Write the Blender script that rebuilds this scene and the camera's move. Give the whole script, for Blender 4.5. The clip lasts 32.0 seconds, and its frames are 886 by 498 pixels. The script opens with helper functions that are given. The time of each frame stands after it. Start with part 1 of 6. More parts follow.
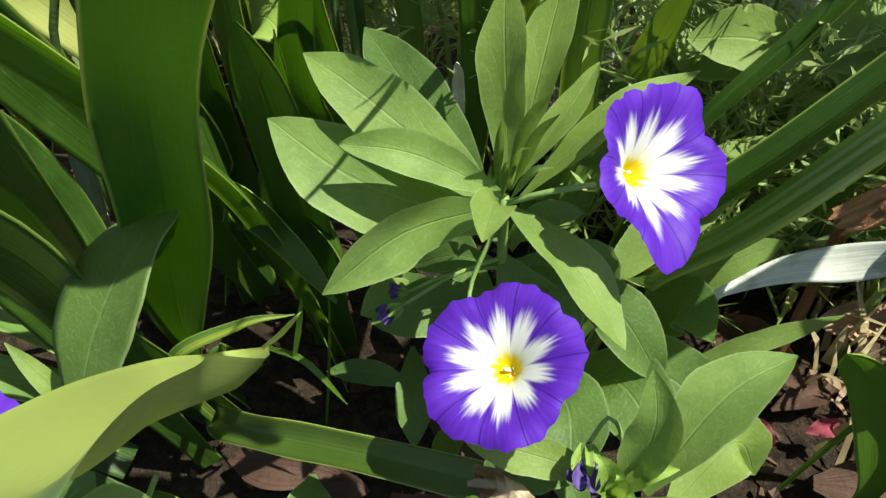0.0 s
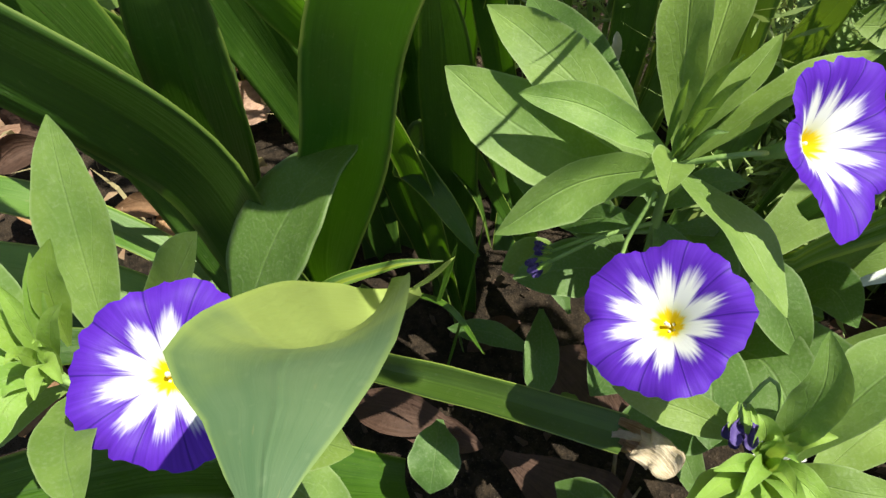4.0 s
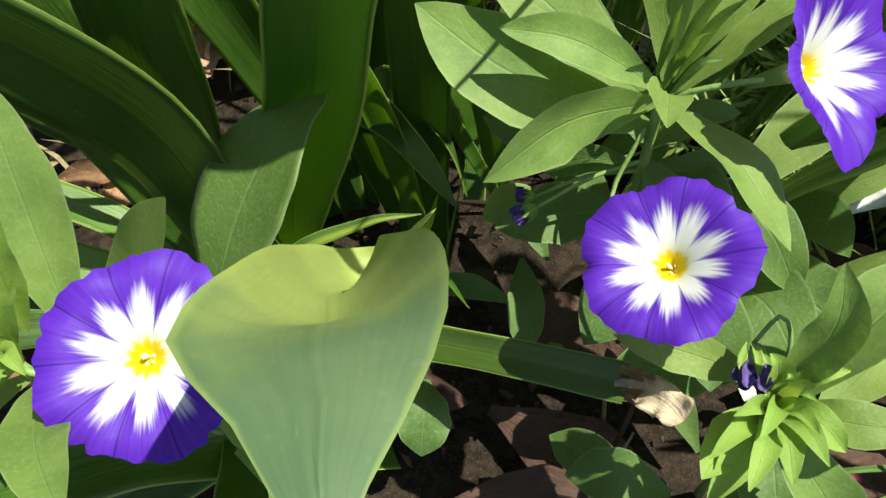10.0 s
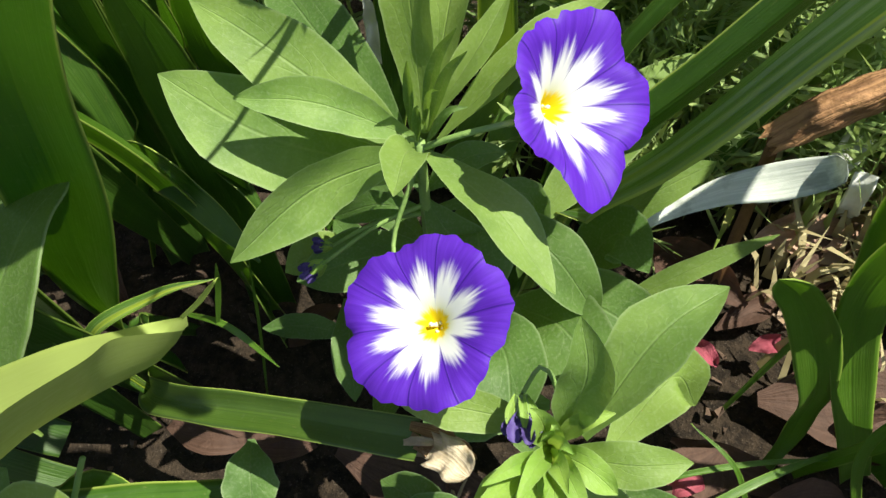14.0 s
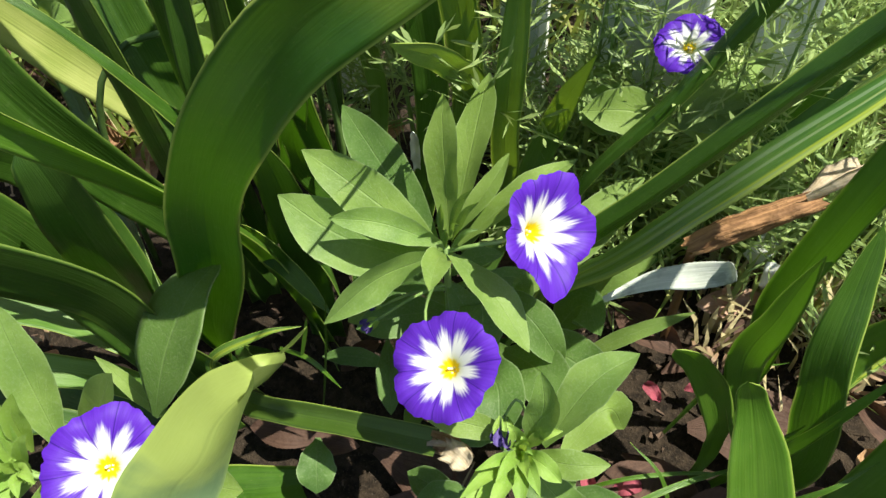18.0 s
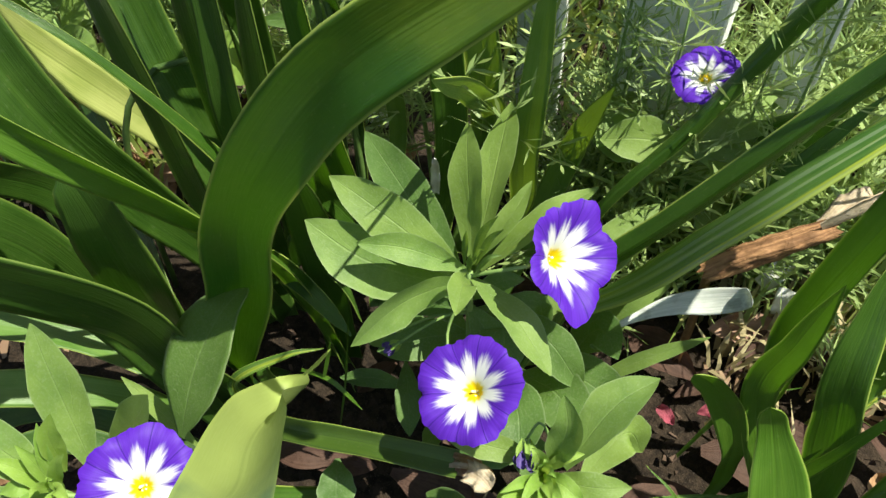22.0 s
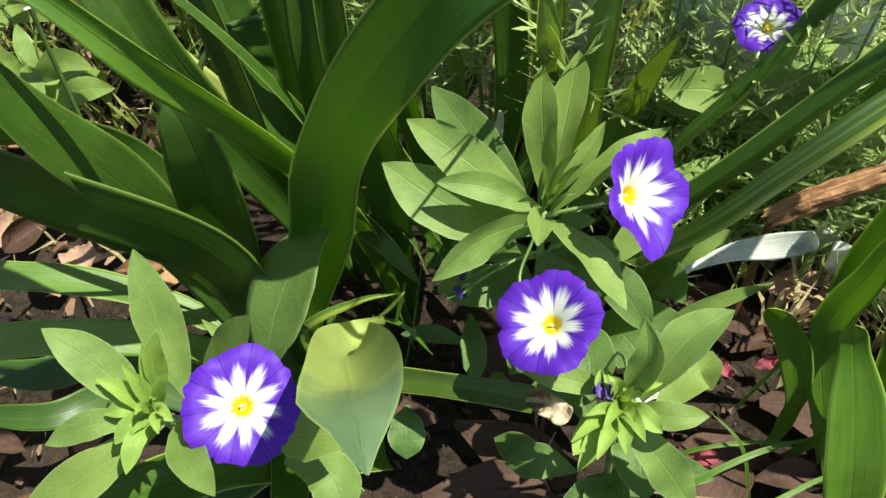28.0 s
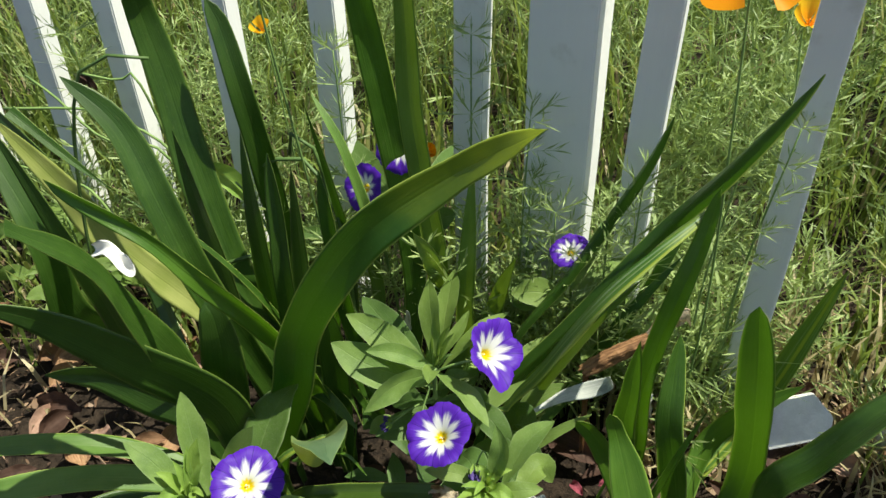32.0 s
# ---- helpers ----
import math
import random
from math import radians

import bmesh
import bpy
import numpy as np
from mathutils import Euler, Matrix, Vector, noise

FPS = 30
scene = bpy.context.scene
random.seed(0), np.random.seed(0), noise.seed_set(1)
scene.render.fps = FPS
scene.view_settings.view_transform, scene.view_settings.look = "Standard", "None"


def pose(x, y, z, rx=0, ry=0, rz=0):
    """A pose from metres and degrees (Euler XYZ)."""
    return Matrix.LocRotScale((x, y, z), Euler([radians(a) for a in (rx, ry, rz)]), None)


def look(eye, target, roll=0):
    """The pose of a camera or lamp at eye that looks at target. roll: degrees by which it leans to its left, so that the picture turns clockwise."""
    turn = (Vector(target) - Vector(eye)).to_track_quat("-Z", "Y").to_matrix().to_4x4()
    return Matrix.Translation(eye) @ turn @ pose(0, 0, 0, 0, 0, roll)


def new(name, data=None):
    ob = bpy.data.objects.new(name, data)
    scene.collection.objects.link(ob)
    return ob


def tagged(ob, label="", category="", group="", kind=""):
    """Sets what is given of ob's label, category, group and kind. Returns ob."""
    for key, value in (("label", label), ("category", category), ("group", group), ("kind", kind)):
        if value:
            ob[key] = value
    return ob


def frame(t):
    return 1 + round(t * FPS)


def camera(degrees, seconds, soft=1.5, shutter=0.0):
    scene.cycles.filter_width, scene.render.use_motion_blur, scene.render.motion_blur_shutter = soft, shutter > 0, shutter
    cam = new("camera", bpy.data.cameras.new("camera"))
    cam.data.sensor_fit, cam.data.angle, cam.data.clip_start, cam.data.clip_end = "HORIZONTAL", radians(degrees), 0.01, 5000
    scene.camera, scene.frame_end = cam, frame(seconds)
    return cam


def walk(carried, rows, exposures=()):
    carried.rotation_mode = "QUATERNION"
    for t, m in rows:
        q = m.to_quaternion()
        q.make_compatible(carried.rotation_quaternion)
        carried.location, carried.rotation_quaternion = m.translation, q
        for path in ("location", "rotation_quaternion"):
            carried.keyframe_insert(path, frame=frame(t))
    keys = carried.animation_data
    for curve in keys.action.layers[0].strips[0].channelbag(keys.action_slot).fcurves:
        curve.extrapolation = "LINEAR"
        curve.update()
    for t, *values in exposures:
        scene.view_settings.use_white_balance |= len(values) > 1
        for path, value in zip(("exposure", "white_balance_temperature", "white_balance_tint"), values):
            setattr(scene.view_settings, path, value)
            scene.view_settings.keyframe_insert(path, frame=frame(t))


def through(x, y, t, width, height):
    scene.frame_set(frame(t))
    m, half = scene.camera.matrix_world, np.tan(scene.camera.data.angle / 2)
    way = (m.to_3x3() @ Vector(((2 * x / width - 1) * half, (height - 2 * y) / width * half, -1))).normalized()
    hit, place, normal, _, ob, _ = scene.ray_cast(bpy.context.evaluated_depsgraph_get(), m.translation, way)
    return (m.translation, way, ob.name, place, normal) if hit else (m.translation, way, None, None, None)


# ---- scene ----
cam = camera(56.6, 32.0)
PATH = [
    (0, (0.043, -0.002, 0.342), (-0.407, 1.132, -1.243), -3.8),
    (0.5, (0.047, 0.008, 0.323), (-0.356, 1.092, -1.309), -2.9),
    (1, (0.051, 0.023, 0.314), (-0.326, 1.104, -1.326), -2.7),
    (1.5, (0.057, 0.031, 0.311), (-0.291, 1.13, -1.323), -2.3),
    (2, (0.058, 0.033, 0.31), (-0.286, 1.128, -1.328), -2.5),
    (2.5, (0.053, 0.03, 0.313), (-0.293, 1.11, -1.335), -2.7),
    (3, (0.043, 0.016, 0.322), (-0.355, 1.082, -1.323), -2.7),
    (3.5, (0.028, -0.009, 0.333), (-0.494, 1.039, -1.289), -4.5),
    (4, (0.02, -0.029, 0.34), (-0.56, 1.049, -1.242), -3.7),
    (4.5, (0.006, -0.046, 0.343), (-0.604, 1.009, -1.243), -4.1),
    (6.5, (0.003, -0.05, 0.335), (-0.577, 0.989, -1.272), -4.7),
    (7, (0.001, -0.047, 0.329), (-0.529, 1.021, -1.278), -3.3),
    (7.5, (0.002, -0.039, 0.33), (-0.5, 1.014, -1.295), -3.0),
    (8, (0.0, -0.038, 0.328), (-0.465, 1.016, -1.307), -1.8),
    (8.5, (0.001, -0.033, 0.329), (-0.468, 1.005, -1.315), -2.5),
    (9, (0.001, -0.029, 0.328), (-0.461, 1.001, -1.323), -2.5),
    (9.5, (0.0, -0.028, 0.328), (-0.429, 1.02, -1.321), -1.8),
    (10, (0.006, -0.025, 0.328), (-0.423, 1.016, -1.326), -2.4),
    (10.5, (0.022, -0.016, 0.331), (-0.413, 1.015, -1.327), -3.3),
    (11, (0.027, -0.012, 0.331), (-0.368, 1.036, -1.326), -2.6),
    (11.5, (0.035, -0.002, 0.332), (-0.355, 1.027, -1.338), -4.0),
    (12, (0.043, 0.002, 0.333), (-0.318, 1.034, -1.342), -4.3),
    (12.5, (0.047, 0.007, 0.332), (-0.312, 1.032, -1.348), -5.4),
    (13, (0.051, 0.008, 0.331), (-0.287, 1.048, -1.344), -5.1),
    (13.5, (0.049, 0.011, 0.334), (-0.271, 1.035, -1.354), -4.6),
    (15.5, (0.05, 0.015, 0.337), (-0.248, 1.035, -1.358), -4.2),
    (16, (0.052, 0.014, 0.348), (-0.219, 1.049, -1.342), -2.5),
    (16.5, (0.058, 0.009, 0.367), (-0.225, 1.064, -1.309), -2.3),
    (17, (0.062, -0.007, 0.401), (-0.236, 1.043, -1.275), -2.1),
    (17.5, (0.063, -0.024, 0.442), (-0.273, 1.026, -1.227), -2.9),
    (18, (0.064, -0.029, 0.45), (-0.298, 1.007, -1.222), -3.7),
    (18.5, (0.064, -0.033, 0.449), (-0.313, 0.989, -1.228), -4.4),
    (19, (0.066, -0.033, 0.453), (-0.323, 0.995, -1.218), -5.0),
    (19.5, (0.064, -0.026, 0.456), (-0.327, 1.029, -1.197), -4.9),
    (20, (0.063, -0.022, 0.454), (-0.324, 1.06, -1.183), -4.7),
    (20.5, (0.063, -0.025, 0.452), (-0.306, 1.064, -1.185), -4.2),
    (21, (0.061, -0.025, 0.453), (-0.293, 1.056, -1.191), -3.6),
    (21.5, (0.058, -0.029, 0.456), (-0.299, 1.045, -1.193), -3.0),
    (22, (0.054, -0.034, 0.458), (-0.312, 1.041, -1.189), -2.9),
    (22.5, (0.049, -0.037, 0.456), (-0.329, 1.036, -1.189), -3.2),
    (23, (0.045, -0.04, 0.456), (-0.341, 1.03, -1.189), -3.4),
    (23.5, (0.041, -0.041, 0.457), (-0.347, 1.022, -1.193), -3.5),
    (24, (0.042, -0.038, 0.457), (-0.344, 1.014, -1.199), -4.2),
    (24.5, (0.046, -0.043, 0.453), (-0.331, 0.995, -1.214), -3.9),
    (25, (0.045, -0.052, 0.452), (-0.329, 0.974, -1.223), -3.4),
    (25.5, (0.043, -0.059, 0.449), (-0.333, 0.966, -1.227), -3.3),
    (27.5, (0.041, -0.073, 0.442), (-0.349, 0.996, -1.203), -4.5),
    (28, (0.035, -0.072, 0.449), (-0.361, 1.017, -1.181), -4.2),
    (28.5, (0.038, -0.076, 0.482), (-0.373, 1.059, -1.113), -4.3),
    (29, (0.037, -0.094, 0.539), (-0.366, 1.076, -1.032), -3.9),
    (29.5, (0.052, -0.092, 0.583), (-0.336, 1.068, -1.0), -3.4),
    (30, (0.067, -0.108, 0.622), (-0.313, 1.075, -0.945), -3.6),
    (30.5, (0.063, -0.106, 0.653), (-0.317, 1.134, -0.87), -3.6),
    (31, (0.065, -0.139, 0.657), (-0.237, 1.211, -0.787), -1.5),
    (31.5, (0.089, -0.193, 0.627), (-0.198, 1.248, -0.73), -1.1),
    (32, (0.098, -0.237, 0.581), (-0.248, 1.296, -0.656), -1.3),
]
walk(cam, [(t, look(eye, target, roll)) for t, eye, target, roll in PATH], exposures=((0.0, 0.94, 6900, 4), (2.0, 1.05, 6900, 4), (4.0, 0.96, 6900, 4), (7.0, 1.04, 6900, 4), (10.0, 0.94, 6900, 4), (12.0, 1.05, 6900, 4), (18.0, 1.05, 6900, 4), (22.0, 1.00, 6900, 4), (25.0, 1.00, 6900, 4), (28.0, 1.06, 6900, 4), (29.2, 1.08, 6900, 4), (30.4, 0.99, 6900, 4), (31.2, 0.74, 6900, 4), (32.0, 0.65, 6900, 4)))

# ---- world and sun ----
SUN = Vector((0.40, 0.10, 0.91)).normalized()
world = bpy.data.worlds.new("sky")
scene.world = world
world.use_nodes = True
wn = world.node_tree.nodes
sky = wn.new("ShaderNodeTexSky")
sky.sky_type, sky.sun_disc = "NISHITA", False
sky.sun_elevation = math.asin(SUN.z)
sky.sun_rotation = math.atan2(SUN.x, SUN.y)
wn["Background"].inputs["Strength"].default_value = 0.076
world.node_tree.links.new(sky.outputs[0], wn["Background"].inputs["Color"])
lamp = bpy.data.lights.new("sun", "SUN")
lamp.energy, lamp.angle, lamp.color = 5.0, radians(0.5), (1.0, 0.97, 0.87)
sun = new("sun", lamp)
sun.matrix_world = look(SUN * 5, (0, 0, 0))


# ---- materials ----
class Nodes:
    """A node material in the making."""

    def __init__(self, name):
        self.mat = bpy.data.materials.new(name)
        self.mat.use_nodes = True
        self.tree = self.mat.node_tree
        self.tree.nodes.clear()
        self.out = self.tree.nodes.new("ShaderNodeOutputMaterial")

    def add(self, kind, **values):
        node = self.tree.nodes.new("ShaderNode" + kind)
        for key, value in values.items():
            if key in ("operation", "blend_type", "data_type", "noise_dimensions", "wave_type", "feature", "distance"):
                if key == "operation":
                    node.operation = value
                elif key == "blend_type":
                    node.blend_type = value
                elif key == "data_type":
                    node.data_type = value
                elif key == "feature":
                    node.feature = value
                else:
                    node.noise_dimensions = value
            else:
                self.put(node.inputs[key.replace("_", " ")], value)
        return node

    def put(self, socket, value):
        if isinstance(value, bpy.types.NodeSocket):
            self.tree.links.new(value, socket)
        elif isinstance(value, bpy.types.Node):
            self.tree.links.new(value.outputs[0], socket)
        else:
            if socket.type == "RGBA" and len(value) == 3:
                value = (*value, 1)
            socket.default_value = value

    def math(self, op, a, b=0.0, c=0.0):
        node = self.tree.nodes.new("ShaderNodeMath")
        node.operation = op
        for socket, value in zip(node.inputs, (a, b, c)):
            self.put(socket, value)
        return node.outputs[0]

    def mix(self, fac, a, b, how="MIX"):
        node = self.tree.nodes.new("ShaderNodeMix")
        node.data_type, node.blend_type = "RGBA", how
        self.put(node.inputs[0], fac)
        self.put(node.inputs[6], a)
        self.put(node.inputs[7], b)
        return node.outputs[2]

    def ramp(self, fac, low, high, a=0.0, b=1.0):
        node = self.tree.nodes.new("ShaderNodeMapRange")
        node.interpolation_type = "SMOOTHSTEP"
        for socket, value in zip(node.inputs, (fac, low, high, a, b)):
            self.put(socket, value)
        return node.outputs[0]

    def noise(self, where, scale, detail=3.0, rough=0.55):
        node = self.add("TexNoise", Scale=scale, Detail=detail, Roughness=rough)
        self.put(node.inputs["Vector"], where)
        return node.outputs[0]

    def uv(self):
        node = self.add("SeparateXYZ")
        self.put(node.inputs[0], self.add("TexCoord").outputs["UV"])
        return node.outputs[0], node.outputs[1]

    def stretched(self, u, v, su, sv):
        node = self.add("CombineXYZ")
        self.put(node.inputs[0], self.math("MULTIPLY", u, su))
        self.put(node.inputs[1], self.math("MULTIPLY", v, sv))
        self.put(node.inputs[2], self.math("MULTIPLY", self.add("ObjectInfo").outputs["Random"], 50.0))
        return node.outputs[0]

    def place(self):
        return self.add("TexCoord").outputs["Object"]

    def bump(self, height, strength, far=0.001):
        node = self.add("Bump", Strength=strength, Distance=far)
        self.put(node.inputs["Height"], height)
        return node.outputs[0]

    def solid(self, colour, rough, normal=None, spec=0.5, metal=0.0):
        node = self.add("BsdfPrincipled", Base_Color=colour, Roughness=rough, Metallic=metal)
        self.put(node.inputs["Specular IOR Level"], spec)
        if normal is not None:
            self.put(node.inputs["Normal"], normal)
        return node.outputs[0]

    def end(self, shader):
        self.tree.links.new(shader, self.out.inputs[0])
        return self.mat

    def leafy(self, colour, glow, through, rough, normal, spec=0.5):
        """A thin leaf: gloss and colour on its face, and light that comes through from behind."""
        thin = self.add("BsdfTranslucent", Color=glow)
        if normal is not None:
            self.put(thin.inputs["Normal"], normal)
        both = self.add("MixShader")
        self.put(both.inputs[0], through)
        self.tree.links.new(self.solid(colour, rough, normal, spec), both.inputs[1])
        self.tree.links.new(thin.outputs[0], both.inputs[2])
        return self.end(both.outputs[0])


def strap_material(name, dark, light, glow, through=0.12, ribbing=0.35, gloss=0.30, height_tint=None, margin=0.8, tone=(0.235, 0.290, 0.016), streaks=0.0):
    n = Nodes(name)
    u, v = n.uv()
    across = n.math("ABSOLUTE", n.math("SUBTRACT", u, 0.5))
    edge = n.ramp(across, 0.455, 0.495)
    rib = n.ramp(across, 0.0, 0.05, 1.0, 0.0)
    ribs = n.noise(n.stretched(u, v, 30.0, 0.9), 1.0, 2.0)
    fine = n.noise(n.stretched(u, v, 95.0, 2.0), 1.0, 2.0)
    broad = n.noise(n.stretched(u, v, 5.0, 0.5), 1.0, 3.0)
    blotch = n.noise(n.place(), 42.0, 4.0)
    spots = n.ramp(n.noise(n.place(), 480.0, 2.0), 0.62, 0.70)
    scars = n.ramp(n.noise(n.stretched(u, v, 16.0, 7.0), 1.0, 2.0), 0.68, 0.74)
    own = n.add("ObjectInfo").outputs["Random"]
    base = n.mix(n.ramp(n.math("ADD", n.math("MULTIPLY", blotch, 0.6), n.math("MULTIPLY", broad, 0.4)), 0.36, 0.64), dark, light)
    base = n.mix(n.math("MULTIPLY", n.ramp(ribs, 0.35, 0.65), ribbing), base, (light[0] * 1.5, light[1] * 1.3, light[2] * 1.3))
    base = n.mix(n.math("MULTIPLY", n.ramp(fine, 0.5, 0.7), ribbing * 0.3), base, (dark[0] * 0.7, dark[1] * 0.7, dark[2] * 0.7))
    base = n.mix(n.math("MULTIPLY", own, 0.4), base, (dark[0] * 1.25, dark[1] * 1.15, dark[2] * 1.2))
    base = n.mix(n.math("MULTIPLY", spots, 0.06), base, (0.30, 0.36, 0.20))
    base = n.mix(n.math("MULTIPLY", scars, 0.22), base, (0.22, 0.20, 0.08))
    if streaks:
        bands = n.ramp(n.noise(n.stretched(u, v, 7.0, 0.12), 1.0, 1.0), 0.46, 0.60)
        base = n.mix(n.math("MULTIPLY", bands, streaks), base, (0.30, 0.36, 0.035))
        pale = n.ramp(n.noise(n.stretched(u, v, 11.0, 0.10), 1.0, 1.0), 0.56, 0.66)
        base = n.mix(n.math("MULTIPLY", pale, streaks * 0.7), base, (0.20, 0.28, 0.15))
    # Yellower by height; on the waxy leaf this puts sunlight into the colour.
    if height_tint:
        height = n.add("SeparateXYZ")
        n.put(height.inputs[0], n.place())
        turned = n.ramp(n.math("ADD", height.outputs[2], n.math("MULTIPLY", n.math("SUBTRACT", blotch, 0.5), 0.05)), *height_tint)
        base = n.mix(turned, base, tone)
        glow = n.mix(turned, glow, (0.55, 0.62, 0.02))
    base = n.mix(n.math("MULTIPLY", edge, margin), base, (0.36, 0.46, 0.10))
    tint = n.mix(n.math("MULTIPLY", ribs, 0.4), glow, (0.10, 0.24, 0.01))
    tint = n.mix(n.math("MULTIPLY", edge, margin), tint, (0.62, 0.70, 0.16))
    rough = n.ramp(n.math("ADD", n.math("MULTIPLY", blotch, 0.5), n.math("MULTIPLY", fine, 0.5)), 0.3, 0.7, gloss, gloss + 0.22)
    height = n.math("ADD", n.math("MULTIPLY", ribs, ribbing * 3.2), n.math("MULTIPLY", blotch, 0.7))
    height = n.math("ADD", height, n.math("MULTIPLY", rib, -0.5))
    return n.leafy(base, tint, through, rough, n.bump(height, 0.4, 0.0007), 0.48)


def oval_material(name, dark, light, glow, through=0.30):
    n = Nodes(name)
    u, v = n.uv()
    across = n.math("ABSOLUTE", n.math("SUBTRACT", u, 0.5))
    rib = n.ramp(across, 0.0, 0.028, 1.0, 0.0)
    wobble = n.math("MULTIPLY", n.noise(n.stretched(u, v, 3.0, 3.0), 1.0, 2.0), 2.6)
    slant = n.math("SUBTRACT", n.math("MULTIPLY", v, 5.0), n.math("MULTIPLY", across, 4.5))
    side = n.math("ABSOLUTE", n.math("SUBTRACT", n.math("FRACT", n.math("ADD", slant, wobble)), 0.5))
    veins = n.math("MULTIPLY", n.ramp(side, 0.0, 0.09, 1.0, 0.0), n.ramp(across, 0.22, 0.42, 1.0, 0.0))
    rim = n.ramp(across, 0.455, 0.50)
    blotch = n.noise(n.place(), 70.0, 4.0)
    fine = n.noise(n.place(), 1100.0, 3.0)
    own = n.add("ObjectInfo").outputs["Random"]
    base = n.mix(n.ramp(blotch, 0.3, 0.72), dark, light)
    base = n.mix(n.math("MULTIPLY", own, 0.45), base, (light[0] * 1.12, light[1] * 0.98, light[2] * 0.7))
    base = n.mix(n.math("MULTIPLY", veins, 0.07), base, (0.30, 0.40, 0.18))
    base = n.mix(n.math("MULTIPLY", rib, 0.13), base, (0.30, 0.40, 0.18))
    base = n.mix(n.math("MULTIPLY", n.ramp(fine, 0.45, 0.75), 0.14), base, (0.45, 0.50, 0.34))
    base = n.mix(n.math("MULTIPLY", rim, 0.30), base, (0.40, 0.48, 0.28))
    tint = n.mix(n.math("MAXIMUM", n.math("MULTIPLY", rib, 0.7), n.math("MULTIPLY", veins, 0.3)), glow, (glow[0] * 1.25, glow[1] * 1.1, glow[2] * 1.3))
    height = n.math("ADD", n.math("MULTIPLY", n.math("MAXIMUM", rib, n.math("MULTIPLY", veins, 0.22)), -0.7), n.math("MULTIPLY", fine, 0.35))
    height = n.math("ADD", height, n.math("MULTIPLY", n.noise(n.place(), 160.0, 2.0), 1.1))
    return n.leafy(base, tint, through, 0.60, n.bump(height, 0.45, 0.0006), 0.35)


STRAP = strap_material("strap_leaf", (0.019, 0.056, 0.005), (0.042, 0.104, 0.010), (0.14, 0.38, 0.012), 0.18)
STRAP_DARK = strap_material("dark_strap_leaf", (0.017, 0.048, 0.006), (0.036, 0.085, 0.010), (0.10, 0.29, 0.010), 0.12, 0.30, margin=0.22)
STRAP_OLD = strap_material("old_olive_strap_leaf", (0.032, 0.056, 0.010), (0.058, 0.088, 0.016), (0.26, 0.34, 0.03), 0.10)
# Turns yellow with height, towards the tip.
STRAP_YELLOW_TIP = strap_material("strap_leaf_with_yellow_tip", (0.013, 0.055, 0.005), (0.030, 0.098, 0.010), (0.15, 0.40, 0.010), 0.20, 0.22, height_tint=(0.300, 0.385))
STRAP_STREAKED = strap_material("yellow_streaked_strap_leaf", (0.026, 0.090, 0.012), (0.085, 0.180, 0.028), (0.28, 0.46, 0.02), 0.20, 0.45, streaks=0.85)
STRAP_YOUNG = strap_material("young_strap_leaf", (0.040, 0.103, 0.008), (0.076, 0.160, 0.016), (0.18, 0.44, 0.012), 0.20, 0.18, margin=0.5)
# Below the crest the leaf is lighter and yellower: its sunlit rear, painted in.
STRAP_PALE = strap_material("waxy_strap_leaf_with_lit_rear", (0.052, 0.105, 0.045), (0.105, 0.160, 0.075), (0.40, 0.50, 0.12), 0.10, 0.04, 0.40, (0.232, 0.262, 0.90, 0.0), 0.25, (0.29, 0.36, 0.10))
STRAP_STUB = strap_material("dull_green_strap_leaf", (0.034, 0.070, 0.010), (0.062, 0.112, 0.018), (0.20, 0.34, 0.02), 0.12, 0.15, 0.32, margin=0.7)
STRAP_YELLOW = strap_material("pale_yellow_strap_leaf", (0.20, 0.26, 0.06), (0.36, 0.40, 0.13), (0.55, 0.58, 0.12), 0.22, 0.2, 0.40, margin=0.3)
# Light green leaf; on the upright leaves the lighter colour also stands for sunlight.
STRAP_LIGHT = strap_material("light_green_strap_leaf", (0.055, 0.135, 0.018), (0.110, 0.205, 0.042), (0.34, 0.52, 0.03), 0.20, 0.30, 0.36)
OVAL = oval_material("downy_leaf", (0.097, 0.178, 0.038), (0.168, 0.266, 0.063), (0.38, 0.54, 0.09))
OVAL_YOUNG = oval_material("young_downy_leaf", (0.150, 0.275, 0.045), (0.225, 0.355, 0.072), (0.50, 0.68, 0.09))
# Darker copy of OVAL: the shade on low and inner leaves is in its colour.
OVAL_DARK = oval_material("shaded_downy_leaf", (0.050, 0.115, 0.024), (0.085, 0.165, 0.038), (0.26, 0.42, 0.05))


def plain(name, low, high, scale=60.0, rough=0.7, relief=0.3, far=0.001, spec=0.4):
    n = Nodes(name)
    a = n.noise(n.place(), scale, 4.0)
    b = n.noise(n.place(), scale * 9, 3.0)
    own = n.add("ObjectInfo").outputs["Random"]
    colour = n.mix(n.ramp(a, 0.3, 0.7), low, high)
    colour = n.mix(n.math("MULTIPLY", b, 0.35), colour, [c * 0.55 for c in low])
    colour = n.mix(n.math("MULTIPLY", own, 0.25), colour, [c * 1.3 for c in high])
    return n.end(n.solid(colour, rough, n.bump(n.math("ADD", a, b), relief, far), spec))


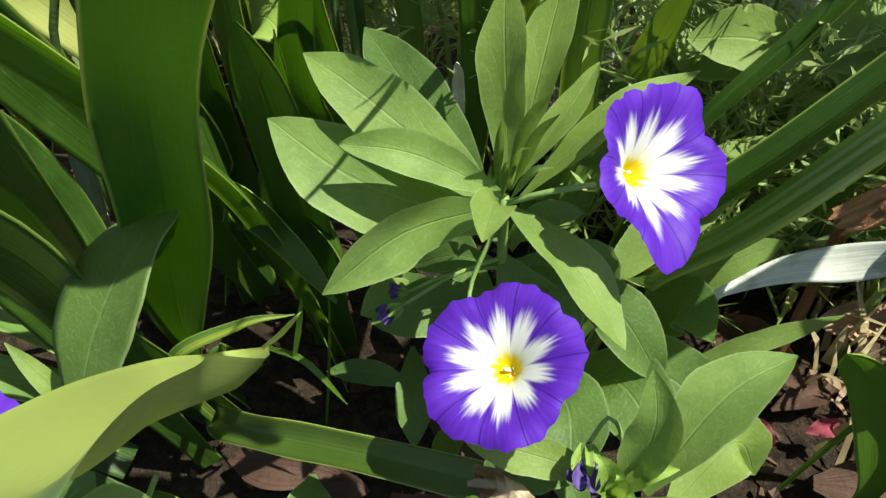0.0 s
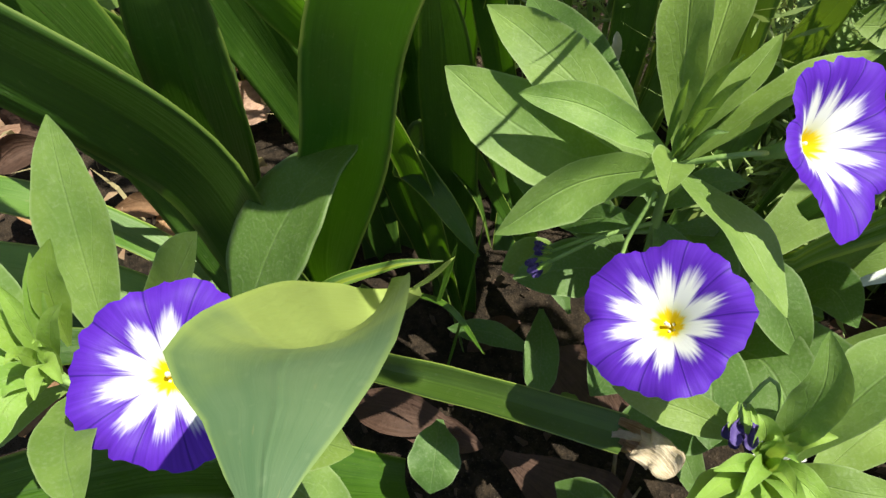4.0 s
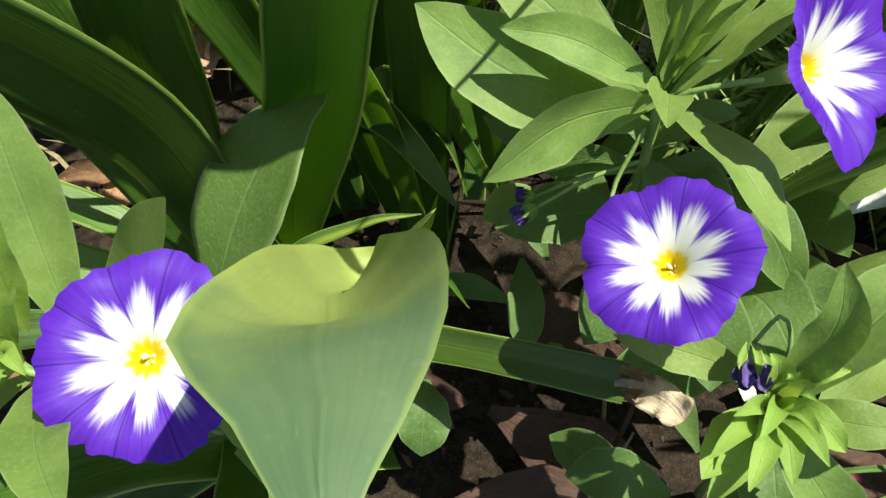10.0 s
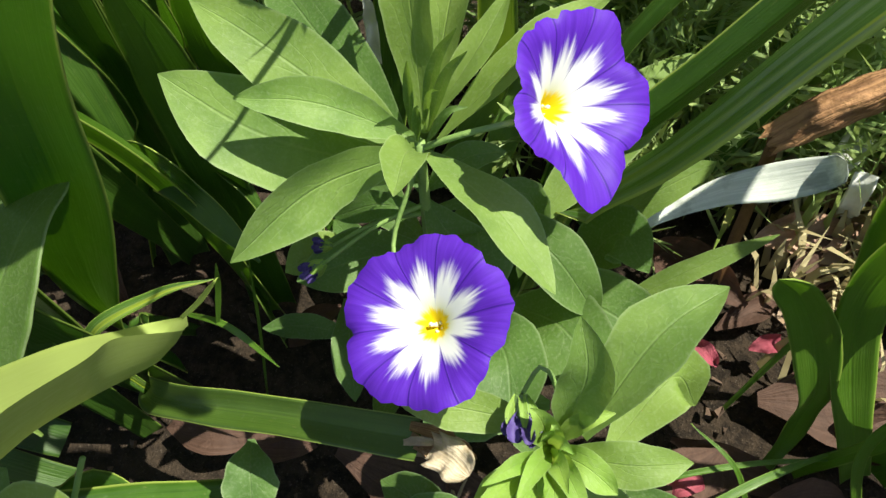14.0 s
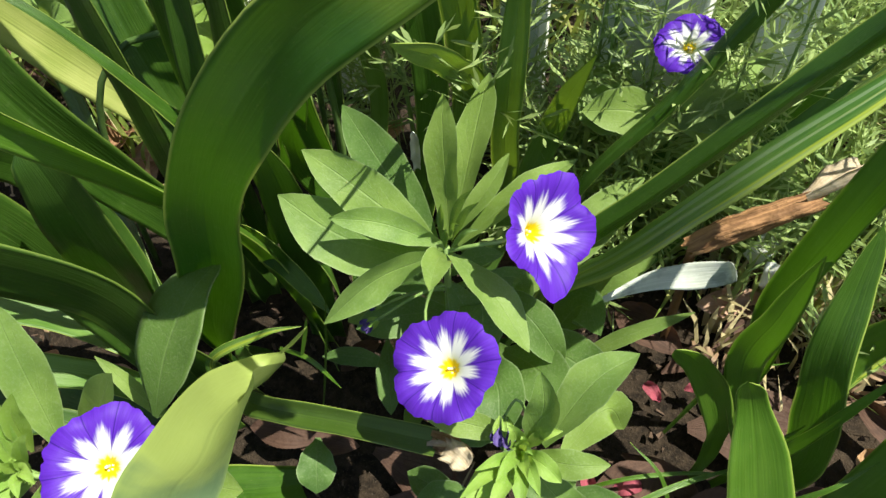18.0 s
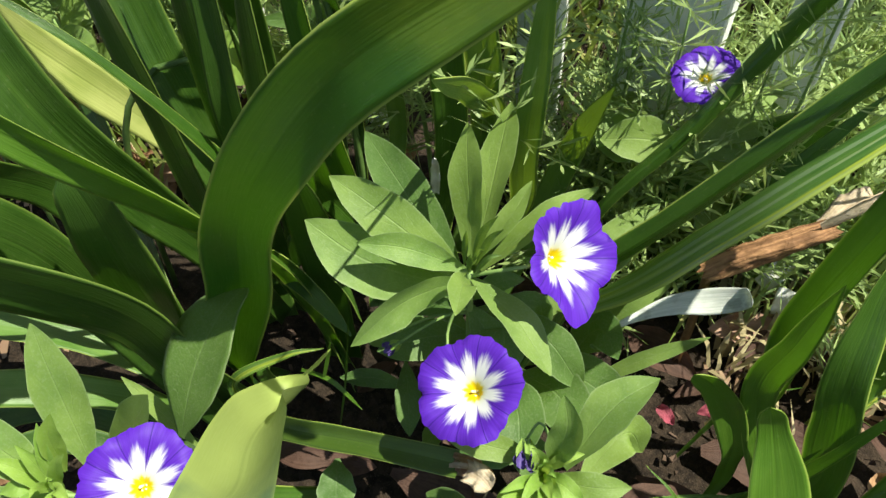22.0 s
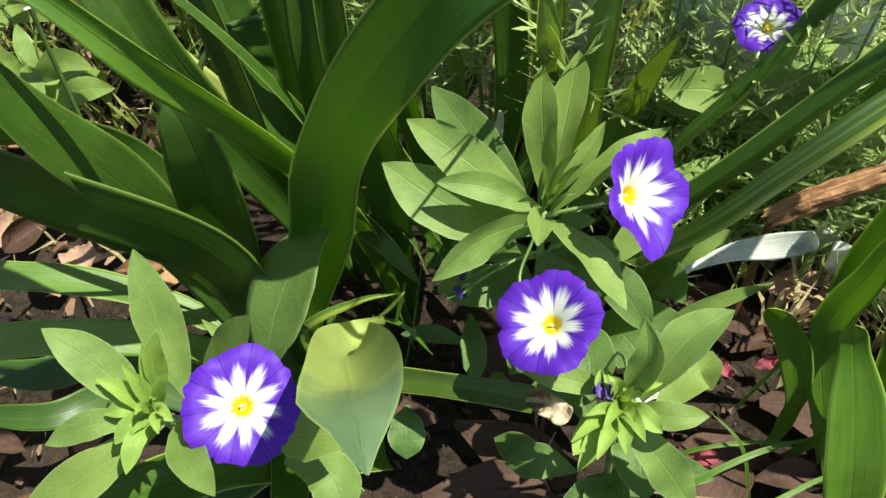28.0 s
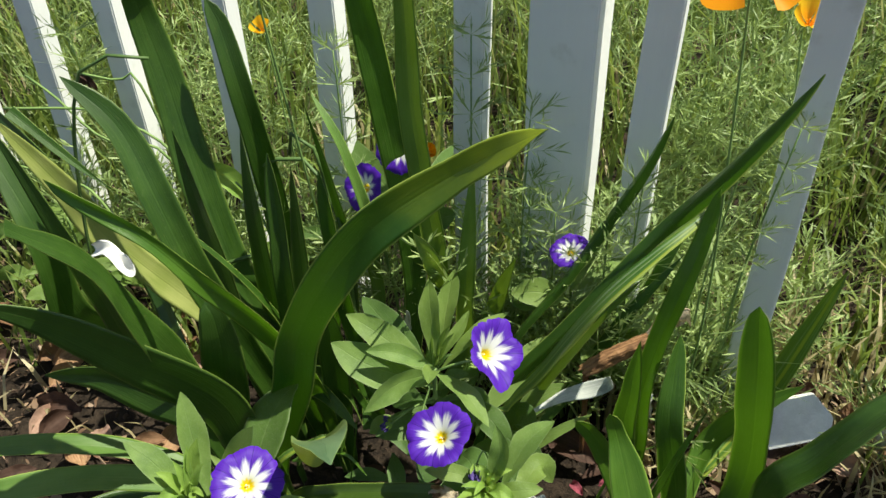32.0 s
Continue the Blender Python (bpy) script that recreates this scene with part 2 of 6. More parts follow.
STEM = plain("green_stem", (0.13, 0.23, 0.06), (0.22, 0.33, 0.10), 80.0, 0.6)
STALK_DARK = plain("dark_stem", (0.05, 0.10, 0.025), (0.09, 0.16, 0.04), 60.0, 0.5)
TWIG = plain("twig_bark", (0.16, 0.10, 0.065), (0.34, 0.25, 0.17), 120.0, 0.85, 0.6)
STAMEN = plain("stamen", (0.75, 0.68, 0.42), (0.85, 0.80, 0.62), 200.0, 0.6)
PAPER = plain("weathered_white_scrap", (0.62, 0.62, 0.60), (0.80, 0.80, 0.78), 70.0, 0.7)
BARK = plain("bark_chip", (0.038, 0.023, 0.016), (0.105, 0.066, 0.046), 70.0, 0.9, 0.7)


def soil_material():
    n = Nodes("soil")
    big = n.noise(n.place(), 9.0, 5.0)
    small = n.noise(n.place(), 160.0, 5.0, 0.7)
    grains = n.noise(n.place(), 900.0, 2.0)
    colour = n.mix(n.ramp(small, 0.35, 0.65), (0.010, 0.007, 0.005), (0.036, 0.025, 0.017))
    colour = n.mix(n.math("MULTIPLY", n.ramp(big, 0.45, 0.7), 0.4), colour, (0.060, 0.043, 0.031))
    colour = n.mix(n.math("MULTIPLY", n.ramp(grains, 0.62, 0.7), 0.4), colour, (0.12, 0.095, 0.075))
    height = n.math("ADD", small, n.math("MULTIPLY", grains, 0.3))
    return n.end(n.solid(colour, 0.95, n.bump(height, 0.9, 0.004), 0.2))


SOIL = soil_material()


def dry_material(name, low, high, glow, through=0.25, ribbed=0.4, relief=0.8):
    n = Nodes(name)
    u, v = n.uv()
    ribs = n.noise(n.stretched(u, v, 22.0, 1.8), 1.0, 3.0)
    blotch = n.noise(n.place(), 90.0, 5.0, 0.65)
    crumple = n.noise(n.place(), 260.0, 3.0)
    own = n.add("ObjectInfo").outputs["Random"]
    blend = n.math("ADD", n.math("MULTIPLY", ribs, ribbed), n.math("MULTIPLY", blotch, 1 - ribbed))
    base = n.mix(n.ramp(blend, 0.36, 0.64), low, high)
    base = n.mix(n.math("MULTIPLY", n.ramp(blotch, 0.5, 0.68), 0.65), base, [c * 0.4 for c in low])
    base = n.mix(n.math("MULTIPLY", own, 0.55), base, [c * 0.6 for c in high])
    height = n.math("ADD", n.math("MULTIPLY", ribs, ribbed), n.math("ADD", blotch, n.math("MULTIPLY", crumple, 0.5)))
    return n.leafy(base, glow, through, 0.75, n.bump(height, relief, 0.0016), 0.3)


DRY = dry_material("dry_brown_leaf", (0.13, 0.062, 0.032), (0.34, 0.195, 0.110), (0.38, 0.19, 0.08), 0.18, 0.3)
DRY_RED = dry_material("dry_reddish_leaf", (0.040, 0.021, 0.015), (0.110, 0.060, 0.044), (0.20, 0.09, 0.05), 0.12)
DRY_TAN = dry_material("dry_tan_leaf", (0.24, 0.12, 0.060), (0.55, 0.34, 0.19), (0.45, 0.25, 0.12), 0.2, 0.6)
DRY_PINK = dry_material("dry_pinkish_leaf", (0.30, 0.17, 0.12), (0.58, 0.38, 0.29), (0.5, 0.28, 0.18), 0.2, 0.3)
DRY_ROLL = dry_material("fibrous_brown_leaf", (0.13, 0.060, 0.028), (0.50, 0.27, 0.13), (0.42, 0.22, 0.10), 0.15, 0.85, 1.0)
STRAW = dry_material("papery_dry_tip", (0.42, 0.32, 0.21), (0.70, 0.60, 0.46), (0.65, 0.5, 0.3))
TORN = dry_material("torn_fibrous_leaf", (0.26, 0.13, 0.06), (0.58, 0.40, 0.25), (0.5, 0.3, 0.15), 0.25, 0.9)
SILVER = dry_material("silvery_leaf", (0.50, 0.54, 0.50), (0.66, 0.69, 0.65), (0.40, 0.46, 0.34), 0.12, 0.7, 0.15)
PINK = dry_material("pink_petal", (0.24, 0.035, 0.065), (0.42, 0.10, 0.14), (0.45, 0.09, 0.12), 0.15)


def corolla_material():
    n = Nodes("violet_white_yellow_petal")
    u, v = n.uv()
    turn = n.math("MULTIPLY", u, 2 * math.pi)
    rays = n.math("ABSOLUTE", n.math("SINE", n.math("MULTIPLY", turn, 5.0)))
    feather = n.noise(n.stretched(u, v, 130.0, 1.3), 1.0, 3.0, 0.6)
    streak = n.noise(n.stretched(u, v, 42.0, 0.8), 1.0, 2.0)
    broad = n.noise(n.stretched(u, v, 9.0, 1.0), 1.0, 2.0)
    reach = n.math("ADD", 0.31, n.math("MULTIPLY", rays, 0.28))
    reach = n.math("ADD", reach, n.math("MULTIPLY", n.math("SUBTRACT", feather, 0.5), 0.36))
    reach = n.math("ADD", reach, n.math("MULTIPLY", n.math("SUBTRACT", streak, 0.5), 0.30))
    reach = n.math("ADD", reach, n.math("MULTIPLY", n.math("SUBTRACT", broad, 0.5), 0.18))
    star = n.ramp(n.math("SUBTRACT", v, reach), -0.10, 0.17)
    line = n.math("MULTIPLY", n.ramp(rays, 0.015, 0.085, 1.0, 0.0), n.ramp(v, 0.20, 0.40))
    violet = n.mix(n.ramp(feather, 0.25, 0.75), (0.080, 0.014, 0.40), (0.115, 0.024, 0.53))
    violet = n.mix(n.math("MULTIPLY", n.ramp(streak, 0.4, 0.7), 0.10), violet, (0.17, 0.06, 0.62))
    violet = n.mix(n.math("MULTIPLY", n.ramp(v, 0.93, 1.0), 0.6), violet, (0.10, 0.015, 0.50))
    violet = n.mix(n.math("MULTIPLY", line, 0.95), violet, (0.026, 0.005, 0.19))
    white = n.mix(n.ramp(v, 0.14, 0.36), (0.84, 0.84, 0.60), (0.86, 0.86, 0.88))
    colour = n.mix(star, white, violet)
    colour = n.mix(n.math("MULTIPLY", line, 0.72), colour, (0.055, 0.012, 0.30))
    gold_reach = n.math("ADD", 0.15, n.math("ADD", n.math("MULTIPLY", rays, 0.04), n.math("MULTIPLY", n.math("SUBTRACT", streak, 0.5), 0.16)))
    gold = n.ramp(n.math("SUBTRACT", v, gold_reach), -0.03, 0.04, 1.0, 0.0)
    colour = n.mix(gold, colour, (0.95, 0.70, 0.015))
    fine = n.noise(n.place(), 700.0, 2.0)
    normal = n.bump(n.math("SUBTRACT", n.math("ADD", n.math("MULTIPLY", feather, 0.6), n.math("MULTIPLY", fine, 0.4)), n.math("MULTIPLY", line, 0.8)), 0.25, 0.0004)
    return n.leafy(colour, colour, 0.40, 0.55, normal, 0.3)


COROLLA = corolla_material()


def poppy_material(name, deep, bright):
    n = Nodes(name)
    u, v = n.uv()
    ribs = n.noise(n.stretched(u, v, 26.0, 0.8), 1.0, 3.0)
    colour = n.mix(n.ramp(n.math("ADD", v, n.math("MULTIPLY", ribs, 0.12)), 0.35, 1.0), deep, bright)
    return n.leafy(colour, bright, 0.45, 0.45, n.bump(ribs, 0.12, 0.0005), 0.4)


# The yellower rim is sunlight passing through the petal, put into the colour.
POPPY = poppy_material("orange_petal", (0.86, 0.13, 0.003), (0.95, 0.36, 0.008))
POPPY_GOLD = poppy_material("golden_petal", (0.92, 0.32, 0.008), (0.95, 0.58, 0.03))


def paint_material():
    n = Nodes("white_paint")
    a = n.noise(n.place(), 8.0, 4.0)
    grain = n.add("TexNoise", Scale=1.0, Detail=4.0, Roughness=0.6)
    stretch = n.add("Mapping")
    n.put(stretch.inputs["Vector"], n.place())
    stretch.inputs["Scale"].default_value = (260, 260, 14)
    n.put(grain.inputs["Vector"], stretch.outputs[0])
    low = n.math("MULTIPLY", n.ramp(n.noise(n.place(), 40.0, 5.0), 0.58, 0.78), 0.35)
    colour = n.mix(n.ramp(a, 0.3, 0.7), (0.80, 0.81, 0.80), (0.86, 0.86, 0.85))
    colour = n.mix(low, colour, (0.50, 0.49, 0.44))
    return n.end(n.solid(colour, 0.5, n.bump(grain.outputs[0], 0.35, 0.0008), 0.4))


PAINT = paint_material()


def greenery(name, low, high, glow, through=0.35, dry=None):
    n = Nodes(name)
    own = n.add("NewGeometry").outputs["Random Per Island"]
    a = n.noise(n.place(), 11.0, 3.0)
    b = n.noise(n.place(), 34.0, 2.0)
    colour = n.mix(n.ramp(b, 0.32, 0.68), low, high)
    colour = n.mix(n.math("MULTIPLY", own, 0.35), colour, [c * 1.25 for c in high])
    if dry:
        colour = n.mix(n.math("MULTIPLY", n.ramp(a, 0.52, 0.66), 0.75), colour, dry)
    return n.leafy(colour, glow, through, 0.5, None, 0.4)


FERNY = greenery("feathery_foliage", (0.085, 0.148, 0.044), (0.335, 0.430, 0.160), (0.42, 0.54, 0.15), 0.28)
GRASS = greenery("grass_blades", (0.028, 0.060, 0.012), (0.185, 0.255, 0.052), (0.34, 0.44, 0.08), 0.3, (0.34, 0.32, 0.12))
LITTER = greenery("dry_leaf_bits", (0.12, 0.065, 0.040), (0.36, 0.25, 0.16), (0.40, 0.25, 0.14), 0.2, (0.24, 0.12, 0.08))
GRASS_DRY = greenery("dry_grass", (0.26, 0.21, 0.11), (0.50, 0.43, 0.25), (0.55, 0.45, 0.22), 0.25)


# ---- shapes ----
def part(name, bm, material, parent=None, label="", smooth=True):
    """Links a bmesh as one mesh object, under a thing or a part."""
    me = bpy.data.meshes.new(name)
    if smooth:
        for f in bm.faces:
            f.smooth = True
    bm.to_mesh(me)
    bm.free()
    me.materials.append(material)
    ob = new(name, me)
    if parent is not None:
        ob.parent = parent
        ob.matrix_parent_inverse = parent.matrix_basis.inverted()
    if label:
        tagged(ob, label)
    return ob


def plant(name, place, label, category, group=""):
    ob = new(name)
    ob.empty_display_size = 0.02
    ob.matrix_basis = Matrix.Translation(place)
    return tagged(ob, label, category, group)


def curve_through(points, count):
    """count + 1 places at even steps along a smooth curve through the points, with their directions."""
    p = [Vector(q) for q in points]
    p = [2 * p[0] - p[1], *p, 2 * p[-1] - p[-2]]
    fine = []
    for a, b, c, d in zip(p, p[1:], p[2:], p[3:]):
        for k in range(16):
            t = k / 16
            fine.append(0.5 * (2 * b + (c - a) * t + (2 * a - 5 * b + 4 * c - d) * t * t + (3 * b - a - 3 * c + d) * t ** 3))
    fine.append(p[-2])
    run = [0.0]
    for a, b in zip(fine, fine[1:]):
        run.append(run[-1] + (b - a).length)
    places, k = [], 0
    for i in range(count + 1):
        want = run[-1] * i / count
        while k < len(run) - 2 and run[k + 1] < want:
            k += 1
        places.append(fine[k].lerp(fine[k + 1], (want - run[k]) / max(run[k + 1] - run[k], 1e-9)))
    ways = [(places[min(i + 1, count)] - places[max(i - 1, 0)]).normalized() for i in range(count + 1)]
    return places, ways, run[-1]


FACING = Vector((0.05, -0.06, 0.46))


def sheet(points, width, outline, fold, roll, ruffle, rows, cols, hem, seed, across_way=None):
    """A leaf as a curved sheet: a channel along its middle, a wavy margin and a turned-down hem."""
    rng = random.Random(seed)
    places, ways, length = curve_through(points, rows)
    bm = bmesh.new()
    uv = bm.loops.layers.uv.new("UVMap")
    face = (FACING - places[rows // 2]).normalized()
    phase, beat = rng.uniform(0, 6), rng.uniform(9, 14)
    wob = [rng.uniform(0, 6) for _ in range(4)]
    grid = []
    for i in range(rows + 1):
        s = i / rows
        side = ways[i].cross(face) if across_way is None else Vector(across_way) - ways[i] * Vector(across_way).dot(ways[i])
        side = side.normalized() if side.length > 1e-3 else Vector((1, 0, 0))
        side = Matrix.Rotation(radians(roll), 3, ways[i]) @ side
        up = side.cross(ways[i]).normalized()
        half = max(width * outline(s) / 2, 0.0002)
        half *= 1 + 0.025 * math.sin(7 * s * 3 + wob[0]) + 0.015 * math.sin(31 * s + wob[1])
        row = []
        for j in range(cols + 1):
            u = -1 + 2 * j / cols
            lift = fold * half * (abs(u) ** 1.4)
            lift += ruffle * half * math.sin(beat * s + phase + (1.3 if u > 0 else 0)) * abs(u) ** 2
            lift += 0.03 * half * math.sin(5 * s + wob[2] + 2.2 * u)
            row.append(bm.verts.new(places[i] + side * (u * half * (1 - 0.25 * fold * abs(u))) + up * lift))
        if hem:
            drop = up * -min(hem, half * 0.5)
            row = [bm.verts.new(row[0].co + drop + side * hem * 0.4), *row, bm.verts.new(row[-1].co + drop - side * hem * 0.4)]
        grid.append(row)
    across = len(grid[0]) - 1
    for i in range(rows):
        for j in range(across):
            f = bm.faces.new((grid[i][j], grid[i][j + 1], grid[i + 1][j + 1], grid[i + 1][j]))
            for loop, (a, b) in zip(f.loops, ((i, j), (i, j + 1), (i + 1, j + 1), (i + 1, j))):
                k = (b - 1) / cols if hem else b / cols
                loop[uv].uv = (min(max(k, 0.0), 1.0), a / rows if not hem else a / rows * length * 30)
    return bm


def strap(parent, points, width, roll=0.0, fold=0.22, tip=1.0, ruffle=0.02, material=None, label="", peak=0.0, side=None):
    """A long fleshy strap leaf. tip: 1 for a tapering point, 0.5 for a rounded end, 0 for one cut off."""

    def outline(s):
        if peak:
            return 0.45 + 0.55 * (s / peak) ** 1.5 if s < peak else (1 - ((s - peak) / (1 - peak)) ** 1.25) ** 0.9 if s < 1 else 0.0
        grow = 0.72 + 0.28 * min(s / 0.35, 1.0)
        if tip <= 0:
            return grow
        start = 1 - (0.26 if tip < 0.9 else 0.45)
        if s <= start:
            return grow
        k = (s - start) / (1 - start)
        return grow * (1 - k ** 2) ** (0.5 if tip < 0.9 else 0.85)

    seed = len(bpy.data.objects)
    bm = sheet(points, width, outline, fold, roll, ruffle, 40, 8, 0.0007, seed, side)
    return part("leaf", bm, material or STRAP, parent, label)


def blade(parent, stations, fold=0.2, keel=False, blunt=False, material=None, label=""):
    """A strap leaf that turns on its way: each station has its middle and the way from there to its right margin. keel: a sharp ridge."""
    rng = random.Random(len(bpy.data.objects))
    rows, cols = 44, 10
    spine = [Vector(c) for c, _ in stations]
    halves = [Vector(h) for _, h in stations]
    places, ways, length = curve_through(spine, rows)
    run = [0.0]
    for a, b in zip(spine, spine[1:]):
        run.append(run[-1] + (b - a).length)
    wob = [rng.uniform(0, 6) for _ in range(4)]
    bm = bmesh.new()
    uv = bm.loops.layers.uv.new("UVMap")
    grid = []
    for i in range(rows + 1):
        s = i / rows
        want = s * run[-1]
        k = max(j for j in range(len(run) - 1) if run[j] <= want or j == 0)
        t = min(max((want - run[k]) / (run[k + 1] - run[k]), 0), 1)
        p = [halves[min(max(k + j, 0), len(halves) - 1)] for j in (-1, 0, 1, 2)]
        half = 0.5 * (2 * p[1] + (p[2] - p[0]) * t + (2 * p[0] - 5 * p[1] + 4 * p[2] - p[3]) * t * t + (3 * p[1] - p[0] - 3 * p[2] + p[3]) * t ** 3)
        if k == len(run) - 2:
            end = halves[-2].length * (1 - t * t) ** (0.5 if blunt else 0.8)
            half = half.normalized() * max(end, halves[-1].length * t)
        half -= ways[i] * half.dot(ways[i])
        half *= 1 + 0.020 * math.sin(19 * s + wob[0]) + 0.012 * math.sin(37 * s + wob[1])
        wide = max(half.length, 0.0002)
        half = half.normalized() * wide
        up = half.cross(ways[i]).normalized()
        if up.dot(FACING - places[i]) < 0:
            up = -up
        row = []
        for j in range(cols + 1):
            u = -1 + 2 * j / cols
            lift = fold * wide * (abs(u) if keel else abs(u) ** 1.5)
            lift += 0.035 * wide * math.sin(11 * s + wob[2] + (1.6 if u > 0 else 0)) * u * u + 0.02 * wide * math.sin(6 * s + wob[3] + 2.4 * u)
            row.append(bm.verts.new(places[i] + half * u * (1 - 0.2 * abs(fold * u)) + up * lift))
        hem = min(0.0007, wide * 0.5)
        out = half.normalized() * hem * 0.4
        row = [bm.verts.new(row[0].co - up * hem + out), *row, bm.verts.new(row[-1].co - up * hem - out)]
        grid.append(row)
    for i in range(rows):
        for j in range(cols + 2):
            f = bm.faces.new((grid[i][j], grid[i][j + 1], grid[i + 1][j + 1], grid[i + 1][j]))
            for loop, (a, c) in zip(f.loops, ((i, j), (i, j + 1), (i + 1, j + 1), (i + 1, j))):
                loop[uv].uv = (min(max((c - 1) / cols, 0.0), 1.0), a / rows * length * 30)
    return part("leaf", bm, material or STRAP, parent, label)


def oval(parent, points, width, roll=0.0, fold=0.18, ruffle=0.08, material=None, label="", side=None):
    """A downy leaf that is widest past its middle and narrows into its stalk."""

    def outline(s):
        if s < 0.57:
            return 0.13 + 0.87 * math.sin(math.pi / 2 * s / 0.57) ** 1.25
        return (1 - ((s - 0.57) / 0.43) ** 1.9) ** 0.88 if s < 1 else 0.0

    seed = len(bpy.data.objects)
    bm = sheet(points, width, outline, fold, roll, ruffle, 18, 8, 0.0, seed, side)
    return part("leaf", bm, material or OVAL, parent, label)


def tube(points, r0, r1, sides=7, rows=14):
    places, ways, _ = curve_through(points, rows)
    bm = bmesh.new()
    rings = []
    for i, (p, w) in enumerate(zip(places, ways)):
        a = w.orthogonal().normalized() if i == 0 else (a - w * a.dot(w)).normalized()
        b = w.cross(a)
        r = r0 + (r1 - r0) * i / rows
        rings.append([bm.verts.new(p + (a * math.cos(2 * math.pi * k / sides) + b * math.sin(2 * math.pi * k / sides)) * r) for k in range(sides)])
    for x, y in zip(rings, rings[1:]):
        for k in range(sides):
            bm.faces.new((x[k], x[(k + 1) % sides], y[(k + 1) % sides], y[k]))
    bm.faces.new(rings[0][::-1])
    bm.faces.new(rings[-1])
    return bm


def stem(parent, points, r0=0.0012, r1=0.0009, name="stem", material=None, label=""):
    return part(name, tube(points, r0, r1), material or STEM, parent, label)


def loft(parent, rows, material, label="", count=30, cols=10):
    """A broad leaf laid through cross-sections, each given by its left edge, its middle and its right edge."""
    lines = [curve_through([row[k] for row in rows], count)[0] for k in range(3)]
    bm = bmesh.new()
    uv = bm.loops.layers.uv.new("UVMap")
    grid = []
    for a, b, c in zip(*lines):
        row = []
        for j in range(cols + 1):
            t = j / cols
            row.append(bm.verts.new(a * (1 - t) * (1 - 2 * t) + b * 4 * t * (1 - t) + c * t * (2 * t - 1)))
        grid.append(row)
    for i in range(count):
        for j in range(cols):
            f = bm.faces.new((grid[i][j], grid[i][j + 1], grid[i + 1][j + 1], grid[i + 1][j]))
            for loop, (x, y) in zip(f.loops, ((i, j), (i, j + 1), (i + 1, j + 1), (i + 1, j))):
                loop[uv].uv = (y / cols, x / count * 6)
    return part("leaf", bm, material, parent, label)


def rolled(parent, axis, radii, sweep, seed, material, label=""):
    """A withered leaf rolled on itself along an axis, with creased sides and frayed ends."""
    rng = random.Random(seed)
    rows, cols = 34, 18
    places, ways, length = curve_through([Vector(p) for p in axis], rows)
    wob = [rng.uniform(0, 6.3) for _ in range(6)]
    bm = bmesh.new()
    uv = bm.loops.layers.uv.new("UVMap")
    grid = []
    for i, (p, w) in enumerate(zip(places, ways)):
        s = i / rows
        k = min(int(s * (len(radii) - 1)), len(radii) - 2)
        r = radii[k] + (radii[k + 1] - radii[k]) * (s * (len(radii) - 1) - k)
        a = w.cross(Vector((0, 0, 1))).normalized()
        b = a.cross(w).normalized()
        row = []
        for j in range(cols + 1):
            t = -2.4 + sweep * j / cols + 0.5 * s
            crease = 1 + 0.16 * math.sin(3 * t + wob[0] + 4 * s) + 0.07 * math.sin(9 * t + wob[1]) + 0.05 * math.sin(31 * s + wob[2] + 2 * t)
            fray = w * 0.0022 * math.sin(13 * t + wob[3]) * (1 if i in (0, rows) else 0)
            row.append(bm.verts.new(p + (a * math.cos(t) + b * math.sin(t)) * r * crease * (1 - 0.25 * j / cols) + fray))
        grid.append(row)
    for i in range(rows):
        for j in range(cols):
            f = bm.faces.new((grid[i][j], grid[i][j + 1], grid[i + 1][j + 1], grid[i + 1][j]))
            for loop, (c, d) in zip(f.loops, ((i, j), (i, j + 1), (i + 1, j + 1), (i + 1, j))):
                loop[uv].uv = (d / cols, c / rows * length * 30)
    return part("leaf", bm, material, parent, label)


# ---- plants: leaf by leaf, from foot to tip ----
iris_clump = plant("strap_leaved_plant", (-0.12, 0.17, 0), "large clump of glossy dark green strap leaves, arching", "bulb plant", "strap-leaved plants")
blade(iris_clump, (((-0.1180, 0.1350, 0.0040), (0.0113, -0.0042, -0.0030)), ((-0.1156, 0.1218, 0.0670), (0.0131, -0.0050, -0.0034)), ((-0.1045, 0.1191, 0.1163), (0.0146, 0.0007, -0.0027)), ((-0.0896, 0.1172, 0.1616), (0.0142, 0.0041, -0.0016)), ((-0.0788, 0.1171, 0.2093), (0.0135, 0.0036, -0.0047)), ((-0.0525, 0.1124, 0.2629), (0.0098, 0.0011, -0.0121)), ((-0.0200, 0.1149, 0.3077), (0.0042, -0.0019, -0.0162)), ((0.0264, 0.1271, 0.3418), (0.0006, -0.0034, -0.0112)), ((0.0714, 0.1210, 0.3752), (-0.0001, -0.0011, 0.0008))), fold=0.30, material=STRAP_YELLOW_TIP)
blade(iris_clump, (((-0.0775, 0.1657, 0.0040), (-0.0051, 0.0007, 0.0011)), ((-0.0860, 0.1484, 0.1325), (-0.0089, 0.0012, 0.0020)), ((-0.1011, 0.1185, 0.2112), (-0.0101, -0.0023, -0.0001)), ((-0.1248, 0.0935, 0.2685), (-0.0041, -0.0039, -0.0036)), ((-0.1466, 0.0846, 0.3048), (0.0014, -0.0022, -0.0072)), ((-0.1790, 0.0825, 0.3280), (0.0021, -0.0006, -0.0070)), ((-0.1965, 0.0835, 0.3385), (-0.0000, 0.0000, -0.0000))), fold=0.45, material=STRAP_YOUNG)
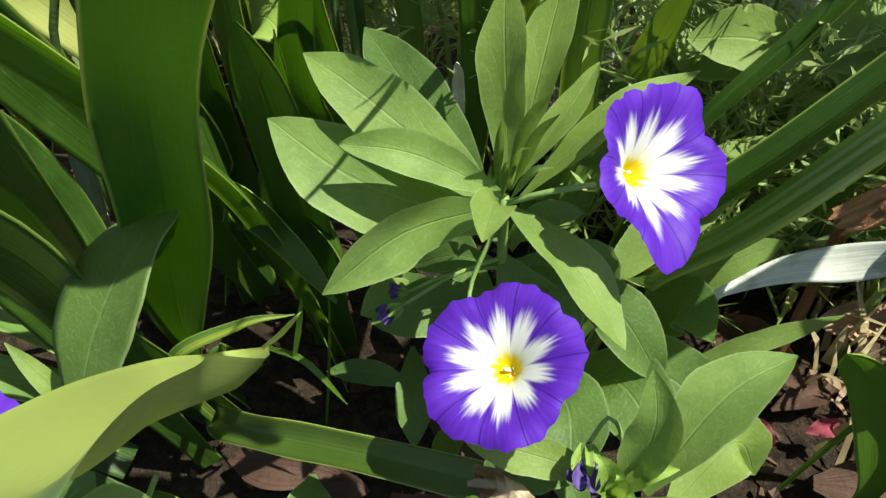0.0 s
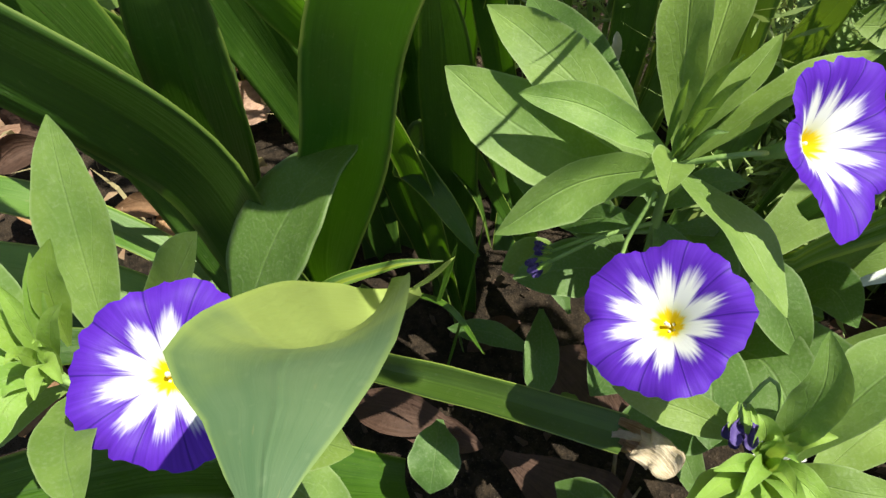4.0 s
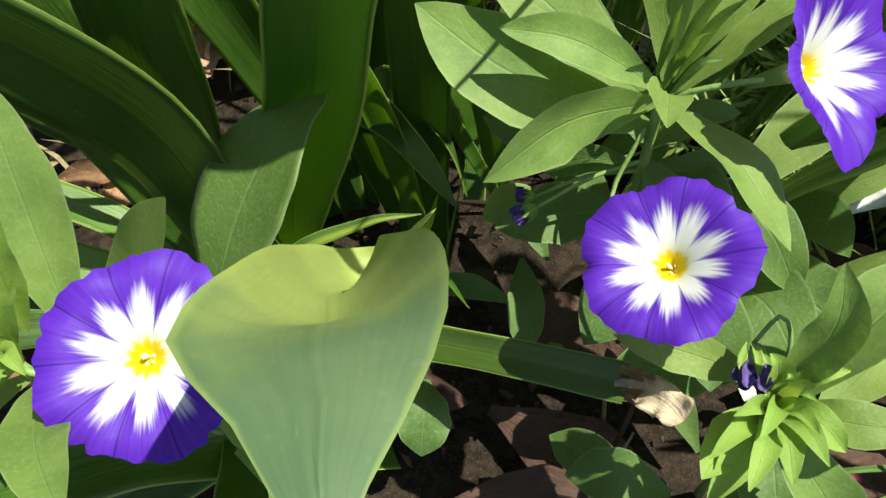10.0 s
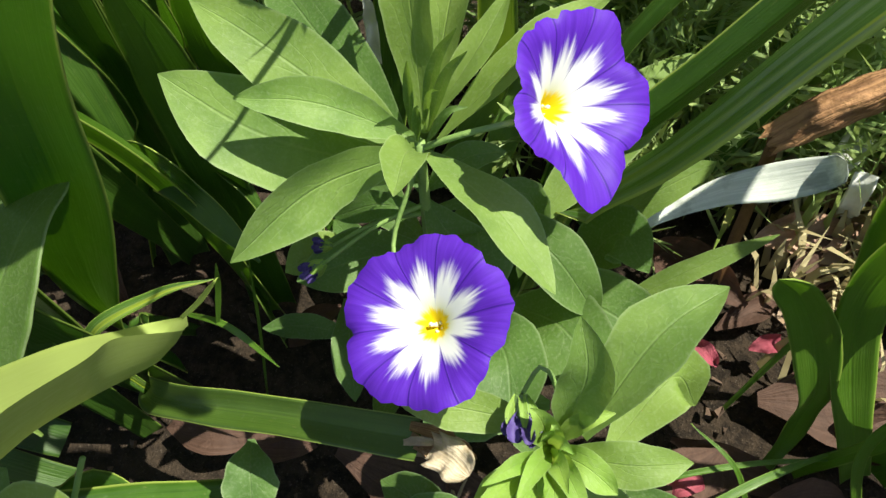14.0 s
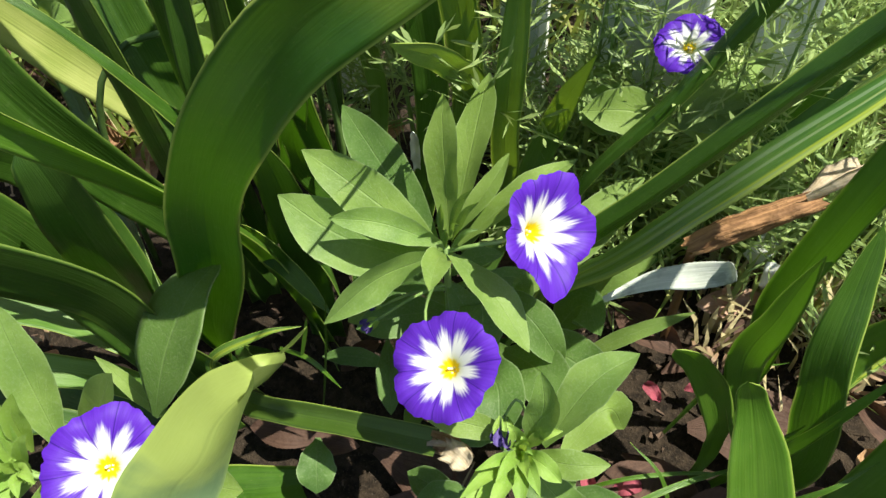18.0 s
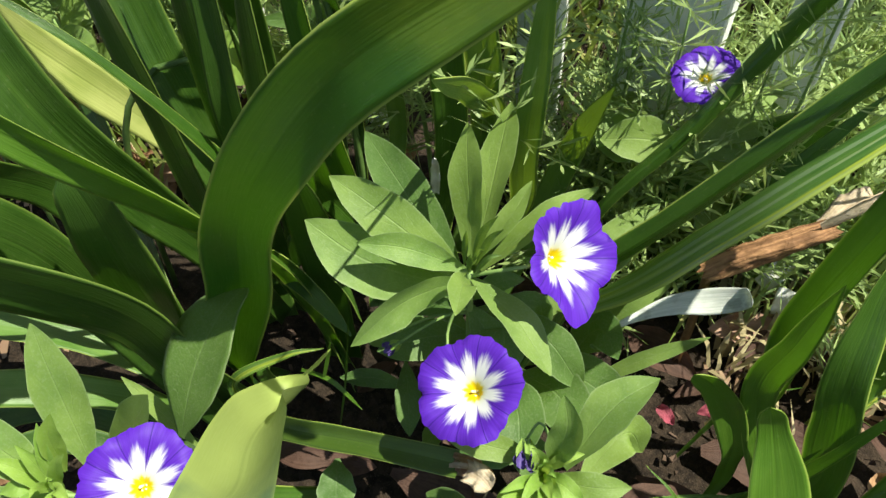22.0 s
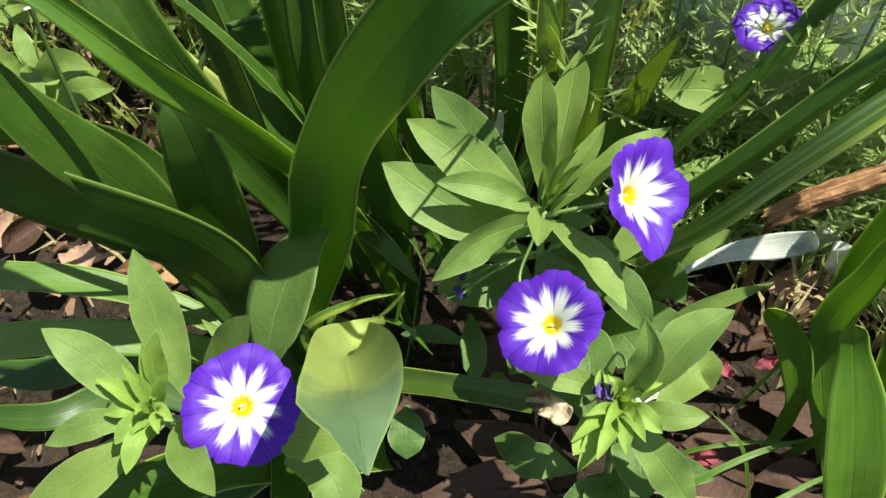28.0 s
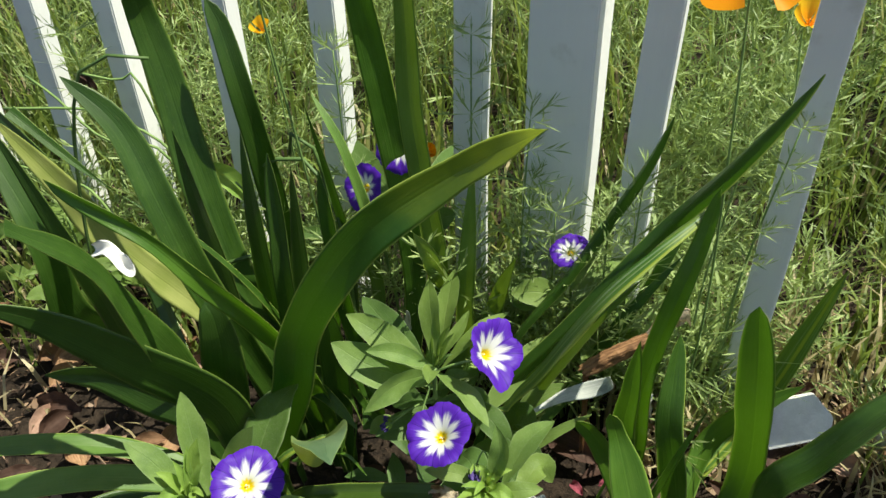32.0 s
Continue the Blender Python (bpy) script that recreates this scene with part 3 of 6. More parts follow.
strap(iris_clump, ((-0.170, 0.160, 0.004), (-0.200, 0.120, 0.150), (-0.207, 0.105, 0.236), (-0.213, 0.100, 0.284), (-0.228, 0.102, 0.333), (-0.240, 0.105, 0.360)), 0.0165, roll=-52, fold=0.15, material=STRAP_DARK)
blade(iris_clump, (((-0.1113, 0.0987, 0.0040), (0.0034, 0.0030, 0.0040)), ((-0.1335, 0.0980, 0.0818), (0.0045, 0.0060, 0.0070)), ((-0.1520, 0.0994, 0.1431), (0.0074, 0.0080, 0.0080)), ((-0.1584, 0.0923, 0.1972), (0.0036, 0.0105, 0.0085)), ((-0.1600, 0.0739, 0.2479), (-0.0050, 0.0108, 0.0090)), ((-0.1683, 0.0604, 0.3009), (-0.0058, 0.0060, 0.0055)), ((-0.1810, 0.0315, 0.3459), (-0.0025, 0.0038, 0.0031))), fold=0.12, material=STRAP_DARK)
strap(iris_clump, ((-0.115, 0.120, 0.004), (-0.122, 0.100, 0.100), (-0.132, 0.091, 0.165), (-0.166, 0.068, 0.220), (-0.199, 0.050, 0.262), (-0.235, 0.035, 0.285)), 0.0370, roll=-52, fold=0.15, material=STRAP_DARK)
strap(iris_clump, ((-0.160, 0.130, 0.010), (-0.177, 0.128, 0.090), (-0.210, 0.125, 0.113), (-0.246, 0.122, 0.131), (-0.291, 0.117, 0.130)), 0.0331, roll=-52, fold=0.15, material=STRAP_DARK)
blade(iris_clump, (((-0.1400, 0.1290, 0.0040), (0.0150, 0.0012, -0.0024)), ((-0.1450, 0.1220, 0.0339), (0.0180, -0.0010, -0.0034)), ((-0.1455, 0.1175, 0.0839), (0.0183, -0.0012, -0.0042)), ((-0.1377, 0.1108, 0.1385), (0.0165, 0.0012, -0.0038)), ((-0.1273, 0.1018, 0.1927), (0.0140, 0.0042, -0.0032)), ((-0.1262, 0.1012, 0.2300), (0.0085, 0.0046, -0.0018)), ((-0.1310, 0.1030, 0.2430), (0.0001, 0.0001, 0.0000))), fold=0.16, blunt=True, material=STRAP_DARK)
blade(iris_clump, (((-0.1288, 0.1859, 0.0040), (0.0026, 0.0050, 0.0020)), ((-0.1312, 0.1571, 0.1108), (0.0040, 0.0085, 0.0035)), ((-0.1345, 0.1316, 0.1898), (0.0043, 0.0098, 0.0042)), ((-0.1410, 0.1161, 0.2521), (0.0050, 0.0097, 0.0037)), ((-0.1552, 0.1197, 0.3016), (0.0060, 0.0093, 0.0030)), ((-0.1750, 0.1299, 0.3468), (0.0048, 0.0068, 0.0020)), ((-0.2014, 0.1287, 0.3769), (0.0002, 0.0001, -0.0000))), fold=0.35, material=STRAP_DARK)
blade(iris_clump, (((-0.1302, 0.1845, 0.0040), (0.0079, 0.0061, 0.0006)), ((-0.1483, 0.2062, 0.0953), (0.0100, 0.0096, 0.0022)), ((-0.1770, 0.2208, 0.1684), (0.0099, 0.0108, 0.0032)), ((-0.2013, 0.2405, 0.2376), (0.0105, 0.0103, 0.0028)), ((-0.2172, 0.2567, 0.3058), (0.0099, 0.0093, 0.0027)), ((-0.2276, 0.2603, 0.3624), (0.0074, 0.0070, 0.0025)), ((-0.2235, 0.2491, 0.3891), (0.0001, 0.0001, 0.0000))), fold=0.2, blunt=True, material=STRAP_DARK)
blade(iris_clump, (((-0.1437, 0.2405, 0.0040), (0.0064, 0.0029, 0.0000)), ((-0.1527, 0.2664, 0.0945), (0.0090, 0.0043, 0.0001)), ((-0.1553, 0.2719, 0.1727), (0.0097, 0.0051, 0.0006)), ((-0.1560, 0.2621, 0.2458), (0.0090, 0.0052, 0.0011)), ((-0.1626, 0.2602, 0.3081), (0.0078, 0.0051, 0.0019)), ((-0.1721, 0.2662, 0.3508), (0.0058, 0.0041, 0.0022)), ((-0.1806, 0.2684, 0.3697), (0.0003, 0.0001, 0.0001))), fold=0.25, material=STRAP_DARK)
blade(iris_clump, (((-0.0485, 0.2414, 0.0040), (0.0059, 0.0009, 0.0000)), ((-0.0433, 0.2556, 0.0592), (0.0079, 0.0014, 0.0001)), ((-0.0393, 0.2648, 0.1263), (0.0091, 0.0025, 0.0009)), ((-0.0455, 0.2667, 0.2120), (0.0097, 0.0036, 0.0018)), ((-0.0586, 0.2687, 0.3040), (0.0097, 0.0043, 0.0028)), ((-0.0689, 0.2639, 0.3810), (0.0083, 0.0038, 0.0028)), ((-0.0654, 0.2336, 0.4264), (0.0002, 0.0001, 0.0000))), fold=0.2, blunt=True, material=STRAP)
blade(iris_clump, (((-0.0353, 0.2636, 0.0040), (0.0057, -0.0011, -0.0015)), ((-0.0234, 0.2715, 0.0821), (0.0078, -0.0010, -0.0017)), ((-0.0208, 0.2683, 0.1578), (0.0095, 0.0004, -0.0007)), ((-0.0285, 0.2619, 0.2354), (0.0094, 0.0013, 0.0001)), ((-0.0347, 0.2574, 0.3033), (0.0088, 0.0018, 0.0005)), ((-0.0345, 0.2536, 0.3641), (0.0073, 0.0019, 0.0004)), ((-0.0336, 0.2450, 0.4207), (0.0002, 0.0001, -0.0000))), fold=0.2, blunt=True, material=STRAP_LIGHT)
blade(iris_clump, (((-0.0830, 0.2395, 0.0040), (0.0044, 0.0015, 0.0007)), ((-0.0759, 0.2749, 0.0912), (0.0055, 0.0019, 0.0008)), ((-0.0785, 0.2775, 0.1436), (0.0055, 0.0019, 0.0008)), ((-0.0657, 0.2513, 0.1910), (0.0044, 0.0015, 0.0006)), ((-0.0609, 0.2177, 0.2428), (0.0023, 0.0037, 0.0027)), ((-0.0740, 0.2157, 0.2963), (0.0003, 0.0045, 0.0032)), ((-0.0947, 0.2271, 0.3261), (0.0000, 0.0001, -0.0001))), fold=0.3, material=STRAP_LIGHT)
strap(iris_clump, ((-0.080, 0.215, 0.020), (-0.092, 0.261, 0.150), (-0.094, 0.243, 0.240), (-0.104, 0.236, 0.310)), 0.0094, roll=-40, material=STRAP_DARK)
strap(iris_clump, ((-0.020, 0.240, 0.020), (0.004, 0.249, 0.080), (0.008, 0.236, 0.150), (0.013, 0.240, 0.275)), 0.0150, material=STRAP_LIGHT)
strap(iris_clump, ((-0.035, 0.255, 0.020), (-0.017, 0.272, 0.120), (-0.013, 0.217, 0.200), (0.000, 0.122, 0.300)), 0.0140, material=STRAP_LIGHT)
strap(iris_clump, ((-0.070, 0.200, 0.020), (-0.078, 0.223, 0.050), (-0.097, 0.212, 0.120), (-0.057, 0.174, 0.240)), 0.0156)
strap(iris_clump, ((-0.085, 0.165, 0.010), (-0.101, 0.191, 0.060), (-0.106, 0.192, 0.150), (-0.107, 0.200, 0.215), (-0.111, 0.214, 0.275)), 0.0210, roll=-52, fold=0.15, material=STRAP_DARK)
strap(iris_clump, ((-0.120, 0.190, 0.010), (-0.142, 0.215, 0.080), (-0.146, 0.215, 0.170), (-0.150, 0.222, 0.230), (-0.156, 0.236, 0.285)), 0.0210, roll=-52, fold=0.15, material=STRAP_DARK)
strap(iris_clump, ((-0.140, 0.190, 0.010), (-0.162, 0.195, 0.080), (-0.172, 0.200, 0.160), (-0.186, 0.209, 0.230), (-0.200, 0.221, 0.290)), 0.0210, roll=-52, fold=0.15, material=STRAP_DARK)
blade(iris_clump, (((-0.1510, 0.1812, -0.0037), (0.0001, -0.0035, -0.0023)), ((-0.1401, 0.1869, 0.0451), (0.0003, -0.0071, -0.0047)), ((-0.1245, 0.1917, 0.1046), (0.0021, -0.0062, -0.0054)), ((-0.1258, 0.1760, 0.1678), (0.0044, -0.0044, -0.0058)), ((-0.1658, 0.1698, 0.2311), (0.0058, -0.0022, -0.0058)), ((-0.2248, 0.1650, 0.2785), (0.0049, 0.0007, -0.0035)), ((-0.2758, 0.1636, 0.3291), (0.0019, 0.0041, 0.0021))), fold=0.3, material=STRAP)
blade(iris_clump, (((-0.1953, 0.1620, 0.0040), (0.0047, 0.0078, 0.0026)), ((-0.2206, 0.1775, 0.0569), (0.0058, 0.0097, 0.0032)), ((-0.2417, 0.1755, 0.1047), (0.0058, 0.0097, 0.0032)), ((-0.2514, 0.1482, 0.1519), (0.0058, 0.0098, 0.0032)), ((-0.2442, 0.1150, 0.2012), (0.0055, 0.0126, 0.0059)), ((-0.2419, 0.1139, 0.2681), (0.0021, 0.0119, 0.0087)), ((-0.2698, 0.1299, 0.3209), (-0.0022, 0.0134, 0.0131))), fold=0.15, material=STRAP_DARK)
strap(iris_clump, ((-0.190, 0.160, 0.010), (-0.299, 0.276, 0.100), (-0.337, 0.260, 0.200), (-0.478, 0.344, 0.240)), 0.0209, roll=-52, fold=0.15, material=STRAP_DARK)
strap(iris_clump, ((-0.200, 0.270, 0.020), (-0.297, 0.243, 0.160), (-0.306, 0.219, 0.230), (-0.327, 0.200, 0.300)), 0.0269, material=STRAP_YELLOW)
strap(iris_clump, ((-0.100, 0.105, 0.030), (-0.107, 0.103, 0.085), (-0.081, 0.116, 0.105), (-0.062, 0.123, 0.110)), 0.0054, material=STRAP_STREAKED)
strap(iris_clump, ((-0.055, 0.200, 0.020), (-0.092, 0.189, 0.120), (-0.081, 0.177, 0.160), (-0.067, 0.159, 0.200)), 0.0070)
strap(iris_clump, ((-0.160, 0.120, 0.020), (-0.222, 0.118, 0.050), (-0.292, 0.099, 0.070), (-0.404, 0.066, 0.070)), 0.0200, roll=25, material=STRAP_LIGHT)
strap(iris_clump, ((-0.150, 0.100, 0.020), (-0.173, 0.090, 0.060), (-0.216, 0.068, 0.090), (-0.266, 0.034, 0.110), (-0.342, -0.005, 0.100)), 0.0195, material=STRAP_LIGHT)
strap(iris_clump, ((-0.130, 0.070, 0.015), (-0.187, 0.061, 0.060), (-0.214, 0.028, 0.080), (-0.274, 0.020, 0.070)), 0.0156, material=STRAP_DARK)
strap(iris_clump, ((-0.140, 0.085, 0.015), (-0.217, 0.082, 0.040), (-0.254, 0.056, 0.050), (-0.308, 0.049, 0.050)), 0.0209, material=STRAP_DARK)
strap(iris_clump, ((-0.060, 0.075, 0.020), (-0.110, 0.036, 0.075), (-0.132, 0.008, 0.100), (-0.148, -0.019, 0.120), (-0.176, -0.043, 0.120)), 0.0286, roll=20)
strap(iris_clump, ((-0.070, 0.050, 0.010), (-0.105, 0.063, 0.040), (-0.084, 0.026, 0.080), (-0.066, -0.018, 0.100)), 0.0196)
strap(iris_clump, ((-0.075, 0.060, 0.005), (-0.114, 0.055, 0.030), (-0.143, 0.017, 0.035), (-0.179, -0.021, 0.030)), 0.0282)
loft(iris_clump, (((-0.0640, 0.1062, 0.1146), (-0.0633, 0.1064, 0.1147), (-0.0628, 0.1066, 0.1152)), ((-0.0760, 0.1050, 0.1085), (-0.0683, 0.1041, 0.1095), (-0.0630, 0.1060, 0.1150)), ((-0.0790, 0.0960, 0.1190), (-0.0700, 0.0950, 0.1060), (-0.0580, 0.1000, 0.1210)), ((-0.0770, 0.0850, 0.1370), (-0.0670, 0.0810, 0.1240), (-0.0580, 0.0905, 0.1370)), ((-0.0745, 0.0720, 0.1560), (-0.0605, 0.0650, 0.1500), (-0.0530, 0.0770, 0.1630)), ((-0.0598, 0.0466, 0.1975), (-0.0480, 0.0455, 0.1860), (-0.0375, 0.0595, 0.1955)), ((-0.0450, 0.0215, 0.2340), (-0.0335, 0.0250, 0.2200), (-0.0225, 0.0380, 0.2320)), ((-0.0380, 0.0078, 0.2510), (-0.0245, 0.0110, 0.2480), (-0.0134, 0.0228, 0.2515)), ((-0.0330, -0.0010, 0.2580), (-0.0195, 0.0030, 0.2585), (-0.0088, 0.0110, 0.2590)), ((-0.0228, -0.0060, 0.2620), (-0.0150, -0.0025, 0.2630), (-0.0080, 0.0005, 0.2620)), ((-0.0155, -0.0110, 0.2640), (-0.0117, -0.0095, 0.2650), (-0.0082, -0.0075, 0.2640)), ((-0.0088, -0.0150, 0.2655), (-0.0083, -0.0150, 0.2655), (-0.0078, -0.0148, 0.2655))), STRAP_PALE, 'pale waxy leaf, channelled, with a thin dry tail')
strap(iris_clump, ((-0.1120, 0.1480, 0.0040), (-0.1000, 0.1200, 0.0700), (-0.0850, 0.1060, 0.0960), (-0.0770, 0.1015, 0.1040)), 0.0080, fold=0.5, tip=0.0, material=STRAP_DARK)
strap(iris_clump, ((-0.0645, 0.1060, 0.1142), (-0.0600, 0.1110, 0.1170), (-0.0545, 0.1175, 0.1232)), 0.0020, fold=0.6, material=STRAP_OLD)
strap(iris_clump, ((-0.115, 0.115, 0.020), (-0.081, 0.094, 0.070), (-0.028, 0.089, 0.095), (0.016, 0.086, 0.110)), 0.0135, tip=0.0, fold=0.45, material=STRAP_STUB)
blade(iris_clump, (((-0.1050, 0.1900, 0.0040), (0.0060, 0.0010, -0.0030)), ((-0.1120, 0.1750, 0.0900), (0.0080, 0.0020, -0.0050)), ((-0.0980, 0.1600, 0.1150), (0.0050, -0.0060, -0.0070)), ((-0.0800, 0.1500, 0.1140), (0.0040, -0.0070, -0.0060)), ((-0.0560, 0.1400, 0.0950), (0.0005, -0.0008, -0.0006))), fold=0.3, material=STRAP)
blade(iris_clump, (((-0.1250, 0.2000, 0.0040), (0.0060, 0.0010, 0.0)), ((-0.1200, 0.1900, 0.1000), (0.0070, 0.0010, 0.0020)), ((-0.1150, 0.1820, 0.1900), (0.0080, 0.0, 0.0030)), ((-0.1170, 0.1920, 0.2400), (0.0070, 0.0, 0.0030)), ((-0.1220, 0.2040, 0.2900), (0.0005, 0.0, 0.0004))), fold=0.3, material=STRAP_DARK)
blade(iris_clump, (((-0.0600, 0.2150, 0.0040), (0.0050, 0.0010, 0.0)), ((-0.0700, 0.2050, 0.1000), (0.0060, 0.0010, 0.0020)), ((-0.0780, 0.2000, 0.1700), (0.0070, 0.0, 0.0030)), ((-0.0840, 0.2040, 0.2300), (0.0060, 0.0, 0.0030)), ((-0.0900, 0.2120, 0.2750), (0.0005, 0.0, 0.0004))), fold=0.3, material=STRAP)
blade(iris_clump, (((-0.0780, 0.1700, 0.0040), (0.0065, 0.0021, -0.0010)), ((-0.0797, 0.1682, 0.0700), (0.0093, 0.0030, -0.0015)), ((-0.0772, 0.1641, 0.1250), (0.0102, 0.0033, -0.0016)), ((-0.0758, 0.1600, 0.1700), (0.0088, 0.0028, -0.0014)), ((-0.0748, 0.1535, 0.2050), (0.0003, 0.0001, -0.0000))), fold=0.25, material=STRAP_DARK)
blade(iris_clump, (((-0.0700, 0.1500, 0.0040), (0.0033, -0.0045, -0.0021)), ((-0.0995, 0.1744, 0.0800), (0.0050, -0.0067, -0.0031)), ((-0.0922, 0.1741, 0.1100), (0.0055, -0.0075, -0.0035)), ((-0.0719, 0.1666, 0.1000), (0.0050, -0.0067, -0.0031)), ((-0.0577, 0.1562, 0.0800), (0.0002, -0.0002, -0.0001))), fold=0.3, material=STRAP_DARK)
iris_fan = plant("strap_leaved_plant", (0.035, 0.22, 0), "fan of narrow green strap leaves leaning over the litter", "bulb plant", "strap-leaved plants")
blade(iris_fan, (((0.0246, 0.2212, 0.0040), (0.0025, -0.0019, -0.0006)), ((0.0343, 0.2254, 0.0730), (0.0031, -0.0024, -0.0008)), ((0.0514, 0.2331, 0.1249), (0.0031, -0.0024, -0.0008)), ((0.0826, 0.2524, 0.1689), (0.0039, -0.0030, -0.0009)), ((0.1099, 0.2717, 0.2149), (0.0044, -0.0035, -0.0017)), ((0.1303, 0.2736, 0.2623), (0.0032, -0.0034, -0.0015)), ((0.1451, 0.2746, 0.3072), (-0.0000, -0.0001, 0.0000))), fold=-0.80, keel=True, material=STRAP)
blade(iris_fan, (((0.0207, 0.1862, 0.0040), (0.0039, -0.0002, -0.0049)), ((0.0457, 0.2006, 0.0878), (0.0048, -0.0002, -0.0061)), ((0.0830, 0.2129, 0.1424), (0.0049, -0.0002, -0.0062)), ((0.1195, 0.2269, 0.1932), (0.0036, -0.0000, -0.0083)), ((0.1534, 0.2383, 0.2451), (0.0014, -0.0033, -0.0096)), ((0.1830, 0.2229, 0.3086), (-0.0001, -0.0068, -0.0065)), ((0.2133, 0.2084, 0.3745), (-0.0000, -0.0008, 0.0002))), fold=-0.55, keel=True, material=STRAP)
blade(iris_fan, (((0.0333, 0.1967, 0.0040), (-0.0031, -0.0068, 0.0008)), ((0.0490, 0.1913, 0.0887), (-0.0039, -0.0084, 0.0010)), ((0.0719, 0.1824, 0.1440), (-0.0057, -0.0125, 0.0015)), ((0.0921, 0.1775, 0.1915), (-0.0060, -0.0135, 0.0023)), ((0.1133, 0.1786, 0.2308), (-0.0032, -0.0131, 0.0018)), ((0.1422, 0.1926, 0.2579), (0.0006, -0.0074, -0.0003)), ((0.1761, 0.2227, 0.2726), (0.0001, 0.0001, -0.0002))), fold=-0.55, keel=True, material=STRAP_STREAKED)
strap(iris_fan, ((0.050, 0.215, 0.010), (0.063, 0.210, 0.068), (0.094, 0.199, 0.150), (0.115, 0.191, 0.199), (0.134, 0.184, 0.235)), 0.0075, fold=-0.9, material=STRAP_LIGHT)
strap(iris_fan, ((0.000, 0.225, 0.020), (0.023, 0.266, 0.100), (0.034, 0.259, 0.150), (0.045, 0.252, 0.187)), 0.0160, material=STRAP_LIGHT)
strap(iris_fan, ((0.060, 0.215, 0.010), (0.097, 0.251, 0.050), (0.131, 0.267, 0.120), (0.172, 0.299, 0.170)), 0.0122)
strap(iris_fan, ((0.070, 0.240, 0.010), (0.130, 0.299, 0.070), (0.162, 0.317, 0.150), (0.186, 0.333, 0.210)), 0.0116)
strap(iris_fan, ((0.050, 0.235, 0.010), (0.067, 0.265, 0.060), (0.107, 0.288, 0.120), (0.139, 0.270, 0.180)), 0.0101, fold=-1.1, material=STRAP)
iris_tuft = plant("strap_leaved_plant", (0.175, 0.15, 0), "tuft of short broad bright green strap leaves", "bulb plant", "strap-leaved plants")
blade(iris_tuft, (((0.1490, 0.1726, 0.0040), (0.0050, -0.0003, 0.0059)), ((0.1507, 0.1795, 0.0721), (0.0072, -0.0004, 0.0085)), ((0.1479, 0.1840, 0.1276), (0.0080, -0.0049, 0.0085)), ((0.1535, 0.1872, 0.1813), (0.0070, -0.0061, 0.0063)), ((0.1626, 0.1950, 0.2255), (0.0071, -0.0044, 0.0037)), ((0.1707, 0.2059, 0.2627), (0.0054, -0.0031, 0.0017)), ((0.1742, 0.2115, 0.2923), (0.0000, -0.0001, 0.0001))), fold=0.35, material=STRAP_YOUNG)
blade(iris_tuft, (((0.1792, 0.1456, 0.0040), (0.0059, -0.0046, 0.0007)), ((0.1817, 0.1439, 0.0513), (0.0087, -0.0069, 0.0011)), ((0.1751, 0.1468, 0.0933), (0.0103, -0.0065, 0.0008)), ((0.1662, 0.1567, 0.1341), (0.0101, -0.0028, -0.0006)), ((0.1650, 0.1727, 0.1667), (0.0071, 0.0008, -0.0025)), ((0.1653, 0.1848, 0.1910), (0.0001, 0.0002, -0.0003))), fold=0.20, material=STRAP)
blade(iris_tuft, (((0.1572, 0.0889, 0.0040), (0.0068, 0.0041, 0.0022)), ((0.1601, 0.0775, 0.0398), (0.0084, 0.0051, 0.0028)), ((0.1572, 0.0749, 0.0760), (0.0084, 0.0051, 0.0028)), ((0.1479, 0.0834, 0.1141), (0.0119, 0.0072, 0.0039)), ((0.1375, 0.0978, 0.1465), (0.0103, 0.0064, 0.0033)), ((0.1282, 0.1084, 0.1715), (0.0055, 0.0023, 0.0016)), ((0.1220, 0.1070, 0.1905), (-0.0000, -0.0001, -0.0000))), fold=0.20, blunt=True, material=STRAP_YOUNG)
blade(iris_tuft, (((0.1383, 0.1389, 0.0040), (0.0041, 0.0017, 0.0045)), ((0.1421, 0.1459, 0.0193), (0.0046, 0.0019, 0.0051)), ((0.1416, 0.1488, 0.0386), (0.0046, 0.0019, 0.0051)), ((0.1384, 0.1474, 0.0636), (0.0053, 0.0022, 0.0058)), ((0.1279, 0.1492, 0.0944), (0.0055, 0.0024, 0.0073)), ((0.1144, 0.1457, 0.1240), (0.0039, 0.0011, 0.0055)), ((0.1031, 0.1389, 0.1421), (0.0000, -0.0000, 0.0000))), fold=0.25, blunt=True, material=STRAP_YOUNG)
strap(iris_tuft, ((0.205, 0.130, 0.010), (0.224, 0.153, 0.090), (0.213, 0.149, 0.180), (0.201, 0.154, 0.250)), 0.0265, tip=0.6, material=STRAP_YOUNG)
strap(iris_tuft, ((0.190, 0.190, 0.010), (0.247, 0.252, 0.060), (0.272, 0.271, 0.130), (0.287, 0.278, 0.190)), 0.0193, material=STRAP_STREAKED)
strap(iris_tuft, ((0.240, 0.100, 0.020), (0.224, 0.099, 0.140), (0.244, 0.102, 0.180), (0.271, 0.111, 0.220), (0.318, 0.150, 0.240)), 0.0299, roll=-30, material=STRAP_DARK)
strap(iris_tuft, ((0.190, 0.165, 0.010), (0.207, 0.212, 0.050), (0.235, 0.212, 0.100), (0.262, 0.213, 0.130)), 0.0185, material=STRAP_YOUNG)
strap(iris_tuft, ((0.215, 0.150, 0.010), (0.238, 0.170, 0.050), (0.257, 0.169, 0.090), (0.282, 0.179, 0.110)), 0.0162, material=STRAP_YOUNG)
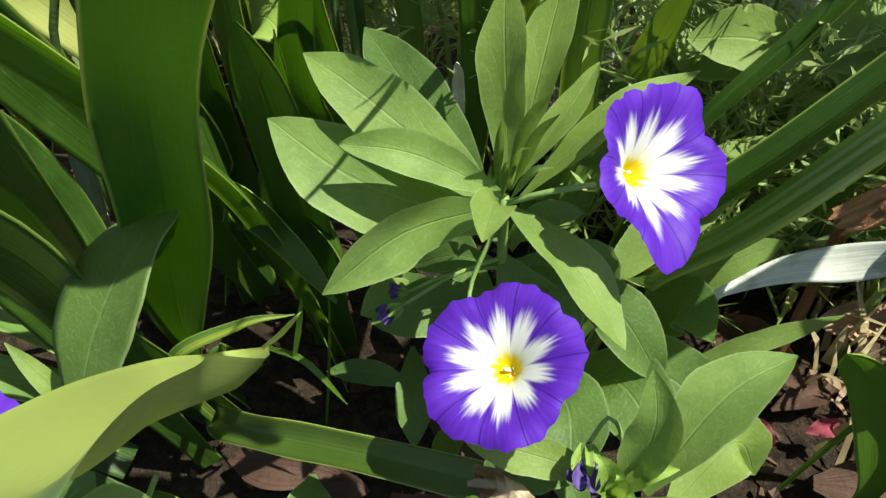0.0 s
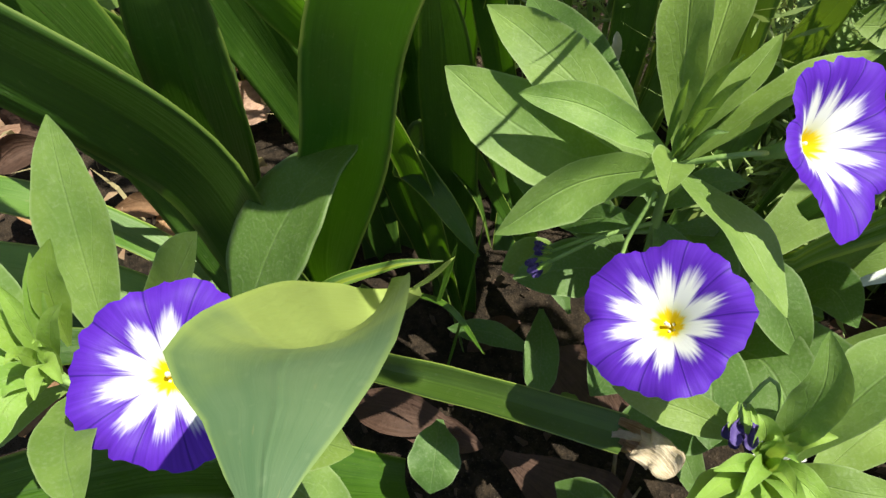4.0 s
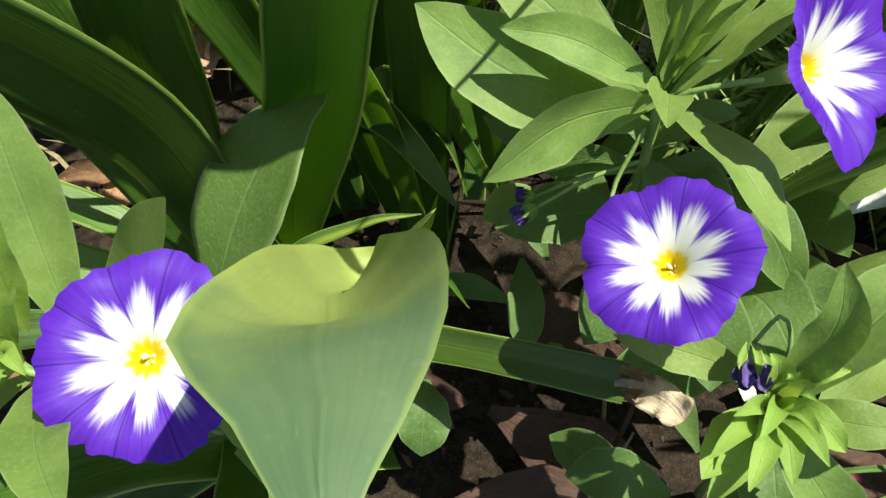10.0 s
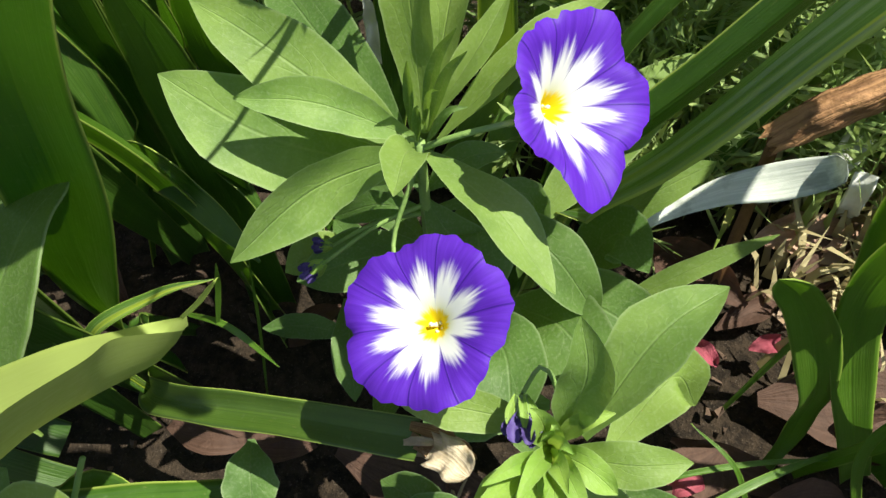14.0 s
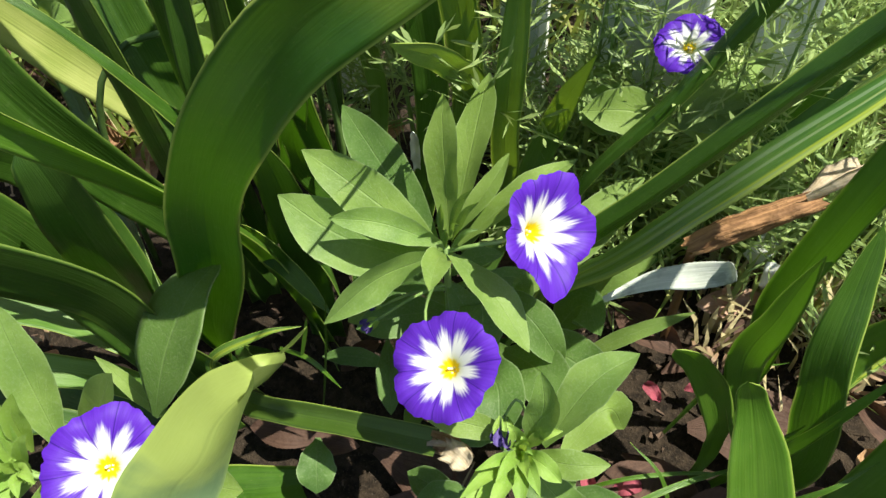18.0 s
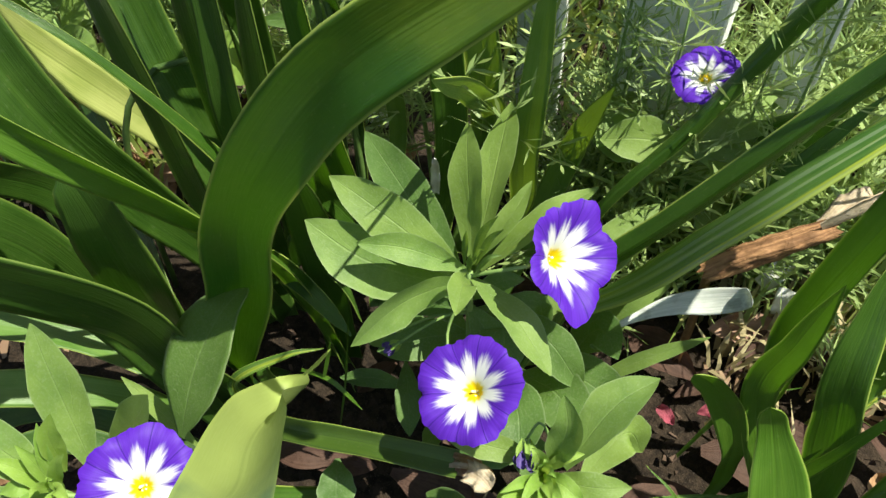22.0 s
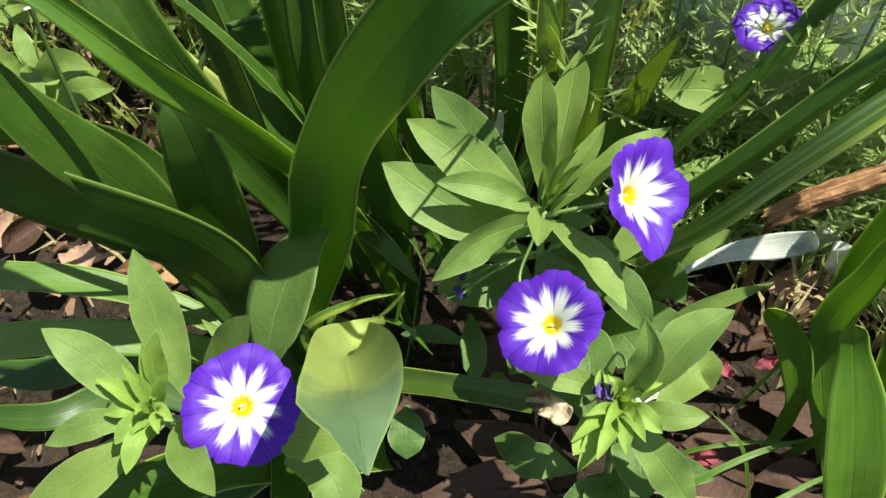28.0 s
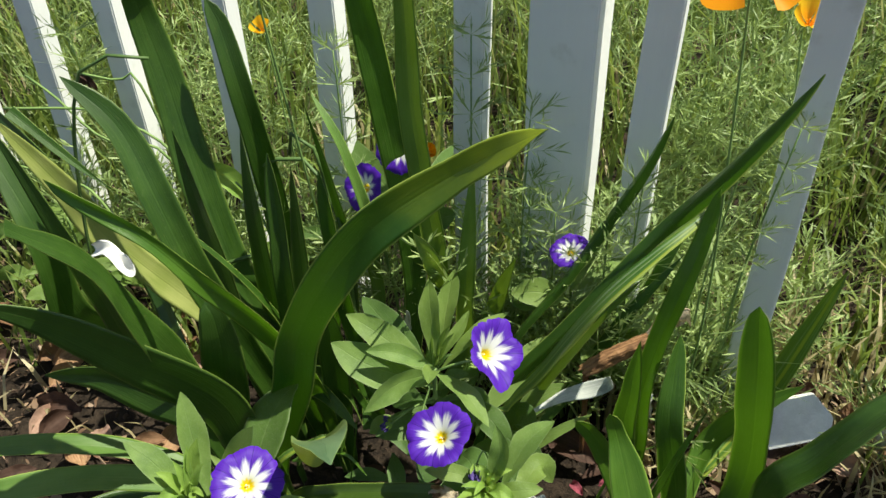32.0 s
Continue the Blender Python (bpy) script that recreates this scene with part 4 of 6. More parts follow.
strap(iris_tuft, ((0.170, 0.140, 0.010), (0.139, 0.156, 0.100), (0.136, 0.148, 0.170), (0.136, 0.143, 0.220)), 0.0175, roll=20, material=STRAP_YOUNG)
glory_centre = plant("dwarf_morning_glory", (0.004, 0.165, 0), "dwarf morning glory with a leafy rosette and two blue flowers", "flower", "dwarf morning glories")
oval(glory_centre, ((0.002, 0.153, 0.155), (-0.019, 0.128, 0.164), (-0.035, 0.104, 0.160)), 0.0216, roll=-48)
oval(glory_centre, ((0.002, 0.153, 0.155), (0.027, 0.137, 0.155), (0.046, 0.121, 0.144)), 0.0180, roll=-40)
oval(glory_centre, ((0.002, 0.153, 0.143), (-0.041, 0.146, 0.159), (-0.073, 0.153, 0.170)), 0.0295)
oval(glory_centre, ((0.002, 0.153, 0.159), (-0.023, 0.147, 0.175), (-0.044, 0.142, 0.178)), 0.0143, fold=0.35)
oval(glory_centre, ((0.002, 0.153, 0.151), (-0.044, 0.162, 0.179), (-0.065, 0.168, 0.185)), 0.0224)
oval(glory_centre, ((0.002, 0.149, 0.159), (0.004, 0.134, 0.176), (0.006, 0.118, 0.181)), 0.0127, fold=0.3)
oval(glory_centre, ((0.002, 0.157, 0.159), (-0.007, 0.183, 0.189), (-0.012, 0.201, 0.199)), 0.0200, roll=-38)
oval(glory_centre, ((0.002, 0.159, 0.155), (0.002, 0.200, 0.179), (0.000, 0.233, 0.183)), 0.0219, roll=-38)
oval(glory_centre, ((0.006, 0.157, 0.155), (0.028, 0.173, 0.179), (0.048, 0.192, 0.185)), 0.0150, roll=-45)
oval(glory_centre, ((0.002, 0.157, 0.159), (0.015, 0.173, 0.178), (0.020, 0.188, 0.185)), 0.0119, roll=-38)
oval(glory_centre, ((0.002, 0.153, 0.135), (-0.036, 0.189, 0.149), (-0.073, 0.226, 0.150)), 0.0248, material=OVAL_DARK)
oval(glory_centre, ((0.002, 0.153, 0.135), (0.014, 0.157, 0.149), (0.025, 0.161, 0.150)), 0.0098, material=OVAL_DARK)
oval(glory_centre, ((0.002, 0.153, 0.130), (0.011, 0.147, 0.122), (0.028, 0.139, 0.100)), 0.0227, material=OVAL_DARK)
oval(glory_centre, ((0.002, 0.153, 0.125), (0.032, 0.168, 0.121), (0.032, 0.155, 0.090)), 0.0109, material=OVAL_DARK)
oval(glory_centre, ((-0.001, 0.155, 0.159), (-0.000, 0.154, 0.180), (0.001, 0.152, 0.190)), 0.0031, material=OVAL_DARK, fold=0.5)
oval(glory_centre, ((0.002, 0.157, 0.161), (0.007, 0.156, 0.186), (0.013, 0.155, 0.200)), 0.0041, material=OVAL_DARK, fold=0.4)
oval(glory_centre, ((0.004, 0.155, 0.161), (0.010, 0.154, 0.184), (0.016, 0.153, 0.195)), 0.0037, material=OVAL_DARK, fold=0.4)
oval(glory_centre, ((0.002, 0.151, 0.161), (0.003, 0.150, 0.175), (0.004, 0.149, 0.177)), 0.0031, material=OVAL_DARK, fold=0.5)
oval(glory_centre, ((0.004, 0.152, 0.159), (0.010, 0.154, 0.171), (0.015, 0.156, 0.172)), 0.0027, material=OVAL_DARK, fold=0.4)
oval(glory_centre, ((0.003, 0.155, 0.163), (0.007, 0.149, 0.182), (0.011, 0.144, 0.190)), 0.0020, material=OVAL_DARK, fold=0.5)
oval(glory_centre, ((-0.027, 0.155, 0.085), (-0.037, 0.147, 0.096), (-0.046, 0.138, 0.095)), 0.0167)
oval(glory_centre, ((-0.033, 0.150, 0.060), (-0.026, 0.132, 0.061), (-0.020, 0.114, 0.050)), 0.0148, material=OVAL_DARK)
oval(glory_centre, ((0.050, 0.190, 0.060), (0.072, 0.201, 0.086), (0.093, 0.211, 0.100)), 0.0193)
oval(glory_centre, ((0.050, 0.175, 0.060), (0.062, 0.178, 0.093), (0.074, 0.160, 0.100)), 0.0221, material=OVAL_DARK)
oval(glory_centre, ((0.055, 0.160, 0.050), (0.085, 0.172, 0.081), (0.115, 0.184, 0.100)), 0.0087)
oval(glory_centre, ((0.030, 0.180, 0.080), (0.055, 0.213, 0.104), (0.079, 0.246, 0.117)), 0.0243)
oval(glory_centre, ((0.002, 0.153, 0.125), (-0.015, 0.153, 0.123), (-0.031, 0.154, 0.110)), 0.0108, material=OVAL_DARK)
glory_right = plant("dwarf_morning_glory", (0.058, 0.105, 0), "low dwarf morning glory shoot with a withered flower", "flower", "dwarf morning glories")
oval(glory_right, ((0.060, 0.092, 0.122), (0.074, 0.115, 0.144), (0.089, 0.129, 0.150)), 0.0218, roll=-30)
oval(glory_right, ((0.054, 0.090, 0.124), (0.057, 0.096, 0.152), (0.053, 0.103, 0.168)), 0.0151, ruffle=0.16, fold=0.45)
oval(glory_right, ((0.052, 0.086, 0.122), (0.072, 0.084, 0.131), (0.087, 0.088, 0.131)), 0.0125, ruffle=0.2)
oval(glory_right, ((0.052, 0.086, 0.118), (0.074, 0.077, 0.100), (0.094, 0.072, 0.071)), 0.0201, ruffle=0.16)
oval(glory_right, ((0.052, 0.086, 0.120), (0.041, 0.067, 0.131), (0.037, 0.056, 0.133)), 0.0136, material=OVAL_YOUNG, ruffle=0.16)
oval(glory_right, ((0.049, 0.093, 0.122), (0.028, 0.090, 0.130), (0.008, 0.090, 0.128)), 0.0127, ruffle=0.05)
oval(glory_right, ((0.067, 0.093, 0.107), (0.082, 0.117, 0.116), (0.092, 0.117, 0.100)), 0.0191, ruffle=0.16)
oval(glory_right, ((0.052, 0.086, 0.122), (0.054, 0.073, 0.135), (0.057, 0.061, 0.135)), 0.0089, material=OVAL_YOUNG, fold=0.4)
oval(glory_right, ((0.052, 0.086, 0.126), (0.049, 0.075, 0.142), (0.046, 0.065, 0.145)), 0.0058, material=OVAL_YOUNG, fold=0.4)
oval(glory_right, ((0.052, 0.086, 0.126), (0.054, 0.082, 0.142), (0.057, 0.079, 0.145)), 0.0051, material=OVAL_YOUNG, fold=0.4)
oval(glory_right, ((0.052, 0.086, 0.126), (0.048, 0.087, 0.142), (0.045, 0.088, 0.145)), 0.0094, material=OVAL_YOUNG, fold=0.5)
oval(glory_right, ((0.052, 0.088, 0.124), (0.059, 0.091, 0.137), (0.066, 0.094, 0.138)), 0.0058, material=OVAL_YOUNG, fold=0.4)
oval(glory_right, ((0.052, 0.086, 0.118), (0.043, 0.070, 0.140), (0.035, 0.054, 0.150)), 0.0060, material=OVAL_YOUNG, fold=0.4, ruffle=0.2)
oval(glory_right, ((0.052, 0.086, 0.119), (0.045, 0.075, 0.142), (0.038, 0.065, 0.152)), 0.0055, material=OVAL_YOUNG, fold=0.4, ruffle=0.2)
oval(glory_right, ((0.052, 0.086, 0.120), (0.054, 0.077, 0.141), (0.057, 0.068, 0.150)), 0.0060, material=OVAL_YOUNG, fold=0.4, ruffle=0.2)
oval(glory_right, ((0.052, 0.086, 0.121), (0.057, 0.076, 0.137), (0.063, 0.066, 0.140)), 0.0070, material=OVAL_YOUNG, fold=0.4, ruffle=0.2)
oval(glory_right, ((0.052, 0.086, 0.122), (0.049, 0.069, 0.138), (0.046, 0.053, 0.142)), 0.0078, material=OVAL_YOUNG, fold=0.4, ruffle=0.2)
oval(glory_right, ((0.052, 0.086, 0.123), (0.046, 0.069, 0.132), (0.040, 0.052, 0.128)), 0.0103, material=OVAL_YOUNG, fold=0.4, ruffle=0.2)
oval(glory_right, ((0.052, 0.086, 0.124), (0.061, 0.081, 0.132), (0.070, 0.077, 0.128)), 0.0095, material=OVAL_YOUNG, fold=0.4, ruffle=0.2)
oval(glory_right, ((0.052, 0.086, 0.125), (0.052, 0.086, 0.139), (0.051, 0.087, 0.140)), 0.0071, material=OVAL_YOUNG, fold=0.4, ruffle=0.2)
oval(glory_right, ((0.030, 0.075, 0.050), (0.013, 0.082, 0.056), (-0.003, 0.088, 0.050)), 0.0172, material=OVAL_DARK)
oval(glory_right, ((0.050, 0.050, 0.060), (0.053, 0.067, 0.061), (0.056, 0.085, 0.050)), 0.0167, material=OVAL_DARK)
glory_left = plant("dwarf_morning_glory", (-0.12, 0.05, 0), "dwarf morning glory with downy leaves and one blue flower", "flower", "dwarf morning glories")
oval(glory_left, ((-0.118, 0.018, 0.158), (-0.119, 0.025, 0.182), (-0.119, 0.031, 0.195)), 0.0057, material=OVAL_YOUNG, fold=0.35, ruffle=0.16)
oval(glory_left, ((-0.118, 0.018, 0.159), (-0.121, 0.021, 0.180), (-0.125, 0.023, 0.190)), 0.0062, material=OVAL_YOUNG, fold=0.35, ruffle=0.16)
oval(glory_left, ((-0.118, 0.018, 0.160), (-0.126, 0.014, 0.171), (-0.133, 0.010, 0.170)), 0.0077, material=OVAL_YOUNG, fold=0.35, ruffle=0.16)
oval(glory_left, ((-0.118, 0.018, 0.161), (-0.122, 0.010, 0.169), (-0.126, 0.002, 0.165)), 0.0077, material=OVAL_YOUNG, fold=0.35, ruffle=0.16)
oval(glory_left, ((-0.118, 0.018, 0.162), (-0.112, 0.022, 0.182), (-0.107, 0.025, 0.190)), 0.0057, material=OVAL_YOUNG, fold=0.35, ruffle=0.16)
oval(glory_left, ((-0.118, 0.018, 0.163), (-0.111, 0.016, 0.175), (-0.104, 0.013, 0.175)), 0.0053, material=OVAL_YOUNG, fold=0.35, ruffle=0.16)
oval(glory_left, ((-0.118, 0.018, 0.164), (-0.117, 0.014, 0.178), (-0.116, 0.010, 0.180)), 0.0044, material=OVAL_YOUNG, fold=0.35, ruffle=0.16)
oval(glory_left, ((-0.114, 0.030, 0.150), (-0.128, 0.050, 0.188), (-0.135, 0.061, 0.206)), 0.0192, fold=0.3)
oval(glory_left, ((-0.118, 0.018, 0.160), (-0.139, 0.023, 0.185), (-0.157, 0.026, 0.196)), 0.0176)
oval(glory_left, ((-0.118, 0.018, 0.160), (-0.137, 0.007, 0.166), (-0.155, -0.004, 0.159)), 0.0116)
oval(glory_left, ((-0.118, 0.018, 0.154), (-0.140, -0.009, 0.149), (-0.163, -0.028, 0.135)), 0.0192)
oval(glory_left, ((-0.110, 0.018, 0.160), (-0.091, 0.001, 0.179), (-0.072, -0.011, 0.188)), 0.0142, ruffle=0.08)
oval(glory_left, ((-0.116, 0.035, 0.144), (-0.101, 0.042, 0.167), (-0.085, 0.050, 0.198)), 0.0193, roll=-35)
oval(glory_left, ((-0.118, 0.025, 0.164), (-0.116, 0.029, 0.188), (-0.113, 0.034, 0.200)), 0.0091, material=OVAL_YOUNG, fold=0.3)
oval(glory_left, ((-0.118, 0.018, 0.160), (-0.126, 0.018, 0.178), (-0.134, 0.017, 0.185)), 0.0080, material=OVAL_YOUNG, fold=0.3)
oval(glory_left, ((-0.114, 0.018, 0.164), (-0.114, 0.018, 0.177), (-0.113, 0.018, 0.178)), 0.0044, material=OVAL_YOUNG, fold=0.4)
oval(glory_left, ((-0.118, 0.018, 0.160), (-0.119, 0.006, 0.166), (-0.119, -0.006, 0.160)), 0.0081, material=OVAL_YOUNG)
oval(glory_left, ((-0.114, 0.017, 0.164), (-0.111, 0.012, 0.175), (-0.107, 0.007, 0.175)), 0.0052, material=OVAL_YOUNG, fold=0.4)
oval(glory_left, ((-0.114, 0.018, 0.166), (-0.114, 0.018, 0.179), (-0.114, 0.017, 0.180)), 0.0031, material=OVAL_YOUNG, fold=0.5)
oval(glory_left, ((-0.090, 0.035, 0.115), (-0.067, 0.036, 0.135), (-0.045, 0.037, 0.143)), 0.0236, fold=0.2)
oval(glory_left, ((-0.085, 0.033, 0.100), (-0.063, 0.032, 0.101), (-0.052, 0.017, 0.090)), 0.0235, ruffle=0.08)
blade(glory_left, (((-0.1045, 0.0620, 0.1170), (0.0017, 0.0000, 0.0006)), ((-0.1025, 0.0710, 0.1300), (0.0102, 0.0002, 0.0040)), ((-0.1008, 0.0820, 0.1420), (0.0160, 0.0003, 0.0062)), ((-0.0985, 0.0935, 0.1510), (0.0177, 0.0004, 0.0068)), ((-0.0945, 0.1055, 0.1580), (0.0144, 0.0003, 0.0056)), ((-0.0895, 0.1155, 0.1612), (0.0070, 0.0001, 0.0027)), ((-0.0868, 0.1195, 0.1622), (0.0003, 0.0000, 0.0001))), fold=0.10, material=OVAL_DARK)
oval(glory_left, ((-0.110, 0.070, 0.080), (-0.127, 0.075, 0.106), (-0.143, 0.080, 0.120)), 0.0083)
oval(glory_left, ((-0.100, 0.030, 0.100), (-0.092, 0.040, 0.121), (-0.084, 0.049, 0.130)), 0.0246, material=OVAL_DARK)
glory_far = plant("dwarf_morning_glory", (0.092, 0.275, 0), "small dwarf morning glory with one blue flower before the post", "flower", "dwarf morning glories")
oval(glory_far, ((0.088, 0.262, 0.140), (0.065, 0.256, 0.151), (0.042, 0.251, 0.150)), 0.0242)
oval(glory_far, ((0.088, 0.262, 0.140), (0.108, 0.287, 0.151), (0.128, 0.313, 0.150)), 0.0129)
oval(glory_far, ((0.088, 0.262, 0.140), (0.107, 0.281, 0.141), (0.127, 0.300, 0.130)), 0.0113)
oval(glory_far, ((0.088, 0.262, 0.140), (0.062, 0.270, 0.136), (0.036, 0.278, 0.120)), 0.0276)
oval(glory_far, ((0.088, 0.262, 0.140), (0.112, 0.279, 0.136), (0.136, 0.295, 0.120)), 0.0240)
oval(glory_far, ((0.088, 0.262, 0.140), (0.117, 0.282, 0.146), (0.146, 0.302, 0.140)), 0.0087)
oval(glory_far, ((0.088, 0.262, 0.140), (0.099, 0.269, 0.136), (0.111, 0.276, 0.120)), 0.0238)
oval(glory_far, ((0.088, 0.262, 0.150), (0.097, 0.274, 0.171), (0.107, 0.285, 0.180)), 0.0095)
oval(glory_far, ((0.104, 0.299, 0.130), (0.118, 0.302, 0.136), (0.131, 0.290, 0.130)), 0.0150)
oval(glory_far, ((0.114, 0.308, 0.130), (0.128, 0.316, 0.136), (0.146, 0.322, 0.130)), 0.0110)
oval(glory_far, ((0.118, 0.320, 0.130), (0.120, 0.329, 0.136), (0.125, 0.335, 0.130)), 0.0110, material=OVAL_YOUNG)
oval(glory_far, ((0.061, 0.307, 0.130), (0.049, 0.287, 0.136), (0.041, 0.263, 0.130)), 0.0200)
glory_back = plant("dwarf_morning_glory", (-0.062, 0.295, 0), "dwarf morning glory with two blue flowers behind the strap leaves", "flower", "dwarf morning glories")
oval(glory_back, ((-0.090, 0.285, 0.150), (-0.106, 0.286, 0.161), (-0.122, 0.286, 0.160)), 0.0173, material=OVAL_DARK)
oval(glory_back, ((-0.080, 0.290, 0.150), (-0.085, 0.282, 0.171), (-0.089, 0.275, 0.180)), 0.0190, material=OVAL_DARK)
oval(glory_back, ((-0.070, 0.295, 0.150), (-0.053, 0.317, 0.181), (-0.036, 0.339, 0.200)), 0.0257, material=OVAL_DARK)
oval(glory_back, ((-0.060, 0.300, 0.150), (-0.043, 0.383, 0.161), (-0.026, 0.467, 0.160)), 0.0328, material=OVAL_DARK)
oval(glory_back, ((-0.050, 0.305, 0.150), (-0.031, 0.307, 0.171), (-0.013, 0.310, 0.180)), 0.0256, material=OVAL_DARK)
oval(glory_back, ((-0.040, 0.310, 0.150), (-0.098, 0.356, 0.181), (-0.156, 0.402, 0.200)), 0.0227, material=OVAL_DARK)
oval(glory_back, ((-0.030, 0.315, 0.150), (-0.093, 0.297, 0.161), (-0.156, 0.279, 0.160)), 0.0174, material=OVAL_DARK)


POP_BIG, POP_RIGHT, POP_SMALL = (-0.1215, 0.229, 0.400), (0.1665, 0.2290, 0.4257), (-0.2195, 0.435, 0.270)


# ---- flowers ----
def corolla(parent, throat, normal, radius, spin=0.0, seed=1, squash=1.0, corners=(), funnel=0.0):
    """A funnel flower: ten-rayed star, five shallow lobes, pleats that run out to a crimped rim."""
    rng = random.Random(seed)
    n = Vector(normal).normalized()
    side = n.cross(Vector((0.02, 1, 0.1))).normalized()
    up = side.cross(n)
    rings, turns = 20, 100
    ph = [rng.uniform(0, 6.28) for _ in range(6)]
    bm = bmesh.new()
    uv = bm.loops.layers.uv.new("UVMap")
    grid = []
    for i in range(rings + 1):
        r = (i / rings)
        row = []
        for k in range(turns):
            a = 2 * math.pi * k / turns
            lobe = 1 + 0.034 * math.cos(5 * a) + 0.022 * math.sin(3 * a + ph[0]) + 0.016 * math.sin(2 * a + ph[1])
            rim = max(0.0, (r - 0.75) / 0.25)
            lobe += rim * (0.014 * math.sin(17 * a + ph[2]) + 0.012 * math.sin(29 * a + ph[3]) - 0.055 * math.exp(-((math.sin(2.5 * a + ph[0]) / 0.12) ** 2)))
            for at, grow in corners:
                turned = math.atan2(math.sin(a - at), math.cos(a - at))
                lobe += grow * math.exp(-((turned / 0.30) ** 2))
            far = radius * r * (1 + (lobe - 1) * r)
            deep = -0.17 * math.exp(-((r / 0.13) ** 2)) - 0.24 * math.exp(-((r / 0.45) ** 2)) + 0.04 * r - funnel * (1 - r)
            pleat = 0.022 * r * (abs(math.sin(5 * a)) ** 0.6 - 0.6) * min(r / 0.4, 1)
            wave = rim * (0.030 * math.sin(9 * a + ph[4]) + 0.022 * math.sin(5 * a + ph[5])) - 0.07 * rim ** 2
            b = a + spin
            row.append(bm.verts.new(Vector(throat) + side * far * math.cos(b) + up * far * math.sin(b) * squash + n * radius * (deep + pleat + wave + 0.26 + funnel * 0.75)))
        grid.append(row)
    for i in range(rings):
        for k in range(turns):
            q = (k + 1) % turns
            if i == 0:
                f = bm.faces.new((grid[0][k], grid[1][k], grid[1][q]))
                corners = ((0, k), (1, k), (1, k + 1))
            else:
                f = bm.faces.new((grid[i][k], grid[i + 1][k], grid[i + 1][q], grid[i][q]))
                corners = ((i, k), (i + 1, k), (i + 1, k + 1), (i, k + 1))
            for loop, (x, y) in zip(f.loops, corners):
                loop[uv].uv = (y / turns, x / rings)
    flower = part("flower", bm, COROLLA, parent, "violet-blue funnel flower with a white star and yellow throat")
    throat = Vector(throat) - n * radius * funnel * 0.25
    base = throat - n * radius * 0.45
    for k in range(5):
        a = 2 * math.pi * k / 5 + ph[1]
        off = (side * math.cos(a) + up * math.sin(a)) * radius * 0.055
        top = Vector(throat) + n * radius * (-0.10 + 0.04 * math.sin(k * 2.1)) + off
        part("stamen", tube((base + off * 0.4, (base + top) / 2 + off * 0.3, top - n * radius * 0.05, top), 0.00025, 0.0004, 6, 8), STAMEN, flower, "cream stamen")
    style_end = Vector(throat) + n * radius * 0.06 + side * radius * 0.03
    part("style", tube((base, (base + style_end) / 2 + up * radius * 0.02, style_end), 0.0003, 0.0006, 6, 8), STAMEN, flower, "white style")
    cup = tube((base - n * radius * 0.32, base - n * radius * 0.12, base + n * radius * 0.10, base + n * radius * 0.30), 0.0016, 0.0030, 10, 8)
    part("calyx", cup, STEM, flower, "downy green calyx")
    return flower, base - n * radius * 0.30


def withered(parent, place, way, size):
    """A spent flower: crumpled dark violet petals hanging from a hairy green cup of sepals."""
    w = Vector(way).normalized()
    p = Vector(place)
    a, b = w.orthogonal().normalized(), w.cross(w.orthogonal()).normalized()
    cup = part("bud_cup", tube((p, p + w * size * 0.35, p + w * size * 0.8), size * 0.22, size * 0.34, 10, 6), STEM, parent, "hairy pale green cup")
    for k in range(5):
        out = a * math.cos(1.26 * k) + b * math.sin(1.26 * k)
        q0, q2 = p + out * size * 0.15, p + w * size * 1.25 + out * size * 0.42
        strap(cup, (q0, (q0 + q2) / 2 + out * size * 0.18, q2), size * 0.34, fold=0.4, material=OVAL_YOUNG).name = "sepal"
    for k in range(6):
        out = a * math.cos(1.05 * k + 0.4) + b * math.sin(1.05 * k + 0.4)
        q0 = p + w * size * 0.7 + out * size * 0.1
        q2 = p + w * size * (1.55 + 0.25 * math.sin(k * 2.3)) + out * size * 0.45
        strap(cup, (q0, (q0 + q2) / 2 + out * size * 0.2, q2), size * 0.55, fold=0.7, tip=0.5, ruffle=0.6, material=COROLLA_OLD).name = "petal"


def corolla_old():
    n = Nodes("withered_violet_petal")
    a = n.noise(n.place(), 300.0, 3.0)
    colour = n.mix(a, (0.016, 0.005, 0.075), (0.10, 0.065, 0.26))
    return n.end(n.solid(colour, 0.7, n.bump(a, 0.6, 0.001)))


COROLLA_OLD = corolla_old()

_, back = corolla(glory_centre, (0.0170, 0.105, 0.145), (-0.26, -0.34, 0.90), 0.0225, 0.35, 3, funnel=0.10)
stem(glory_centre, (back, (0.006, 0.120, 0.122), (-0.004, 0.136, 0.128), (0.000, 0.150, 0.146)), 0.0006, 0.0008, "flower_stalk")
_, back = corolla(glory_centre, (0.0366, 0.1612, 0.1708), (0.62, -0.25, 0.72), 0.0225, 0.15, 8, 1.0, ((-2.27, 0.25), (-1.65, -0.14), (-0.40, -0.13), (0.20, -0.08), (1.45, 0.16), (2.50, 0.09)), 0.34)
stem(glory_centre, (back, (0.026, 0.156, 0.168), (0.014, 0.153, 0.164), (0.003, 0.153, 0.156)), 0.0008, 0.0010, "flower_stalk")
stem(glory_centre, ((0.004, 0.165, 0.0), (0.000, 0.158, 0.05), (0.002, 0.152, 0.10), (0.002, 0.153, 0.158)), 0.0022, 0.0016)
